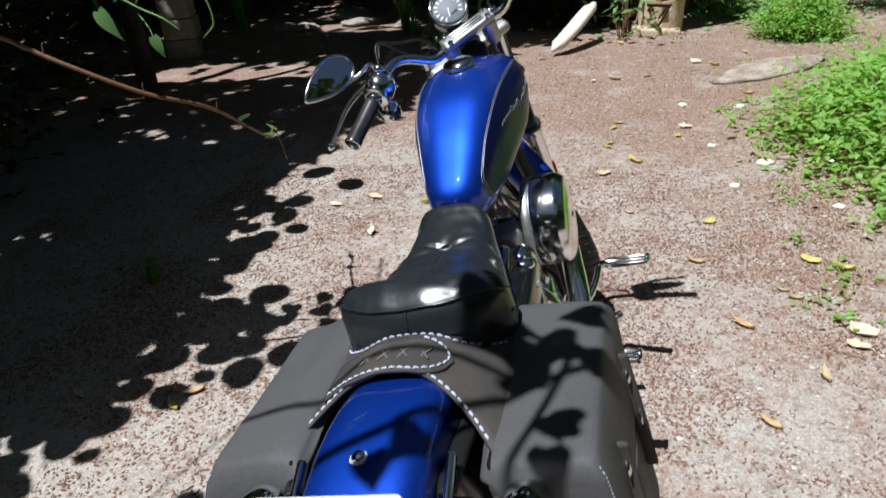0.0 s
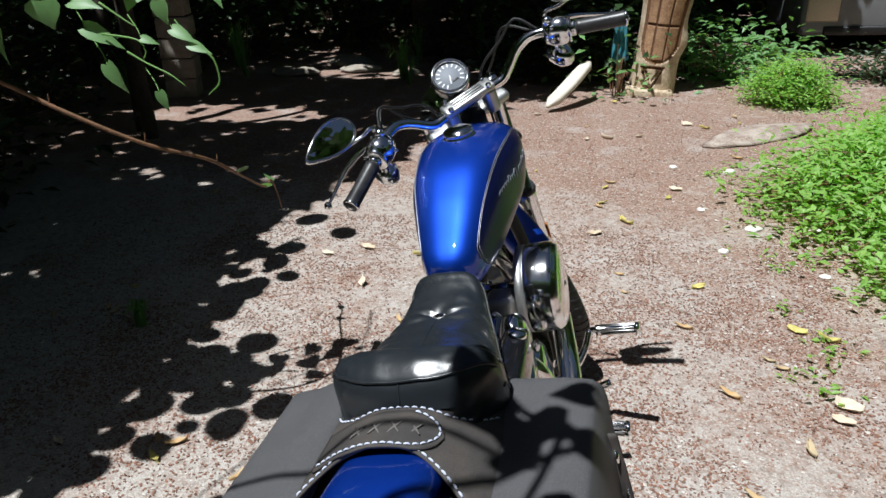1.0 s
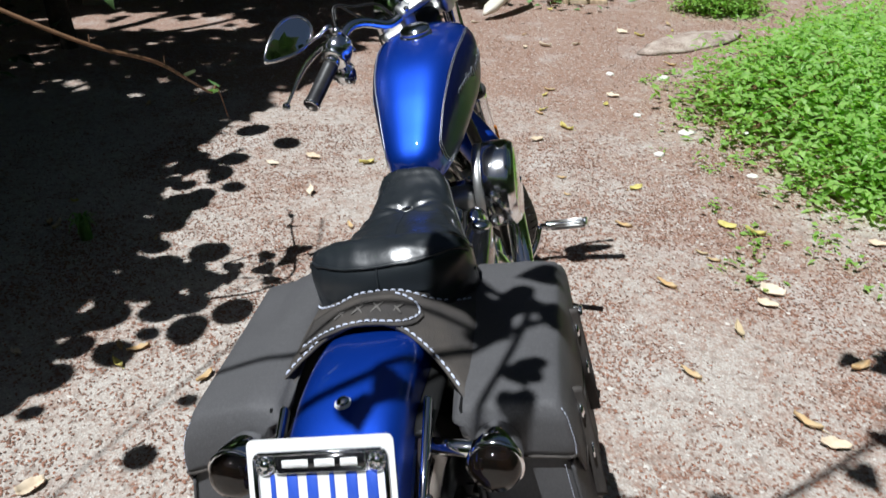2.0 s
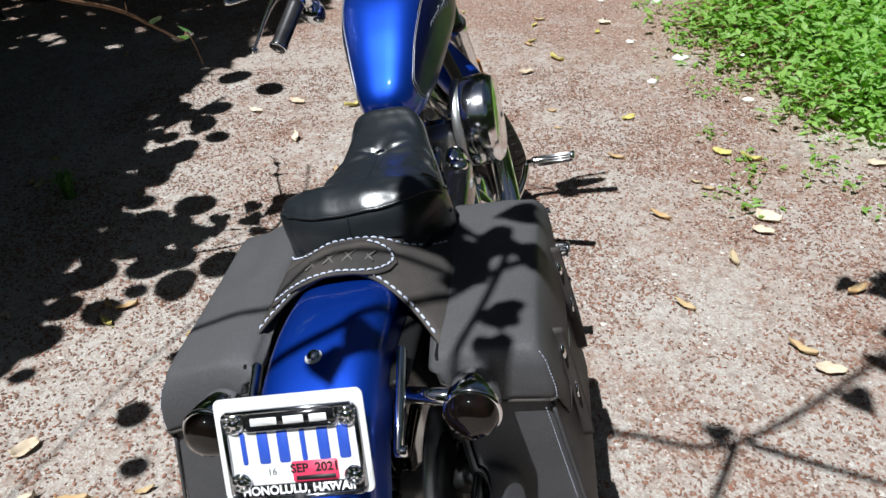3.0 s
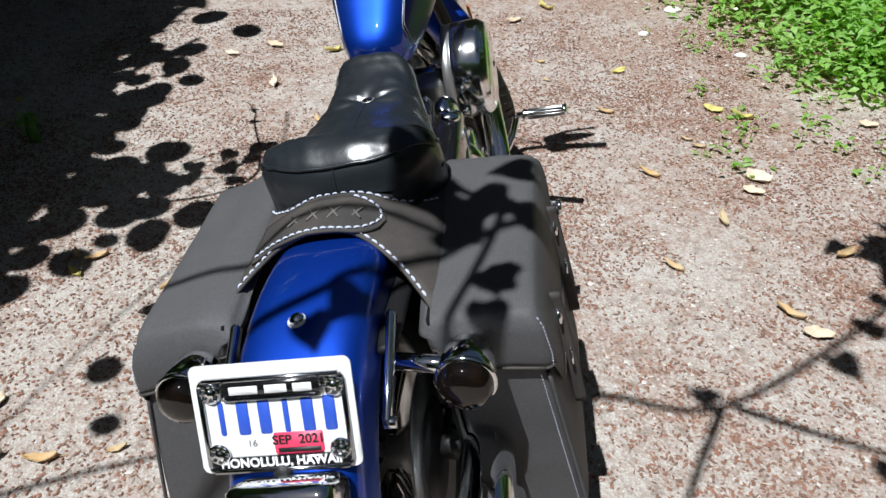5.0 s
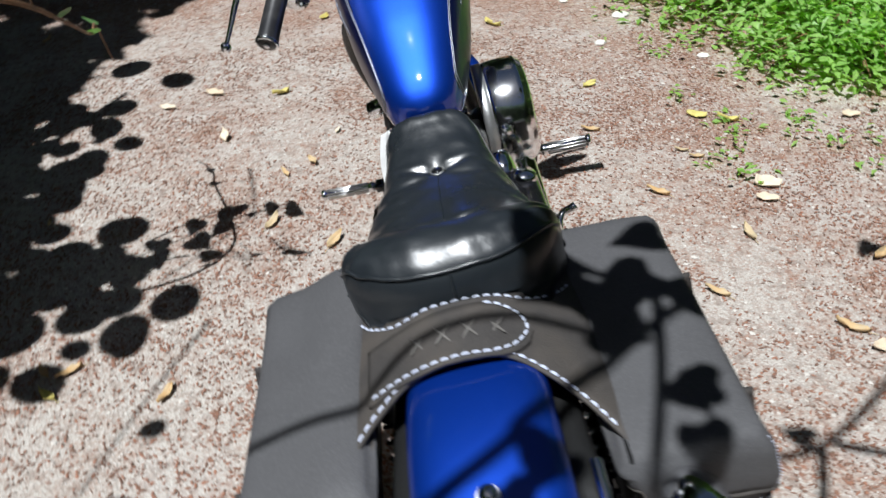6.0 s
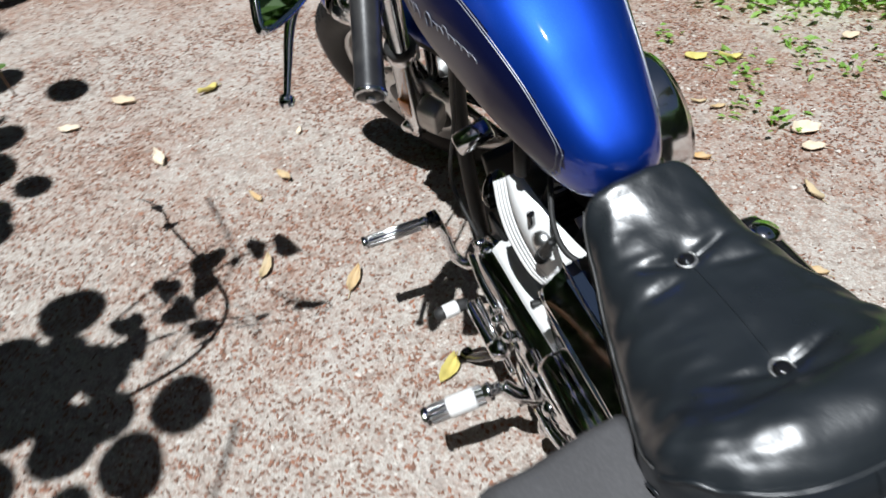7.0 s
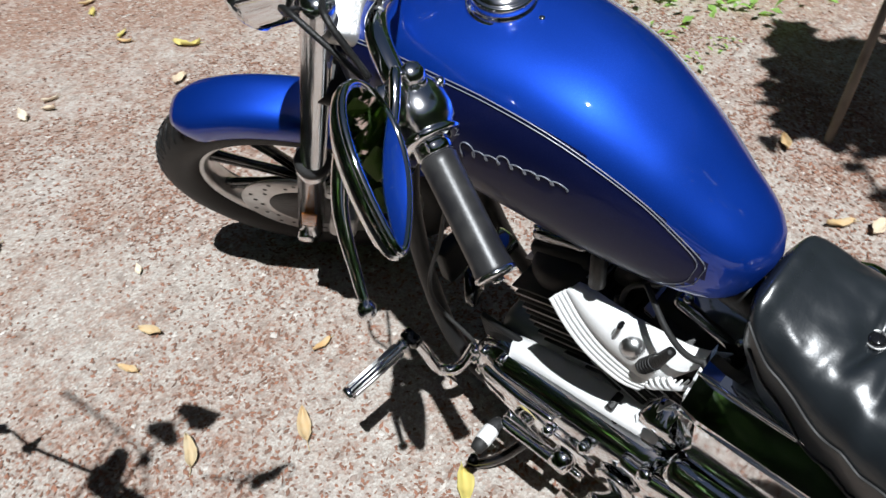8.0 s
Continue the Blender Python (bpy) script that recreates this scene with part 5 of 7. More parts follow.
def bag_body(side):
    """One pannier: a soft box, wider towards the bottom, with a lid that folds down its outer face."""
    z_top = 0.647 if side < 0 else 0.632
    z_low = 0.285 if side < 0 else 0.200

    def hull(z):
        """Outer and inner x, rear and front y at a height."""
        f = (z - z_low) / (z_top - z_low)
        if side < 0:
            return 0.386 - 0.096 * f, 0.235 - 0.078 * f, -0.004 + 0.066 * f, 0.475 - 0.030 * f
        return 0.322 - 0.034 * f, 0.148 + 0.004 * f, 0.034 + 0.018 * f, 0.475 - 0.030 * f

    bm = bmesh.new()
    rows = []
    for k in range(19):
        f = k / 18
        z = z_low + (z_top - 0.010 - z_low) * f
        xo, xi, ya, yb = hull(z)
        puff = 0.010 * math.sin(math.pi * f)
        row = []
        for j in range(64):
            a = 2 * math.pi * j / 64
            c, s = math.cos(a), math.sin(a)
            ex = math.copysign(abs(c) ** 0.16, c)
            ey = math.copysign(abs(s) ** 0.16, s)
            x = (xo + xi) / 2 + ex * (xo - xi) / 2 + puff * max(0, ex) * (1 - abs(ey) * 0.6)
            y = (ya + yb) / 2 + ey * (yb - ya) / 2 + puff * 0.5 * ey * (1 - abs(ex) * 0.6)
            w = 0.002 * noise.noise(Vector((x * 14, y * 14, z * 14 + side * 5)))
            row.append(bm.verts.new((side * (x + w), y + w, z)))
        rows.append(row)
    skin(bm, rows)
    bmesh.ops.recalc_face_normals(bm, faces=bm.faces)
    body = part("bag", bm, BAG, bags, "soft faded black leather pannier")
    # lid: one soft shell over the top that folds down over the outer face and both ends
    zi = z_top + (0.033 if side < 0 else 0.016)
    deep_r, deep_f, deep_o = 0.098, 0.055, 0.185
    per = []
    for cx, cy, a0 in ((1, -1, -90), (1, 1, 0), (-1, 1, 90), (-1, -1, 180)):
        for k in range(6):
            a = radians(a0 + 90 * k / 5)
            per.append((cx * 0.86 + 0.14 * math.cos(a), cy * 0.93 + 0.07 * math.sin(a)))
        nx, ny = {(1, -1): (0, 1), (1, 1): (-1, 0), (-1, 1): (0, -1), (-1, -1): (1, 0)}[(cx, cy)]
        run = 1.86 if nx == 0 else 1.72
        x0, y0 = per[-1]
        per += [(x0 + nx * run * k / 12, y0 + ny * run * k / 12) for k in range(1, 12)]

    def rim_at(u, v, z, out):
        xo, xi, ya, yb = hull(min(z, z_top))
        xi = 0.142 if z > z_top - 0.02 else xi
        return (xo + xi) / 2 + u * ((xo - xi) / 2 + out), (ya + yb) / 2 + v * ((yb - ya) / 2 + out)

    def top_z(x, y):
        f = min(1.0, max(0.0, (y - 0.05) / 0.40))
        u = min(1.0, max(0.0, (x - 0.142) / 0.15))
        z = float(np.interp(x, [0.142, 0.185, 0.235, 0.29], [zi, zi - 0.004, z_top + 0.010, z_top + 0.002]))
        return z - (0.026 if side < 0 else 0.012) * (1 - f) * max(0.0, 1 - u * 1.6) + 0.0035 * noise.noise(Vector((x * 11, y * 8, side * 3.0))) + 0.0015 * noise.noise(Vector((x * 26, y * 30, side * 5.0)))

    rows = [[] for _ in range(17)]
    hem = []
    for u, v in per:
        end = deep_r if v < 0 else deep_f
        w = min(1.0, max(0.0, (abs(u) - abs(v)) / 0.30))
        w = w * w * (3 - 2 * w)
        depth = end + ((deep_o if u > 0 else 0.014) - end) * w
        if u < -0.8 and abs(v) > 0.9:
            depth = min(depth, 0.05)
        line = []
        for q in (0.02, 0.35, 0.65, 0.84, 0.94, 0.985):
            x, y = rim_at(u * q, v * q, z_top, 0.004)
            line.append(Vector((x, y, top_z(x, y) - 0.005 * max(0.0, (q - 0.84) / 0.145) ** 2)))
        x, y = rim_at(u, v, z_top, 0.006)
        ze = top_z(x, y) - 0.012
        line.append(Vector((x, y, ze)))
        for k in range(1, 8):
            z = ze - max(0.002, depth - 0.012) * k / 7
            bulge = 0.004 * math.sin(math.pi * k / 8) + 0.002 * noise.noise(Vector((u * 3, v * 3, k * 0.5 + side)))
            x, y = rim_at(u, v, z, 0.009 + bulge)
            line.append(Vector((x, y, z)))
        x, y = rim_at(u, v, line[-1].z, 0.0045)
        line.append(Vector((x, y, line[-1].z)))
        x, y = rim_at(u, v, line[-2].z + 0.008, 0.003)
        line.append(Vector((x, y, line[-2].z + 0.008)))
        x, y = rim_at(u, v, line[6].z, 0.001)
        line.append(Vector((x, y, line[6].z - 0.004)))
        hem.append(line[13])
        for r_, q in zip(rows, line):
            r_.append(Vector((side * q.x, q.y, q.z)))
    lm = bmesh.new()
    skin(lm, [[lm.verts.new(q) for q in r_] for r_ in rows])
    bmesh.ops.recalc_face_normals(lm, faces=lm.faces)
    lid = part("lid", lm, BAG, body, "soft leather lid folded over the top edges")
    edge = [Vector((side * q.x, q.y, q.z)) for q in hem]
    part("lid_edge", tube(edge + edge[:1], 0.0028, n=6, steps=1), YOKE, lid)
    # stitches down the lid's rear outer corner
    corner = [r_[3] for r_ in rows[6:14]]
    for a, b in zip(corner, corner[1:]):
        for k in range(2):
            part("seam_stitch", rod(a.lerp(b, (k + 0.1) / 2) + Vector((0, -0.0012, 0)), a.lerp(b, (k + 0.6) / 2) + Vector((0, -0.0012, 0)), 0.0008, n=4), LACE, lid)
    # black sheet over the inner face, standing in for shade in the gap
    g3 = []
    for i in range(7):
        z = z_low + 0.02 + (z_top + 0.004 - z_low - 0.02) * i / 6
        xo, xi, ya, yb = hull(min(z, z_top))
        g3.append([Vector((side * (xi - 0.006), ya - 0.004 + (yb - ya) * k / 4, z)) for k in range(5)])
    part("back_panel", sheet(g3, 0.004), GAP_SHADE, body, "dull black sheet standing in for the shade beside the mudguard")
    # welted corner seams with stitches down the rear corners
    zs = np.linspace(z_low + 0.01, z_top - deep_r - 0.012, 9)
    for w_, off in ((0, -0.002), (1, 0.002)):
        part("corner_welt", tube([(side * (hull(z)[w_] + off), hull(z)[2] - 0.001, z) for z in zs], 0.0035, n=6, steps=2), BAG, body)
    if side > 0:
        line = [(side * (hull(z)[0] - 0.012), hull(z)[2] - 0.0065, z) for z in zs]
        for a, b in zip(line, line[1:]):
            a, b = Vector(a), Vector(b)
            for k in range(6):
                part("seam_stitch", rod(a.lerp(b, (k + 0.1) / 6), a.lerp(b, (k + 0.6) / 6), 0.0007, n=4), LACE, body)
    for yy in (0.150, 0.365):
        hx = [hull(z_top - d)[0] + 0.014 for d in (0.06, 0.14, 0.22, 0.30)]
        st = part("strap", tube([(side * hx[k], yy, z_top - d) for k, d in enumerate((0.06, 0.14, 0.22, 0.30))], [0.013, 0.014, 0.014, 0.011], n=8, flat=0.22), YOKE, body, "narrow leather strap")
        bx = hull(z_top - 0.19)[0] + 0.020
        part("buckle", torus(0.014, 0.0024, pose(side * bx, yy, z_top - 0.19), 24, 8), CHROME, st, "chrome buckle")
        part("buckle_pin", rod((side * bx, yy - 0.014, z_top - 0.19), (side * bx, yy + 0.014, z_top - 0.19), 0.0018, n=6), CHROME, st)
        part("concho", lathe([(0.015, 0), (0.014, 0.003), (0.006, 0.006), (0.001, 0.0065)], aim((side * (hull(z_top - 0.105)[0] + 0.016), yy, z_top - 0.105), (side, 0, 0.1)), n=18), CHROME, st, "chrome stud")
    return body


bag_body(-1)
bag_body(1)


def yoke_z(x, y):
    a = abs(x)
    base = 0.7155 - (1.42 if x > 0 else 1.22) * max(0.0, a - 0.02) ** 1.5 - 0.05 * max(0.0, 0.17 - y) - (0.006 if x > 0 else 0.0) * (a / 0.15)
    return base + 0.0015 * noise.noise(Vector((x * 30, y * 30, 2.2)))


def front_lace(x):
    """Where the front lacing runs, close behind the seat's rim."""
    return curve_at(abs(x), [0.0, 0.07, 0.09, 0.105, 0.125, 0.143, 0.156], [0.266, 0.266, 0.268, 0.276, 0.292, 0.319, 0.340])


def yoke_span(x):
    """Rear and front edge of the yoke at x."""
    a = abs(x)
    rear = 0.172 - 0.098 * (a / 0.150) ** 2.2 if x > 0 else 0.172 - 0.052 * (a / 0.150) ** 2.4
    return rear, front_lace(x) + 0.012 + 0.02 * max(0.0, (a - 0.12) / 0.032)


grid = []
for i in range(61):
    x = -0.162 + 0.324 * i / 60
    r, f = yoke_span(x)
    grid.append([Vector((x, r + (f - r) * k / 10, yoke_z(x, r + (f - r) * k / 10))) for k in range(11)])
yoke = part("yoke", sheet(grid, 0.005), YOKE, bags, "worn leather yoke with pale lacing along its edges")
stitch = bmesh.new()
tube([(-0.0046, 0, 0), (-0.002, 0, 0.0012), (0.002, 0, 0.0012), (0.0046, 0, 0)], [0.0012, 0.0019, 0.0019, 0.0012], stitch, n=8, steps=2, flat=0.7)
me_stitch = bpy.data.meshes.new("stitch")
stitch.to_mesh(me_stitch)
stitch.free()
me_stitch.materials.append(LACE)


def lacing(pts, owner, spacing=0.0135):
    """Separate stitches along a line of points."""
    path = smooth_path(pts, 10)
    left = spacing / 2
    for a, b in zip(path, path[1:]):
        d = (b - a).length
        while left < d:
            p = a.lerp(b, left / d)
            t = (b - a).normalized()
            up = Vector((0, 0, 1))
            sidev = up.cross(t).normalized()
            up = t.cross(sidev)
            ob = new("stitch", me_stitch)
            ob.matrix_world = Matrix(((t.x, sidev.x, up.x, p.x), (t.y, sidev.y, up.y, p.y), (t.z, sidev.z, up.z, p.z), (0, 0, 0, 1)))
            ob.parent = owner
            left += spacing
        left -= d


xs = np.linspace(-0.146, 0.146, 17)
lacing([Vector((x, yoke_span(x)[0] + 0.006, yoke_z(x, yoke_span(x)[0] + 0.006) + 0.0008)) for x in xs], yoke)
xs = np.linspace(-0.142, 0.142, 21)
lacing([Vector((x, front_lace(x), yoke_z(x, front_lace(x)) + 0.0008)) for x in xs], yoke)
# tongue over the yoke
grid = []
for i in range(33):
    x = -0.128 + 0.210 * i / 32
    e = math.sqrt(max(0.0, 1 - (max(0.0, x - 0.035) / 0.047) ** 2)) if x > 0.035 else 1.0
    y0, y1 = 0.208 - 0.046 * e, 0.208 + 0.042 * e
    grid.append([Vector((x, y0 + (y1 - y0) * k / 8 + 0.0, yoke_z(x, y0 + (y1 - y0) * k / 8) + 0.006)) for k in range(9)])
tongue = part("tongue", sheet(grid, 0.005), YOKE, yoke, "oval leather tongue with tooled marks and lacing")
edge = [(-0.122, 0.169), (-0.08, 0.168), (-0.04, 0.168), (0.0, 0.168), (0.035, 0.168), (0.060, 0.180), (0.0755, 0.206), (0.069, 0.230), (0.050, 0.244), (0.034, 0.247)]
lacing([Vector((x, y, yoke_z(x, y) + 0.0068)) for x, y in edge], tongue, 0.0125)
for k in range(4):
    x = -0.055 + 0.032 * k
    for q in (-1, 1):
        part("tooled_mark", tube([(x - 0.009, 0.207 + q * 0.013, yoke_z(x, 0.21) + 0.0062), (x, 0.207, yoke_z(x, 0.21) + 0.0068), (x + 0.009, 0.207 - q * 0.013, yoke_z(x, 0.21) + 0.0062)], [0.001, 0.0024, 0.001], n=6, steps=3), TOOLED, tongue)


# ---- scattered grit and litter ----
def scatter(name, label, category, n, make, material, seed, x0, x1, y0, y1, lean=1.0, patchy=0.0):
    """Thousands of loose crumbs in one mesh; denser near the motorcycle."""
    rs = np.random.RandomState(seed)
    verts, faces = [], []
    k = 0
    while k < n:
        x, y = rs.uniform(x0, x1), rs.uniform(y0, y1)
        if rs.rand() > 1.0 / (1.0 + 0.10 * max(0.0, y - 1.5) ** 2 * lean):
            continue
        if patchy and noise.noise(Vector((x * 2.3, y * 2.3, seed))) + 0.6 * noise.noise(Vector((x * 7.1, y * 7.1, seed))) < rs.uniform(-1.0, 1.0) * patchy:
            continue
        v, f = make(rs)
        a = rs.uniform(0, 2 * math.pi)
        c, s = math.cos(a), math.sin(a)
        z = lump(x, y)
        o = len(verts)
        verts += [(x + p[0] * c - p[1] * s, y + p[0] * s + p[1] * c, z + p[2]) for p in v]
        faces += [tuple(o + i for i in q) for q in f]
        k += 1
    me = bpy.data.meshes.new(name)
    me.from_pydata(verts, [], faces)
    me.materials.append(material)
    ob = new(name, me)
    return tagged(ob, label, category, kind="stuff")


def pebble(rs):
    q = rs.uniform(0.5, 1.0) ** 2 * 1.75
    a, b, h = q * rs.uniform(0.003, 0.0075), q * rs.uniform(0.003, 0.006), q * rs.uniform(0.002, 0.0045)
    j = rs.uniform(0.7, 1.3, 4)
    v = [(a * j[0], 0, h * 0.4), (0, b * j[1], h * 0.3), (-a * j[2], 0, h * 0.4), (0, -b * j[3], h * 0.3), (a * 0.2, 0, h), (0, 0, -0.002)]
    return v, [(0, 1, 4), (1, 2, 4), (2, 3, 4), (3, 0, 4), (1, 0, 5), (2, 1, 5), (3, 2, 5), (0, 3, 5)]


def grit(rs):
    v, f = pebble(rs)
    return [(0.62 * x, 0.62 * y, 0.62 * z) for x, y, z in v], f


def flake(rs):
    a, b, h = rs.uniform(0.003, 0.009) * rs.uniform(0.6, 1.3), rs.uniform(0.0015, 0.0050), rs.uniform(0.001, 0.004)
    t = rs.uniform(-0.003, 0.003)
    v = [(a, 0, h + t), (0, b, h), (-a, 0, h - t * 0.5), (0, -b, h), (0, 0, h + 0.0015), (0, 0, -0.001)]
    return v, [(0, 1, 4), (1, 2, 4), (2, 3, 4), (3, 0, 4), (1, 0, 5), (2, 1, 5), (3, 2, 5), (0, 3, 5)]


scatter("gravel", "small pale gravel crumbs lying on the drive", "gravel", 17000, pebble, CHIP_WHITE, 3, -2.6, 2.6, -0.9, 6.5, 0.45)
scatter("fine_gravel", "pale and grey grit crumbs lying close beside the motorcycle", "gravel", 16000, grit, CHIP_WHITE, 7, -1.8, 1.6, -0.5, 2.8, 0.3, 0.6)
scatter("bark_chips", "reddish-brown bark chips lying close beside the motorcycle", "litter", 34000, flake, CHIP_RED, 9, -1.8, 1.6, -0.5, 2.9, 0.3, 0.45)
scatter("plant_litter", "reddish-brown bark and needle litter on the drive", "litter", 40000, flake, CHIP_RED, 5, -2.6, 3.0, -0.9, 7.0, 0.4, 0.6)


# ---- leaves ----
def leaf_blade(bm, m, length, width, heart=False, curl=0.15, cup=0.12):
    """One leaf along y of m: pointed, folded along its rib; heart-shaped when asked."""
    if heart:
        prof = [(-0.10, 0.30), (0.02, 0.46), (0.22, 0.52), (0.48, 0.40), (0.75, 0.17), (1.0, 0.0)]
    else:
        prof = [(0.0, 0.03), (0.22, 0.36), (0.5, 0.5), (0.78, 0.3), (1.0, 0.0)]
    mid, lft, rgt = [], [], []
    for f, w in prof:
        y = max(f, 0) * length
        z = -curl * length * max(f, 0) ** 2
        mid.append(bm.verts.new(m @ Vector((0, y, z))))
        if w > 0:
            for lst, s in ((lft, -1), (rgt, 1)):
                lst.append(bm.verts.new(m @ Vector((s * w * width, f * length, z + cup * w * width))))
    for i in range(len(prof) - 1):
        if i + 1 < len(lft):
            bm.faces.new((mid[i], mid[i + 1], lft[i + 1], lft[i]))
            bm.faces.new((mid[i], rgt[i], rgt[i + 1], mid[i + 1]))
        else:
            bm.faces.new((mid[i], mid[i + 1], lft[i]))
            bm.faces.new((mid[i], rgt[i], mid[i + 1]))
    return bm


def quick_leaves(name, places, material, parent, label="", seed=1, heart=False, sway=0.35):
    """Many leaves in one mesh. Each place: position, length, width, tilt and heading."""
    rs = np.random.RandomState(seed)
    if heart == "round":
        ring = [(0.5 * math.sin(a), -0.5 * math.cos(a) * (1.12 if a > 2.6 and a < 3.7 else 1.0), 0.02) for a in (2 * math.pi * k / 12 for k in range(12))]
        shape = np.array(ring + [(0, 0, -0.02)])
        fc = [(k, (k + 1) % 12, 12) for k in range(12)]
    elif heart:
        shape = np.array([(0, 0, 0), (-0.42, -0.06, 0.05), (-0.50, 0.22, 0.07), (-0.34, 0.55, 0.03), (0, 1.0, -0.16), (0.34, 0.55, 0.03), (0.50, 0.22, 0.07), (0.42, -0.06, 0.05), (0, 0.45, -0.03)])
        fc = [(0, 8, 2, 1), (8, 4, 3, 2), (0, 7, 6, 8), (8, 6, 5, 4)]
    else:
        shape = np.array([(0, 0, 0), (-0.5, 0.45, 0.05), (0, 1.0, -0.15), (0.5, 0.45, 0.05), (0, 0.5, -0.03)])
        fc = [(0, 4, 1), (4, 2, 1), (0, 3, 4), (4, 3, 2)]
    verts, faces = [], []
    for p, ln, wd, tilt, yaw in places:
        q = shape * np.array([wd, ln, ln])
        roll = rs.normal(0, sway)
        c, s = math.cos(roll), math.sin(roll)
        q = np.stack([q[:, 0] * c + q[:, 2] * s, q[:, 1], -q[:, 0] * s + q[:, 2] * c], 1)
        c, s = math.cos(tilt), math.sin(tilt)
        q = np.stack([q[:, 0], q[:, 1] * c - q[:, 2] * s, q[:, 1] * s + q[:, 2] * c], 1)
        c, s = math.cos(yaw), math.sin(yaw)
        q = np.stack([q[:, 0] * c - q[:, 1] * s, q[:, 0] * s + q[:, 1] * c, q[:, 2]], 1)
        o = len(verts)
        verts += [tuple(r) for r in q + np.array(p)]
        faces += [tuple(o + i for i in f) for f in fc]
    me = bpy.data.meshes.new(name)
    me.from_pydata(verts, [], faces)
    me.materials.append(material)
    ob = new(name, me)
    ob.parent = parent
    if label:
        ob["label"] = label
    return ob


# ---- fallen leaves on the drive ----
def fallen_mesh(name, ln, wd, curl, seed, material):
    """A dry leaf: bowed, twisted and crumpled."""
    rs = np.random.RandomState(seed)
    tw, bow = rs.uniform(-1.2, 1.2), rs.uniform(-0.25, 0.25)
    grid = []
    for i in range(10):
        f = i / 9
        w = wd * (math.sin(math.pi * f ** 0.85) ** 0.75 if 0 < f < 1 else 0.02)
        row = []
        for k in range(5):
            u = k / 2 - 1
            x = u * w + bow * ln * f * f
            z = curl * ln * (f - 0.4) ** 2 + 0.75 * wd * u * u * (1 + 0.5 * tw * u) + tw * 0.12 * u * w * (f - 0.5) * 6
            z += 0.55 * wd * noise.noise(Vector((f * 3.2, u * 1.4, seed * 3.3))) + 0.25 * wd * noise.noise(Vector((f * 9, u * 3, seed * 1.7)))
            x += 0.16 * wd * u * noise.noise(Vector((f * 8, u, seed * 5.1)))
            row.append(Vector((x, f * ln, max(z, -0.002))))
        grid.append(row)
    bm = sheet(grid, -0.0006)
    rod((0, -0.016, 0.002), (0, 0.003, 0.003), 0.0009, bm, 5)
    me = bpy.data.meshes.new(name)
    bm.to_mesh(me)
    bm.free()
    for f in me.polygons:
        f.use_smooth = True
    me.materials.append(material)
    return me


FALL = {"tan": [fallen_mesh("fallen_leaf", 0.066, 0.012, 0.45, q, FALLEN) for q in (1, 2, 3)],
        "pale": [fallen_mesh("pale_leaf", 0.068, 0.016, 0.30, q, PALE) for q in (4, 5, 6)],
        "yellow": [fallen_mesh("yellow_leaf", 0.070, 0.015, 0.28, q, YELLOW) for q in (7, 8)]}
WORDS = {"tan": "curled tan fallen leaf lying on the gravel", "pale": "pale dry fallen leaf lying on the gravel", "yellow": "yellow fallen leaf lying on the gravel"}


def drop_leaf(kind, x, y, turn, size=1.0):
    ob = new("fallen_leaf", FALL[kind][int(abs(x * 977 + y * 131)) % len(FALL[kind])])
    ob.matrix_world = pose(x, y, lump(x, y) + 0.003, 3, 4, turn) @ Matrix.Scale(size, 4)
    return tagged(ob, WORDS[kind], "leaf", "fallen leaves on the drive")


for kind, x, y, turn, size in (
        ("pale", -0.852, 2.023, 20, 1), ("pale", -0.924, 2.429, 70, 1.1), ("pale", 0.593, 3.518, 80, 1.1), ("tan", 0.512, 1.872, 65, 1), ("tan", 0.783, 1.171, 10, 1.1),
        ("pale", 0.195, 4.628, 75, 1.4), ("yellow", 0.273, 2.966, 40, 0.9), ("pale", 0.976, 1.427, 75, 1.2), ("yellow", -1.074, 0.812, 60, 0.8), ("tan", -0.643, 1.442, -40, 1.1),
        ("tan", -0.446, 1.313, -25, 1.2), ("pale", -1.102, 2.338, 80, 0.9), ("pale", 0.936, 1.353, 70, 1.0), ("yellow", 1.02, 1.86, 75, 1.1), ("yellow", 0.92, 1.91, 80, 1.0)):
    drop_leaf(kind, x, y, turn, size)
for kind, x, y, turn, size in (
        ("tan", 1.12, 1.08, 130, 1.2), ("tan", 0.62, 0.95, 40, 1.0), ("tan", 0.90, 0.78, 60, 1.2), ("pale", 0.95, 0.72, 80, 1.1), ("pale", -1.04, 0.38, 150, 1.0), ("pale", -0.96, 0.23, 140, 1.2),
        ("tan", -0.83, 0.23, 110, 1.1), ("tan", -1.04, 0.92, 120, 1.0), ("tan", -0.80, 0.83, 170, 1.0), ("tan", 0.62, 1.43, 45, 1.1), ("tan", 0.81, 1.64, 75, 0.8), ("yellow", -0.65, 2.42, 130, 1.1)):
    drop_leaf(kind, x, y, turn, size)
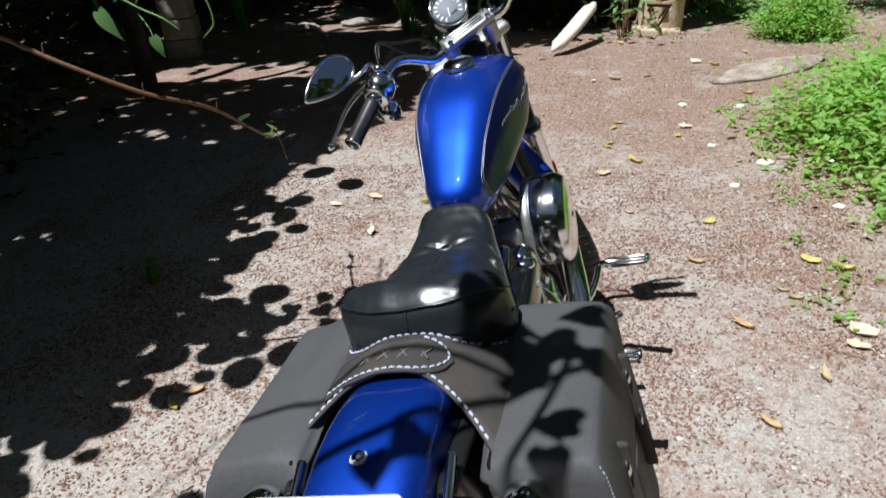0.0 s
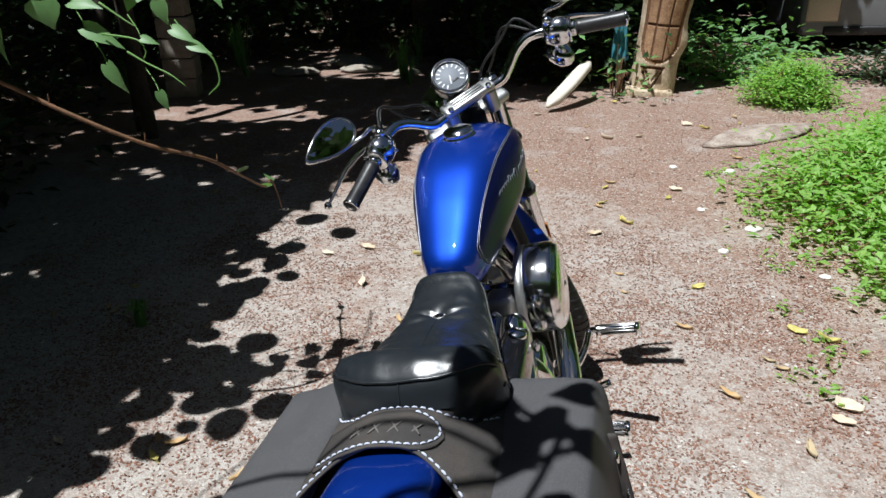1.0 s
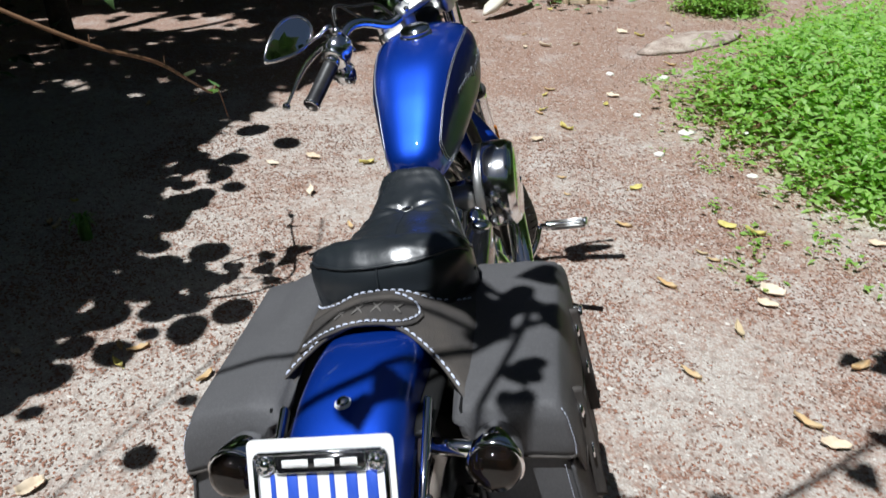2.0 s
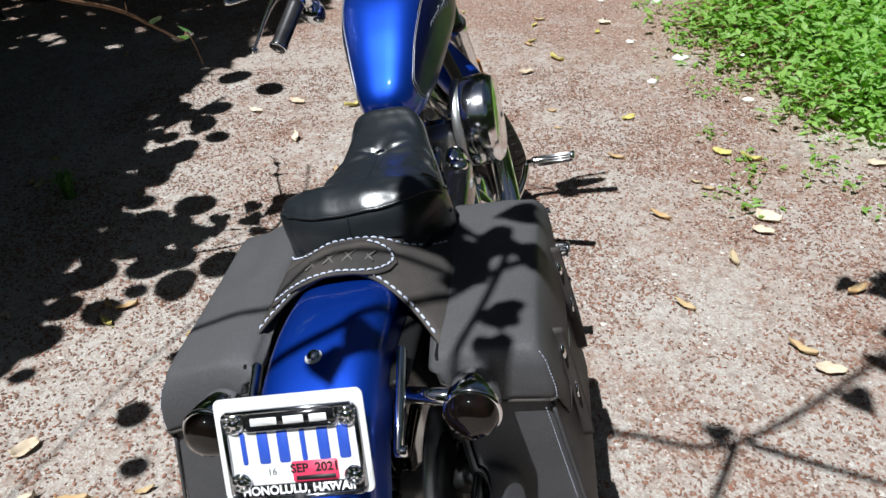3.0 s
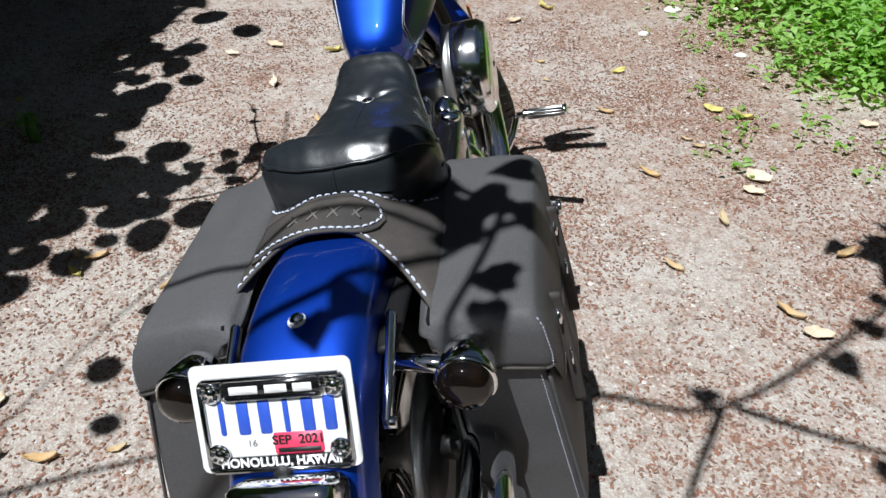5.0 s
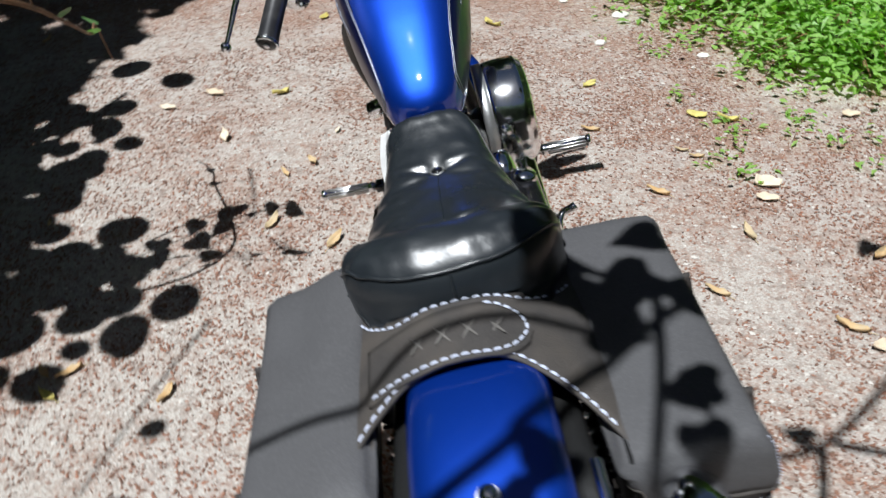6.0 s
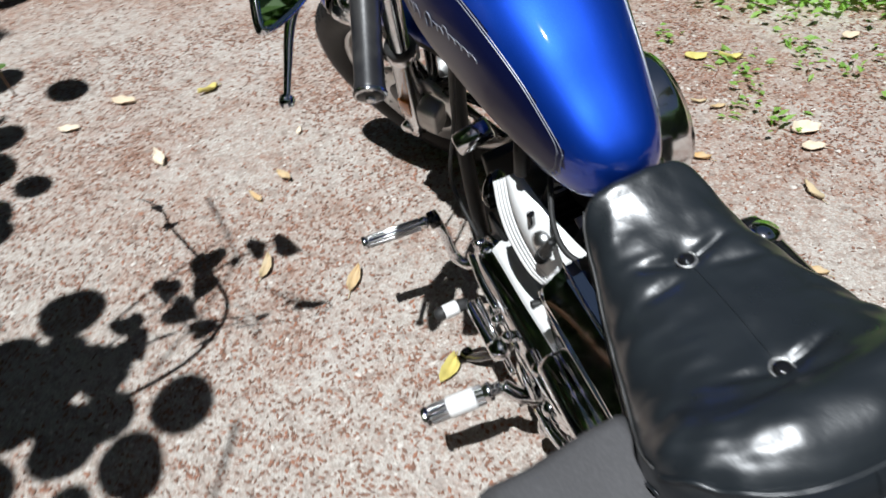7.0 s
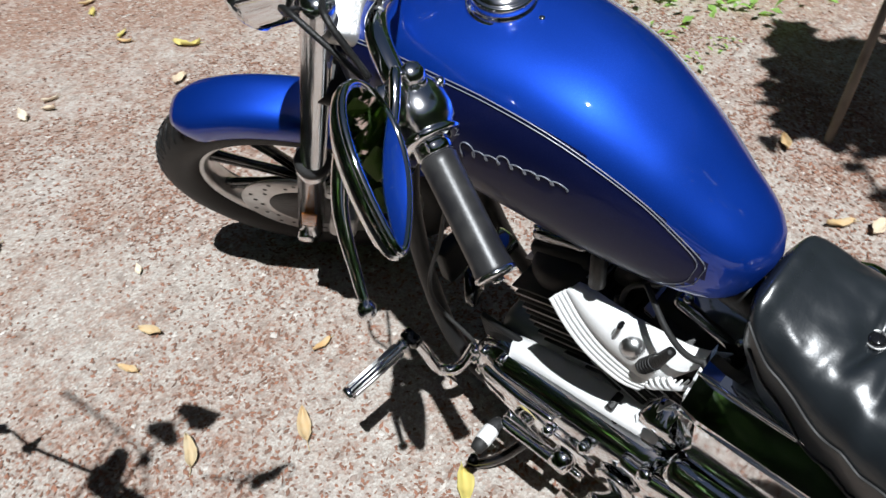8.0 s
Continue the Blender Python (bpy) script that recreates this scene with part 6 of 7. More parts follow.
for kind, x, y, turn, size in (
        ("tan", -0.60, 1.74, 15, 0.8), ("yellow", -0.27, 1.04, 150, 1.1), ("yellow", 0.31, 2.94, 70, 1.0), ("tan", 0.15, 3.17, 50, 0.9), ("pale", -0.35, 2.96, 0, 0.9), ("pale", -0.21, 3.02, 90, 0.8),
        ("tan", -0.24, 1.49, 100, 0.8), ("pale", 1.45, 1.82, 80, 1.0), ("pale", 0.78, 5.09, 85, 1.2), ("tan", 1.02, 4.2, 60, 1.2), ("tan", 1.15, 5.4, 20, 1.3), ("yellow", 0.9, 5.0, 80, 1.1)):
    drop_leaf(kind, x, y, turn, size)
rl = random.Random(11)
for k in range(46):
    x, y = rl.uniform(-2.2, 1.5), rl.uniform(-0.2, 6.0)
    if abs(x + 0.05) < 0.42 and -0.3 < y < 1.9:
        continue
    drop_leaf(rl.choice(("tan", "tan", "pale", "yellow")), x, y, rl.uniform(0, 360), rl.uniform(0.5, 1.05))


# ---- stones ----
def stone(x, y, sx, sy, sz, seed, material, label, turn=0, sink=0.3, group=""):
    bm = bmesh.new()
    bmesh.ops.create_icosphere(bm, subdivisions=3, radius=1.0)
    for v in bm.verts:
        d = 1 + 0.22 * noise.noise(v.co * 1.3 + Vector((seed, 0, 0))) + 0.14 * noise.noise(v.co * 3.5 + Vector((0, seed, 0))) + 0.07 * noise.noise(v.co * 8 + Vector((0, 0, seed)))
        v.co = Vector((v.co.x * sx * d, v.co.y * sy * d, v.co.z * sz * d))
    ob = part("stone", bm, material)
    ob.matrix_world = pose(x, y, lump(x, y) + sz * (1 - 2 * sink), 0, 0, turn)
    return tagged(ob, label, "stone", group)


stone(1.22, 4.83, 0.50, 0.17, 0.038, 2, SLAB, "flat grey-brown stone slab sunk in the litter", 42)
for k in range(8):
    x, y = rl.uniform(0.55, 1.25), rl.uniform(2.4, 4.2)
    stone(x, y, rl.uniform(0.02, 0.05), rl.uniform(0.015, 0.035), rl.uniform(0.008, 0.016), k, CHALK, "small white stone lying in the litter", rl.uniform(0, 180), group="white stones")
for k, (x, y, s) in enumerate(((-3.4, 7.2, 0.42), (-2.7, 7.5, 0.36), (-2.1, 7.3, 0.30), (-3.0, 8.0, 0.5), (-1.6, 7.7, 0.3), (-1.0, 7.4, 0.22))):
    stone(x, y, s * 0.7, s * 0.5, s * 0.14, 20 + k, STONE, "weathered grey rock edging the shaded bed", k * 40, group="rocks")


# ---- shrubs, weeds and grass ----
def shrub(cx, cy, rx, ry, h, n, leaf, seed, label, material=SHRUB, trail=0.35):
    """A low spreading shrub: arching stems from the base and leaf sprays along them."""
    rs = np.random.RandomState(seed)
    t = thing("shrub", label, "shrub", pose(cx, cy, lump(cx, cy)), "green shrubs")
    stems = bmesh.new()
    places = []
    count = max(12, n // 60)
    for k in range(count):
        a = rs.uniform(0, 2 * math.pi)
        r = rs.uniform(0.02, 1) ** 0.42
        ex, ey = rx * r * math.cos(a), ry * r * math.sin(a)
        top = h * (1 - r ** 2.2) + h * rs.uniform(0.05, 0.35)
        p0 = Vector((ex * 0.25, ey * 0.25, -0.01))
        p1 = Vector((ex * 0.6, ey * 0.6, top * 0.9))
        p2 = Vector((ex, ey, top * rs.uniform(0.6, 1.05)))
        path = smooth_path([p0, p1, p2], 6)
        tube([p0, p1, p2], [0.006, 0.004, 0.002], stems, n=5, steps=3)
        for i in range(n // count):
            f = rs.uniform(0.25, 1.0)
            q = path[int(f * (len(path) - 1))]
            spread = leaf * 2.2
            p = (q.x + rs.normal(0, spread), q.y + rs.normal(0, spread), max(0.01, q.z + rs.normal(0, spread * 0.7)))
            places.append((p, leaf * rs.uniform(0.7, 1.4), leaf * rs.uniform(0.4, 0.6), rs.normal(0.1, 0.32), rs.uniform(0, 2 * math.pi)))
    part("branching", stems, TWIG, t)
    quick_leaves("foliage", places, material, t, "dense small bright green leaves", seed)
    return t


EDGE = "bright green leafy shrub spreading over the edge of the drive"
shrub(1.84, 3.28, 0.95, 1.12, 0.30, 13500, 0.054, 31, EDGE)
shrub(1.70, 2.40, 0.48, 0.48, 0.20, 3400, 0.052, 36, EDGE)
shrub(2.20, 4.30, 0.62, 0.55, 0.24, 5200, 0.054, 32, EDGE)
shrub(2.9, 3.9, 0.9, 1.1, 0.26, 5000, 0.056, 33, EDGE)
shrub(1.66, 6.05, 0.40, 0.32, 0.28, 5200, 0.040, 34, "fine-leaved green shrub beside the path")
# this shrub's shade is in its dark leaf colour
shrub(2.75, 7.2, 0.7, 0.4, 0.20, 1500, 0.06, 35, "green shrub beside the path with shade put into its leaf colour", SHADE_LEAF)
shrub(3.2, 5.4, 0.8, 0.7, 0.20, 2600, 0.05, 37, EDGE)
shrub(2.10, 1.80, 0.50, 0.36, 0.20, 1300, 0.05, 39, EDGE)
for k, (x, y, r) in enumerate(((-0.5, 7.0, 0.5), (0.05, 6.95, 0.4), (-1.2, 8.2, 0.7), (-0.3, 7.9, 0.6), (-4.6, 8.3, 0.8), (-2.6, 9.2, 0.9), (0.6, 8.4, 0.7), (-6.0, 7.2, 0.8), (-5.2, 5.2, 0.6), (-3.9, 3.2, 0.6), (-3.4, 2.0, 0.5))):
    shrub(x, y, r, r * 0.7, 0.75, 620, 0.13, 80 + k, "dark leafy plant in the shaded bed", SHADE_LEAF)
shrub(0.20, 6.22, 0.16, 0.10, 0.42, 60, 0.10, 58, "broad-leaved plant beside the carved post", VINE)
for k, (x, y) in enumerate(((1.25, 7.2), (1.75, 7.7), (0.95, 7.3), (1.55, 6.9))):
    shrub(x, y, 0.40, 0.32, (0.34, 0.22, 0.42, 0.15)[k], 320, 0.10, 50 + k, "broad-leaved plant behind the carved post", VINE)


def weed(x, y, seed, n=7, size=0.035):
    rs = np.random.RandomState(seed)
    t = thing("weed", "small green seedling growing in the gravel", "weed", pose(x, y, lump(x, y)), "seedlings")
    places = [((rs.normal(0, size), rs.normal(0, size), rs.uniform(0.006, 0.035)), size * rs.uniform(0.8, 1.4), size * rs.uniform(0.4, 0.6), rs.uniform(-0.2, 0.5), rs.uniform(0, 6.3)) for k in range(n)]
    quick_leaves("leaves", places, SHRUB, t, seed=seed)
    part("stalk", rod((0, 0, -0.01), (0, 0, 0.025), 0.0015, n=5), TWIG, t)


for k in range(46):
    y = rl.uniform(1.4, 4.0)
    x = 1.22 - 0.10 * (y - 2) + abs(rl.gauss(0, 0.22)) * -1 + rl.uniform(-0.05, 0.25)
    weed(x, y, 100 + k, rl.randint(5, 12), rl.uniform(0.022, 0.040))
for x, y in ((0.80, 1.62), (0.87, 1.66), (0.98, 1.72), (1.02, 1.78)):
    weed(x, y, int(x * 1000), 8, 0.032)


def grass_tuft(x, y, h, n, seed, label="spiky green grass tuft in the shaded bed"):
    rs = np.random.RandomState(seed)
    t = thing("grass_tuft", label, "grass", pose(x, y, lump(x, y)), "grass tufts")
    bm = bmesh.new()
    for k in range(n):
        a, r = rs.uniform(0, 6.3), rs.uniform(0.3, 1.0) * h * 0.7
        d = Vector((math.cos(a), math.sin(a), 0))
        sd = Vector((-d.y, d.x, 0)) * 0.006
        pts = [Vector((0, 0, 0)) + d * 0.02, d * r * 0.4 + Vector((0, 0, h * rs.uniform(0.6, 0.9))), d * r + Vector((0, 0, h * rs.uniform(0.4, 0.9)))]
        path = smooth_path(pts, 4)
        prev = None
        for i, q in enumerate(path):
            w = sd * (1 - i / len(path)) * 1.3 + sd * 0.05
            cur = (bm.verts.new(q - w), bm.verts.new(q + w))
            if prev:
                bm.faces.new((prev[0], prev[1], cur[1], cur[0]))
            prev = cur
    part("tuft", bm, GRASS, t)


for k, (x, y, h) in enumerate(((-2.05, 7.0, 0.45), (-1.62, 1.55, 0.12), (-3.9, 7.0, 0.7), (-4.3, 7.6, 0.55), (-2.2, 8.3, 0.5), (-1.4, 8.2, 0.6), (-5.0, 6.4, 0.5), (-1.9, 6.7, 0.35))):
    grass_tuft(x, y, h, 34, 70 + k)


# ---- carved post, board, cloth, timber post, parked vehicle ----
def carved_post():
    """A log carved with a shield of slats and a triangle, standing on a plinth."""
    bm = bmesh.new()
    rows, kinds = [], []
    H, nz, na = 1.75, 150, 168
    for i in range(nz):
        z = 1.15 * i / (nz - 12) if i < nz - 11 else 1.15 + 0.60 * (i - nz + 12) / 11
        f = z / H
        r = 0.215 - 0.03 * math.sin(math.pi * min(1, f * 1.6)) + 0.05 * f
        row, kind = [], []
        for j in range(na):
            a = 2 * math.pi * j / na
            # the carved face looks along -y
            u = math.atan2(math.sin(a + math.pi / 2), math.cos(a + math.pi / 2)) + 0.10
            rr = r * (1 + 0.06 * noise.noise(Vector((math.cos(a) * 1.5, math.sin(a) * 1.5, z * 2))))
            # a swollen knot on the right side
            rr += 0.055 * math.exp(-((u - 1.25) / 0.35) ** 2 - ((z - 0.50) / 0.13) ** 2)
            cut, kd = 0.0, 0
            lim = 0.86 if z > 0.50 else 0.86 * math.sqrt(max(0.0, 1 - ((0.50 - z) / 0.19) ** 2))
            if z > 0.305 and abs(u) < lim + 0.05:
                if abs(abs(u) - lim) < 0.05 or (z < 0.34 and abs(u) < 0.25):
                    cut, kd = 0.022, 2
                elif abs(u) < lim:
                    cut, kd = 0.010, 1
                    if min(abs(u - 0.29), abs(u + 0.29)) < 0.030 or min(abs(z - q) for q in (0.645, 0.98, 1.30)) < 0.009:
                        cut, kd = 0.024, 2
            if 0.06 < z < 0.30:
                lim = 0.50 * (z - 0.06) / 0.21
                if (abs(abs(u + 0.12) - lim) < 0.035 and z < 0.27) or (abs(z - 0.272) < 0.010 and abs(u + 0.12) < 0.54) or (abs(abs(u + 0.12) - lim + 0.16) < 0.03 and 0.15 < z < 0.245):
                    cut, kd = 0.018, 2
            rr -= cut
            row.append(bm.verts.new((rr * math.cos(a) + 0.10 * f * f, rr * math.sin(a), z)))
            kind.append(kd)
        rows.append(row)
        kinds.append(kind)
    bm.faces.new(list(reversed(rows[0])))
    bm.faces.new(rows[-1])
    for i in range(nz - 1):
        for j in range(na):
            fc = bm.faces.new((rows[i][j], rows[i][(j + 1) % na], rows[i + 1][(j + 1) % na], rows[i + 1][j]))
            fc.material_index = max(kinds[i][j], kinds[i + 1][(j + 1) % na])
    rbox((0.42, 0.36, 0.10), pose(-0.04, -0.08, 0.03), 0.02, bm)
    ob = part("carved_post", bm, CARVED, more=(PANEL, GROOVE))
    ob.matrix_world = pose(0.53, 6.50, -0.02, 2, 4, 2)
    tagged(ob, "pale weathered log carved with a slatted shield and a triangle", "carved post")


carved_post()


def white_board():
    bm = bmesh.new()
    rows = []
    for i in range(25):
        f = i / 24
        w = 0.062 * min(1.0, (0.25 + 6.0 * f), (0.55 + 5.0 * (1 - f))) * (0.92 + 0.16 * math.sin(math.pi * f))
        h = 0.036 * min(1.0, (0.35 + 6.0 * f), (0.6 + 5.0 * (1 - f)))
        rows.append([bm.verts.new((w * math.copysign(abs(math.cos(a)) ** 0.6, math.cos(a)) + 0.02 * math.sin(f * 4), f * 0.72, h * math.copysign(abs(math.sin(a)) ** 0.7, math.sin(a)) + 0.015 * math.sin(f * 3))) for a in (2 * math.pi * k / 24 for k in range(24))])
    skin(bm, rows)
    bmesh.ops.recalc_face_normals(bm, faces=bm.faces)
    ob = part("white_board", bm, CREAM)
    ob.matrix_world = pose(-0.36, 5.46, 0.055, 22, 0, -29)
    tagged(ob, "long rounded cream-white board leaning among the plants", "board")


white_board()


def cloth():
    grid = []
    for i in range(15):
        f = i / 14
        grid.append([Vector((0.11 * (k / 10 - 0.5) * (1 + 0.5 * f), 0.025 * math.sin(k * 1.9 + f * 3) * (0.3 + f), -0.34 * f + 0.015 * math.sin(k * 1.3))) for k in range(11)])
    t = part("cloth", sheet(grid, 0.004), TEAL)
    t.matrix_world = pose(0.22, 6.5, 0.62, 0, 0, 12)
    tagged(t, "crumpled teal cloth hanging on a stake beside the carved post", "cloth")
    s = part("stake", rod((0, 0, -0.05), (0.02, 0, 0.72), 0.018, n=9, r2=0.014), OLDWOOD)
    s.matrix_world = pose(0.21, 6.54, 0)
    tagged(s, "thin wooden stake in the ground", "stake")


cloth()


def marker_stake():
    s = part("stake", rod((0, 0, -0.05), (0.25, 0.04, 0.44), 0.014, n=8, r2=0.011), OLDWOOD)
    s.matrix_world = pose(1.158, 0.972, 0)
    tagged(s, "weathered grey wooden stake leaning at the edge of the drive", "stake")


marker_stake()


def timber_post(x, y, h, w, label):
    t = thing("garden_post", label, "post", pose(x, y, lump(x, y) - 0.02, 0, 0, 18))
    k = 0
    z = 0.0
    while z < h:
        part("block", rbox((w * (1.0 + 0.04 * (k % 2)), w, 0.19), pose(0.01 * (k % 2), 0, z + 0.1), 0.012), STONE, t)
        z += 0.198
        k += 1


timber_post(-4.08, 6.0, 1.5, 0.30, "square garden pillar of stacked stone blocks")


def vehicle():
    t = thing("parked_vehicle", "dusty grey parked vehicle seen low beyond the shrubs", "vehicle", pose(3.70, 9.45, 0, 0, 0, 3))
    part("body", rbox((3.1, 1.7, 1.30), pose(0, 0, 0.90), 0.06, seg=3), GREY_PAINT, t)
    part("sill", rbox((2.6, 0.06, 0.10), pose(0, -0.85, 0.30), 0.02), BLACK_METAL, t, "dark lower sill")
    part("door_panel", rbox((0.34, 0.02, 0.30), pose(-1.33, -0.855, 0.55), 0.02), PALE, t, "pale panel")
    for x in (0.35, 1.1):
        tyre = part("wheel", torus(0.27, 0.09, pose(x, -0.72, 0.36, 0, 0, 90), 36, 12), RUBBER, t)
        part("hub", rod((x, -0.66, 0.36), (x, -0.80, 0.36), 0.17, n=24), CAST, tyre)


vehicle()


# ---- the overhanging vine ----
def vine():
    t = thing("vine", "long reddish vine stem with heart-shaped green leaves hanging beside the drive", "vine")
    stem = VINE_STEM
    part("stem", tube(stem, [0.0065, 0.006, 0.006, 0.0056, 0.0052, 0.0046, 0.004, 0.0028, 0.0024, 0.002], n=8), TWIG, t, "bare reddish-brown stem with thorns")
    path = smooth_path(stem, 8)
    for k in (14, 24, 34):
        q = path[k]
        part("thorn", rod(q, q + Vector((0.003, 0.0, 0.028)), 0.0028, n=6, r2=0.0008), TWIG, t)
    for k, (dx, dz) in ((41, (0.0, 0.02)), (49, (0.01, 0.0)), (56, (0.0, 0.0))):
        if k < len(path):
            q = path[k]
            bm = leaf_blade(bmesh.new(), Matrix.Translation(q + Vector((dx, 0, dz))) @ pose(0, 0, 0, 35, 25, 40 * k), 0.045, 0.045, heart=True)
            part("leaf", bm, VINE, t)
    # leafy sprays behind it
    rs = np.random.RandomState(8)
    for s0, d, n in VINE_SPRAYS:
        s0, d = Vector(s0), Vector(d)
        pts = [s0, s0 + d * 0.45 + Vector((0, 0, 0.03)), s0 + d + Vector((0, 0, -0.06))]
        part("spray_stem", tube(pts, [0.005, 0.0035, 0.0018], n=6), GRASS, t)
        path = smooth_path(pts, 8)
        for i in range(n):
            q = path[int((i + 0.5) / n * (len(path) - 1))]
            m = Matrix.Translation(q) @ pose(0, 0, 0, rs.uniform(-50, -5), rs.uniform(-30, 30), rs.uniform(120, 300))
            sz = rs.uniform(0.075, 0.12)
            part("leaf", leaf_blade(bmesh.new(), m @ pose(0, 0.02, 0), sz, sz * 0.95, heart=True), VINE, t, "heart-shaped green leaf")
    for x, z, dx, dz, wide in VINE_LEAVES:
        a = Vector((x, 0.93, z))
        run = Vector((dx, rs.uniform(-0.2, 0.1) * abs(dx), dz))
        face = Vector((rs.uniform(-0.3, 0.3), -0.75, 0.65))
        along = run.normalized()
        across = along.cross(face).normalized()
        up = across.cross(along)
        m = Matrix(((across.x, along.x, up.x, a.x), (across.y, along.y, up.y, a.y), (across.z, along.z, up.z, a.z), (0, 0, 0, 1)))
        part("leaf", leaf_blade(bmesh.new(), m, run.length, wide, heart=True, curl=0.2, cup=0.25), VINE, t, "heart-shaped green leaf")
        part("leaf_stalk", tube([a, a + Vector((-0.02, 0.02, 0.02)), a + Vector((-0.06, 0.05, 0.05))], [0.0012, 0.0015, 0.002], n=5), GRASS, t)
    for pts in ([(-0.991, 0.93, 1.161), (-0.943, 0.93, 1.134), (-0.887, 0.93, 1.108), (-0.85, 0.93, 1.081)], [(-0.779, 0.93, 1.161), (-0.761, 0.93, 1.138), (-0.757, 0.93, 1.091), (-0.79, 0.93, 1.06)],
                [(-1.041, 0.93, 1.275), (-0.988, 0.93, 1.239), (-0.955, 0.93, 1.219)], [(-1.051, 0.93, 1.203), (-0.962, 0.93, 1.19), (-0.94, 0.93, 1.164), (-0.949, 0.93, 1.144)]):
        part("tendril", tube(pts, [0.003] + [0.0022] * (len(pts) - 2) + [0.0012], n=6), GRASS, t, "thin yellow-green tendril")


# each leaf: x and z of its stalk end, its run to the tip, its width
VINE_LEAVES = [(-1.196, 1.280, 0.009, -0.069, 0.088), (-1.338, 1.218, -0.023, -0.097, 0.085), (-1.118, 1.279, 0.080, -0.009, 0.045), (-1.095, 1.217, 0.091, -0.043, 0.045), (-0.883, 1.276, 0.012, -0.056, 0.042),
               (-0.859, 1.213, 0.064, -0.027, 0.032), (-0.820, 1.179, 0.057, -0.018, 0.028), (-1.054, 1.130, 0.038, -0.073, 0.040), (-0.924, 1.065, 0.018, -0.051, 0.026), (-0.946, 1.192, 0.043, -0.011, 0.022)]
VINE_STEM = [(-1.60, 0.75, 1.26), (-1.30, 0.83, 1.11), (-1.16, 0.88, 1.02), (-1.02, 0.97, 0.92), (-0.93, 1.10, 0.845), (-0.935, 1.28, 0.742), (-0.99, 1.53, 0.62), (-1.01, 1.62, 0.615), (-1.04, 1.72, 0.52), (-1.04, 1.74, 0.46)]
VINE_SPRAYS = [((-1.55, 0.75, 1.45), (0.42, 0.30, -0.10), 4), ((-1.35, 0.95, 1.46), (0.36, 0.28, -0.12), 3), ((-1.10, 1.05, 1.40), (0.24, 0.10, -0.08), 3)]
vine()


# ---- trees ----
def tree(x, y, h, r, seed, limbs, label, bend=0.3):
    """A trunk and limbs; crowns are added by the caller."""
    rs = np.random.RandomState(seed)
    t = thing("tree", label, "tree", pose(x, y, lump(x, y)), "shade trees")
    b = [Vector((rs.normal(0, bend) * f, rs.normal(0, bend) * f, h * f)) for f in (0, 0.3, 0.6, 1.0)]
    b[0] = Vector((0, 0, -0.15))
    part("trunk", tube(b, [r * 1.25, r, r * 0.85, r * 0.5], n=14), BARK, t, "dark rough bark")
    for q in limbs:
        q = [Vector(v) - Vector((x, y, 0)) for v in q]
        s = min(b[1:], key=lambda p: (p - q[0]).length)
        part("limb", tube([s, *q], [r * 0.32] + [r * 0.16 - (r * 0.12) * i / len(q) for i in range(len(q))], n=8), BARK, t)
    return t


def shade_edge(y):
    return curve_at(y, [-1, 0, 1, 1.6, 2.2, 3, 3.8, 4.6, 5.2, 5.7, 6.1, 6.7, 7.2, 8, 10, 12], [-1.6, -1.48, -1.28, -1.36, -1.60, -1.45, -1.15, -1.15, -1.0, -0.55, -0.25, 0.1, 0.6, 1.8, 5.0, 7.0])


def crown(owner, n, low, high, size, seed, region, keep, label, gap=0.0, sway=0.4, shape="heart", first=()):
    """Leaves whose shade falls where keep() says; heights in metres."""
    rs = np.random.RandomState(seed)
    ox, oy = owner.matrix_world.translation.x, owner.matrix_world.translation.y
    places, taken = [], []
    x0, x1, y0, y1 = region
    tries = 0
    while len(places) < n and tries < n * 30:
        tries += 1
        gx, gy = rs.uniform(x0, x1), rs.uniform(y0, y1)
        if len(places) < len(first):
            gx, gy, own = first[len(places)]
        elif rs.rand() > keep(gx, gy):
            continue
        if gap and len(places) >= len(first) and any((gx - a) ** 2 + (gy - b) ** 2 < gap * gap for a, b in taken):
            continue
        given = len(places) < len(first)
        taken.append((gx, gy))
        hh = rs.uniform(low, high)
        px, py = gx + hh * TO_SUN.x / TO_SUN.z, gy + hh * TO_SUN.y / TO_SUN.z
        ln, wd = (own, own * rs.uniform(0.85, 1.05)) if given else (size * rs.uniform(0.75, 1.25), size * rs.uniform(0.8, 1.1))
        places.append(((px - ox, py - oy, hh), ln, wd, rs.normal(-0.1, sway), rs.uniform(0, 6.3)))
    quick_leaves("crown", places, SHADE_LEAF, owner, label, seed, heart=shape, sway=sway)


def deep(gx, gy):
    e = shade_edge(gy) - 0.10
    if ((gx + 3.2) / 1.0) ** 2 + ((gy - 5.25) / 0.40) ** 2 < 1:
        return 0.05
    if ((gx + 2.6) / 0.7) ** 2 + ((gy - 7.3) / 0.35) ** 2 < 1:
        return 0.12
    if gx > e + 0.08 * noise.noise(Vector((gx * 3, gy * 3, 1))):
        return 0.0
    if gy < 0.75 and gx > -2.3:
        return 0.0
    # chinks in the crown, where flecks of sun come through
    if gy > 1.2 and noise.noise(Vector((gx * 3.4, gy * 3.4, 12.0))) > 0.44:
        return 0.0
    return 1.0


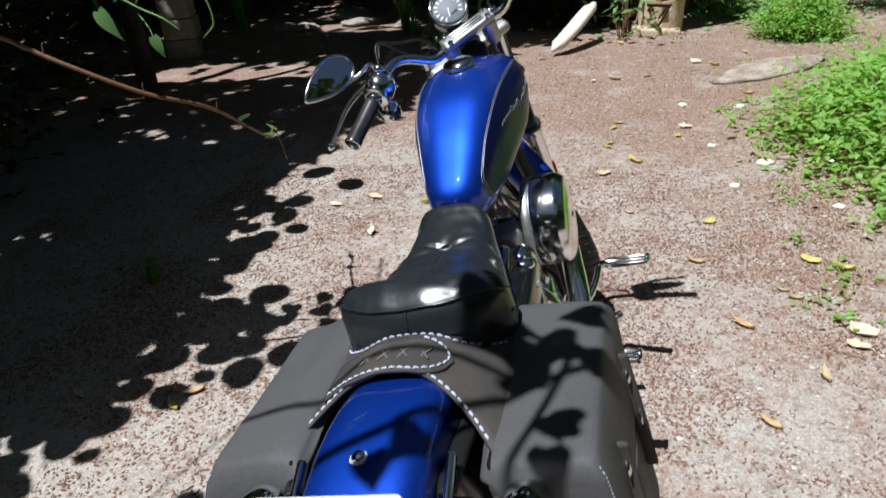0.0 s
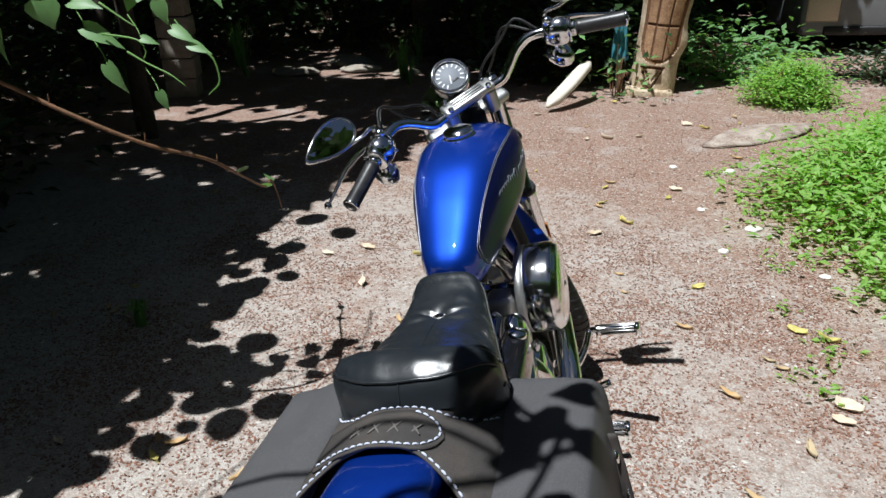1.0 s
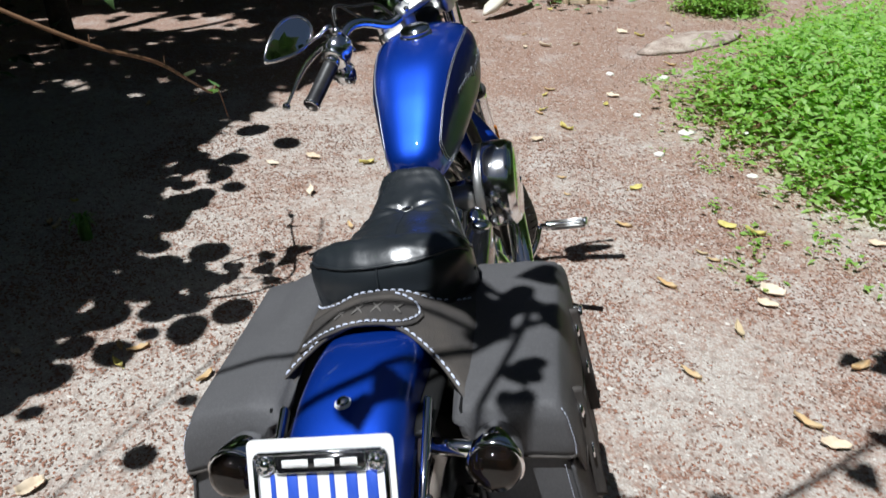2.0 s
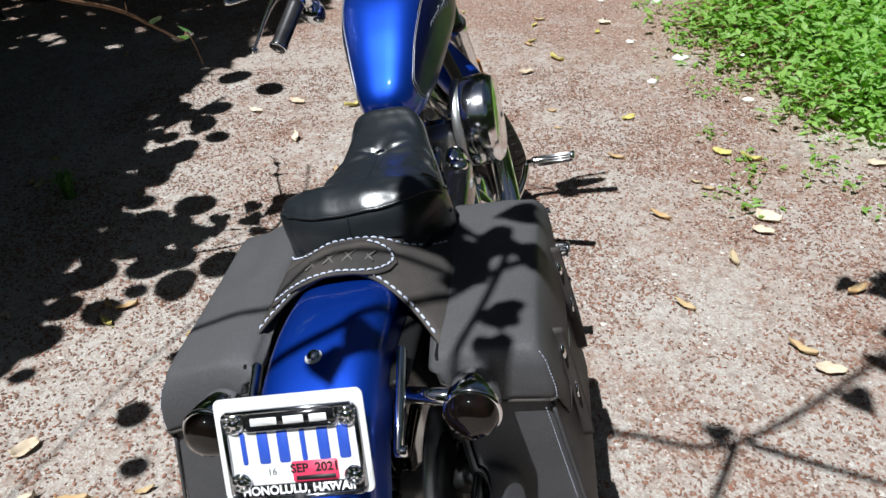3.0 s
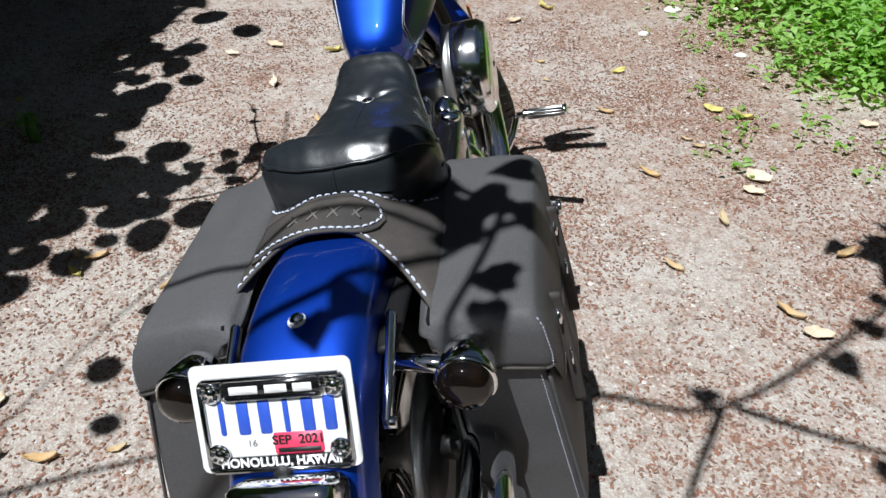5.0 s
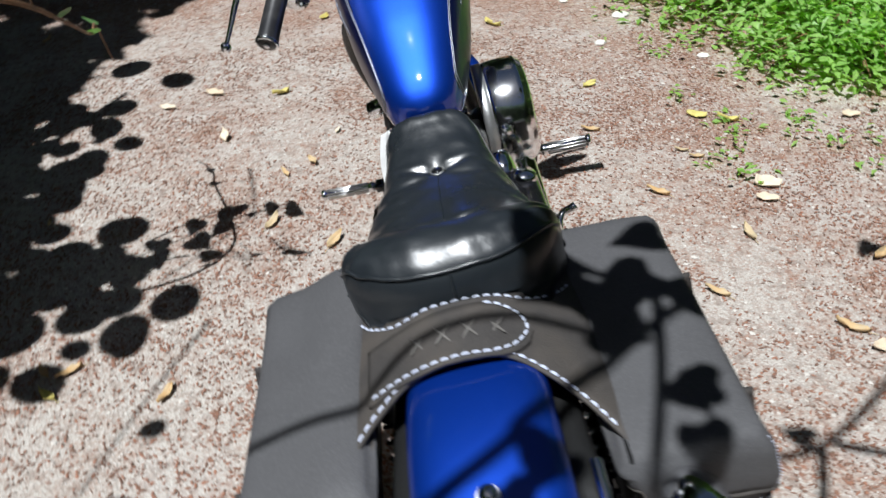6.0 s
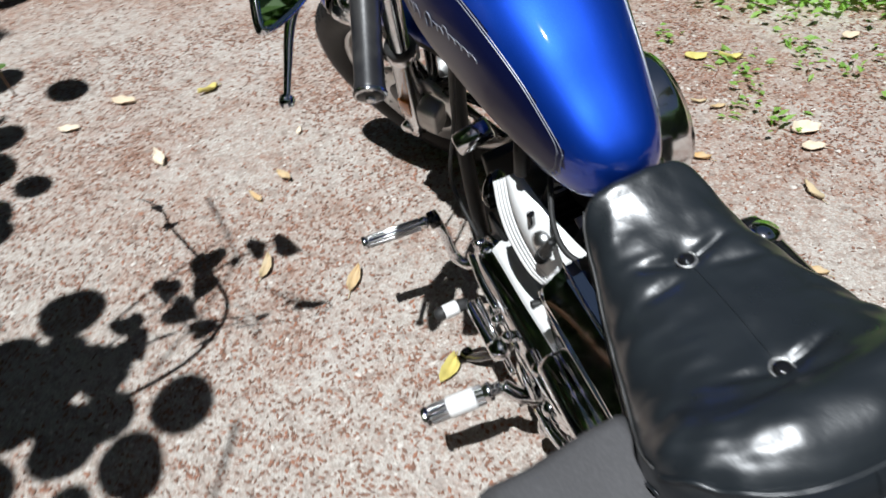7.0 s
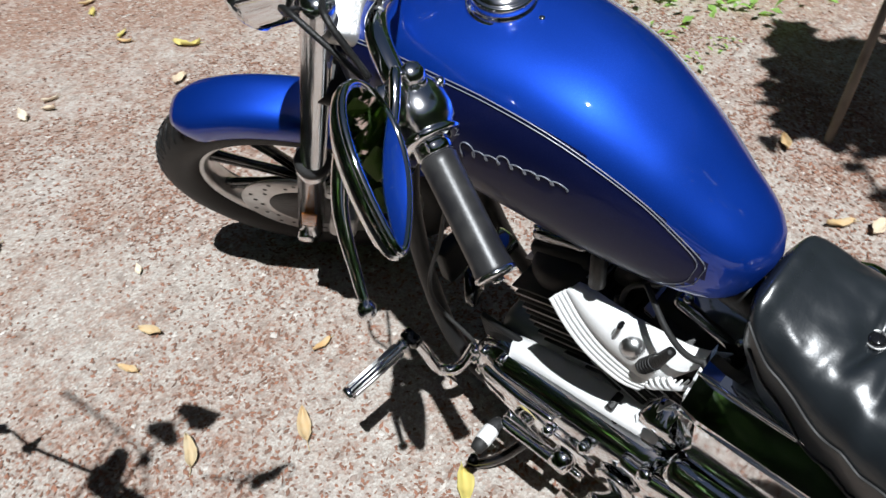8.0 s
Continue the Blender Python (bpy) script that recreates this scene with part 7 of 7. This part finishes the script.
def loose(gx, gy):
    """Single leaves at the rim of the shade, thinning out over the drive."""
    e = shade_edge(gy)
    if gx > -1.0 and 0.7 < gy < 1.5:
        return 0.0
    if gx > (-1.22 if 0.75 < gy < 1.35 else -1.33) and gy < 2.45:
        return 0.0
    if 0.62 < gy < 2.4 and gx > -2.3:
        return 1.0 if noise.noise(Vector((gx * 3.1, gy * 3.1, 4.0))) > -0.28 else 0.0
    if gy < 0.75 and -2.3 < gx < e + 0.5:
        c = noise.noise(Vector((gx * 2.6, gy * 2.6, 6.0)))
        return 1.0 if c > -0.22 + 0.60 * max(0.0, gx - e + 0.30) + 0.45 * min(1.0, max(0.0, (0.45 - gy) / 0.4)) else 0.0
    if e - 0.14 < gx < e + 0.55 and gy < 2.4:
        c = noise.noise(Vector((gx * 3.6, gy * 3.6, 9.0)))
        return 1.0 if c > -0.06 + 0.60 * (gx - e) else 0.0
    return 0.0


bpy.context.view_layer.update()
T1 = tree(-3.6, -0.9, 4.2, 0.17, 1, [[(-3.0, -0.9, 2.6), (-2.4, -0.8, 2.7), (-1.9, -0.55, 2.5)], [(-3.2, 0.0, 3.0), (-2.4, 0.9, 3.2), (-2.0, 1.6, 2.8)], [(-3.5, 0.5, 3.0), (-3.6, 2.2, 3.6), (-3.2, 3.4, 3.6)]], "dark spreading shade tree with heart-shaped leaves")
T2 = tree(-5.5, 3.6, 5.0, 0.2, 2, [[(-4.8, 3.6, 3.0), (-3.6, 3.4, 3.6), (-2.6, 3.0, 3.4)], [(-5.2, 4.6, 3.4), (-4.2, 5.6, 4.2), (-3.0, 6.2, 4.4)]], "dark spreading shade tree with heart-shaped leaves")
T3 = tree(-2.2, 8.8, 6.0, 0.16, 3, [[(-1.8, 8.0, 3.6), (-0.8, 7.0, 4.2), (0.2, 6.4, 4.4)], [(-2.6, 8.0, 3.8), (-3.4, 7.0, 4.4)]], "dark shade tree behind the garden bed")
T4 = tree(0.2, 9.5, 6.0, 0.14, 4, [[(0.8, 9.0, 3.8), (1.8, 8.4, 4.4), (2.8, 8.2, 4.6)]], "dark shade tree behind the garden bed")
bpy.context.view_layer.update()
crown(T1, 15000, 1.9, 4.2, 0.13, 11, (-6.5, -0.9, -1.2, 3.2), deep, "dense dark green crown")
RIM = [(-0.86, 1.13, 0.15), (-0.97, 1.03, 0.14), (-1.02, 1.29, 0.15), (-1.09, 1.50, 0.15), (-1.32, 1.52, 0.115), (-1.46, 2.07, 0.12), (-1.23, 2.08, 0.12), (-1.35, 2.12, 0.05), (-1.15, 2.61, 0.16),
       (-1.39, 2.78, 0.18), (-1.08, 0.98, 0.08), (-1.34, 1.39, 0.14), (-1.42, 1.25, 0.17), (-1.27, 1.06, 0.17), (-1.38, 1.79, 0.18), (-1.14, 0.87, 0.15), (-1.27, 0.74, 0.15), (-0.85, 0.48, 0.09),
       (-0.82, 0.70, 0.06), (-1.23, 0.60, 0.07), (-1.20, 1.34, 0.13), (-0.77, 0.32, 0.07), (-1.50, 1.60, 0.12), (-0.70, 1.53, 0.035), (-1.11, 1.17, 0.13), (-1.44, 0.92, 0.15), (-1.52, 1.10, 0.16),
       (-1.13, 1.38, 0.13), (-1.10, 1.10, 0.13), (-1.20, 1.22, 0.14),
       (-1.11, 1.50, 0.14), (-1.06, 1.32, 0.14), (-1.17, 1.30, 0.14), (-1.02, 1.16, 0.14), (-0.96, 1.01, 0.14), (-1.10, 1.11, 0.14), (-1.23, 1.40, 0.14)]
crown(T1, 640, 1.75, 1.95, 0.145, 12, (-2.5, -0.5, -0.9, 2.5), loose, "loose outer leaves", gap=0.092, sway=0.14, shape="round", first=RIM)
crown(T2, 9000, 3.0, 6.0, 0.17, 13, (-8.5, -0.8, 2.6, 7.0), deep, "dense dark green crown")
crown(T3, 7000, 3.2, 6.5, 0.20, 14, (-8.0, 1.2, 6.0, 10.5), deep, "dense dark green crown")
crown(T4, 7000, 3.2, 6.5, 0.20, 15, (-3.0, 6.5, 7.5, 13.0), deep, "dense dark green crown")
for k, (x, y, r) in enumerate(((-3.62, 4.6, 0.06), (-3.40, 4.35, 0.05), (-4.8, 9.2, 0.12), (-3.6, 10.5, 0.16), (-0.9, 10.2, 0.11), (1.4, 10.4, 0.14), (-6.4, 8.0, 0.14), (-5.6, 6.9, 0.09), (3.0, 12.0, 0.18), (-1.6, 12.4, 0.2))):
    tree(x, y, 5.0, r, 40 + k, [], "slim dark tree trunk in the shade", 0.18)


def undergrowth():
    """The dark mass of leaves that closes the view behind the garden."""
    rs = np.random.RandomState(21)
    places = []
    for k in range(15000):
        a = rs.uniform(-0.95, 0.75)
        d = rs.uniform(10.0, 17.0)
        x, y = d * math.sin(a), d * math.cos(a)
        places.append(((x, y, abs(rs.normal(0, 1.6)) + 0.02), rs.uniform(0.15, 0.4), rs.uniform(0.1, 0.3), rs.normal(-0.2, 0.6), rs.uniform(0, 6.3)))
    ob = quick_leaves("undergrowth", places, SHADE_LEAF, None, seed=21)
    tagged(ob, "dark mass of shaded undergrowth behind the garden", "undergrowth", kind="stuff")


undergrowth()


def ring_of_woods():
    """Added tall woods all round the clearing, nearer behind the drive than beyond the garden."""
    rs = np.random.RandomState(22)
    places = []
    # unseen behind the drive; their height limits sky light and chrome reflections
    for k in range(34000):
        a = rs.uniform(0, 2 * math.pi)
        ahead = math.cos(a) > 0.15
        d = rs.uniform(13.0, 20.0) if ahead else rs.uniform(6.2, 9.0)
        z = rs.uniform(0, 8.5) if ahead else 5.2 * rs.rand() ** 0.8
        k2 = 1.0 if ahead else 0.55
        places.append(((d * math.sin(a), 1 + d * math.cos(a), z), k2 * rs.uniform(0.5, 1.1), k2 * rs.uniform(0.4, 0.8), rs.normal(-0.2, 0.7), rs.uniform(0, 6.3)))
    ob = quick_leaves("woods", places, WOODS, None, seed=22)
    tagged(ob, "dark green woods added round the clearing, unseen behind the drive", "woods", kind="stuff")


ring_of_woods()


# branch over the back of the motorcycle
def overhang():
    t = thing("overhanging_branch", "thin leafy branches reaching over the drive from the shade tree", "branch")
    rs = np.random.RandomState(5)
    k = TO_SUN / TO_SUN.z
    for shade, hgt, every, thick in (
            ([(-1.3, -0.5), (-0.6, -0.08), (-0.012, 0.24), (0.076, 0.306), (0.22, 0.42), (0.37, 0.49), (0.63, 0.48), (1.05, 0.78), (1.32, 1.04), (1.7, 1.16)], 2.3, 0.09, 1.0),
            ([(0.63, 0.48), (0.50, 0.20), (0.36, -0.2)], 2.3, 0.3, 0.8), ([(0.66, 0.48), (0.95, 0.38), (1.3, 0.30)], 2.3, 0.3, 0.8),
            ([(-0.75, 1.05), (-0.87, 0.75), (-0.98, 0.40), (-1.1, -0.1)], 2.2, 9.0, 0.40),
            ([(0.15, 0.62), (0.21, 0.55), (0.270, 0.52), (0.245, 0.39), (0.180, 0.21), (0.12, 0.05)], 2.05, 9.0, 0.8), ([(1.20, 1.0), (1.40, 1.04), (1.75, 0.98)], 2.2, 0.03, 0.9),
            ([(1.30, 0.86), (1.45, 1.15), (1.72, 1.35)], 2.2, 0.03, 0.9), ([(-1.2, 0.0), (-0.7, 0.22), (-0.27, 0.357), (-0.125, 0.384), (-0.04, 0.438), (0.083, 0.458), (0.172, 0.446), (0.25, 0.43)], 2.15, 9.0, 0.7),
            ([(-0.74, 1.82), (-0.70, 1.62), (-0.70, 1.53), (-0.78, 1.40), (-0.92, 1.24)], 2.0, 9.0, 0.4)):
        pts = [Vector((x, y, 0)) + k * (hgt + 0.05 * i) for i, (x, y) in enumerate(shade)]
        part("twig", tube(pts, [0.014 * thick] + [0.009 * thick] * (len(pts) - 2) + [0.004], n=6), BARK, t)
        path = smooth_path(pts, 10)
        run = 0.0
        for a, b in zip(path, path[1:]):
            run += (b - a).length
            if run > every:
                run = 0.0
                gx = b.x - k.x * b.z
                if -0.85 < gx < 0.40 or 0.42 < gx < 0.56 or 0.72 < gx < 0.92:
                    continue
                for j in range(1 if gx < 0.45 else rs.randint(1, 3) if gx < 1.15 else rs.randint(3, 7)):
                    m = Matrix.Translation(b) @ pose(0, 0, 0, rs.uniform(-22, 8), rs.uniform(-15, 15), rs.uniform(0, 360))
                    sz = rs.uniform(0.055, 0.085) if gx < 0.45 else rs.uniform(0.07, 0.11)
                    part("leaf", leaf_blade(bmesh.new(), m @ pose(0, 0.02, 0), sz, sz * 0.9, heart=True), SHADE_LEAF, t, "heart-shaped leaf")
    # broad leaves over the seat, the bag and the mudguard
    for gx, gy, sz, turn in ((0.287, 0.611, 0.078, 95), (0.242, 0.520, 0.100, 110), (0.314, 0.490, 0.085, 60), (0.205, 0.436, 0.080, 250), (0.267, 0.340, 0.066, 80), (0.258, 0.330, 0.060, 210), (0.255, 0.262, 0.066, 185),
                             (0.155, 0.525, 0.110, 120), (0.205, 0.485, 0.100, 70), (0.140, 0.570, 0.080, 20), (0.085, 0.255, 0.070, 150), (0.045, 0.207, 0.060, 200)):
        b = Vector((gx, gy, 0)) + k * rs.uniform(2.0, 2.2)
        m = Matrix.Translation(b) @ pose(0, 0, 0, rs.uniform(-12, 6), rs.uniform(-10, 10), turn) @ pose(0, -sz * 0.4, 0)
        part("leaf", leaf_blade(bmesh.new(), m, sz, sz * 0.95, heart=True), SHADE_LEAF, t, "heart-shaped leaf")
    # unseen dense leaves added to cast a black patch at the edge of the drive
    places = []
    for i in range(190):
        u, v = rs.uniform(-1, 1), rs.uniform(-1, 1)
        b = Vector((1.46 + 0.22 * u + 0.17 * v, 1.09 + 0.11 * u - 0.12 * v, 0)) + k * rs.uniform(2.1, 2.5)
        places.append((tuple(b), rs.uniform(0.06, 0.10), rs.uniform(0.05, 0.08), rs.normal(-0.1, 0.25), rs.uniform(0, 6.3)))
    quick_leaves("leafy_tip", places, SHADE_LEAF, t, "unseen leaf cluster added to shade the edge of the drive", 17, heart=True, sway=0.2)


overhang()
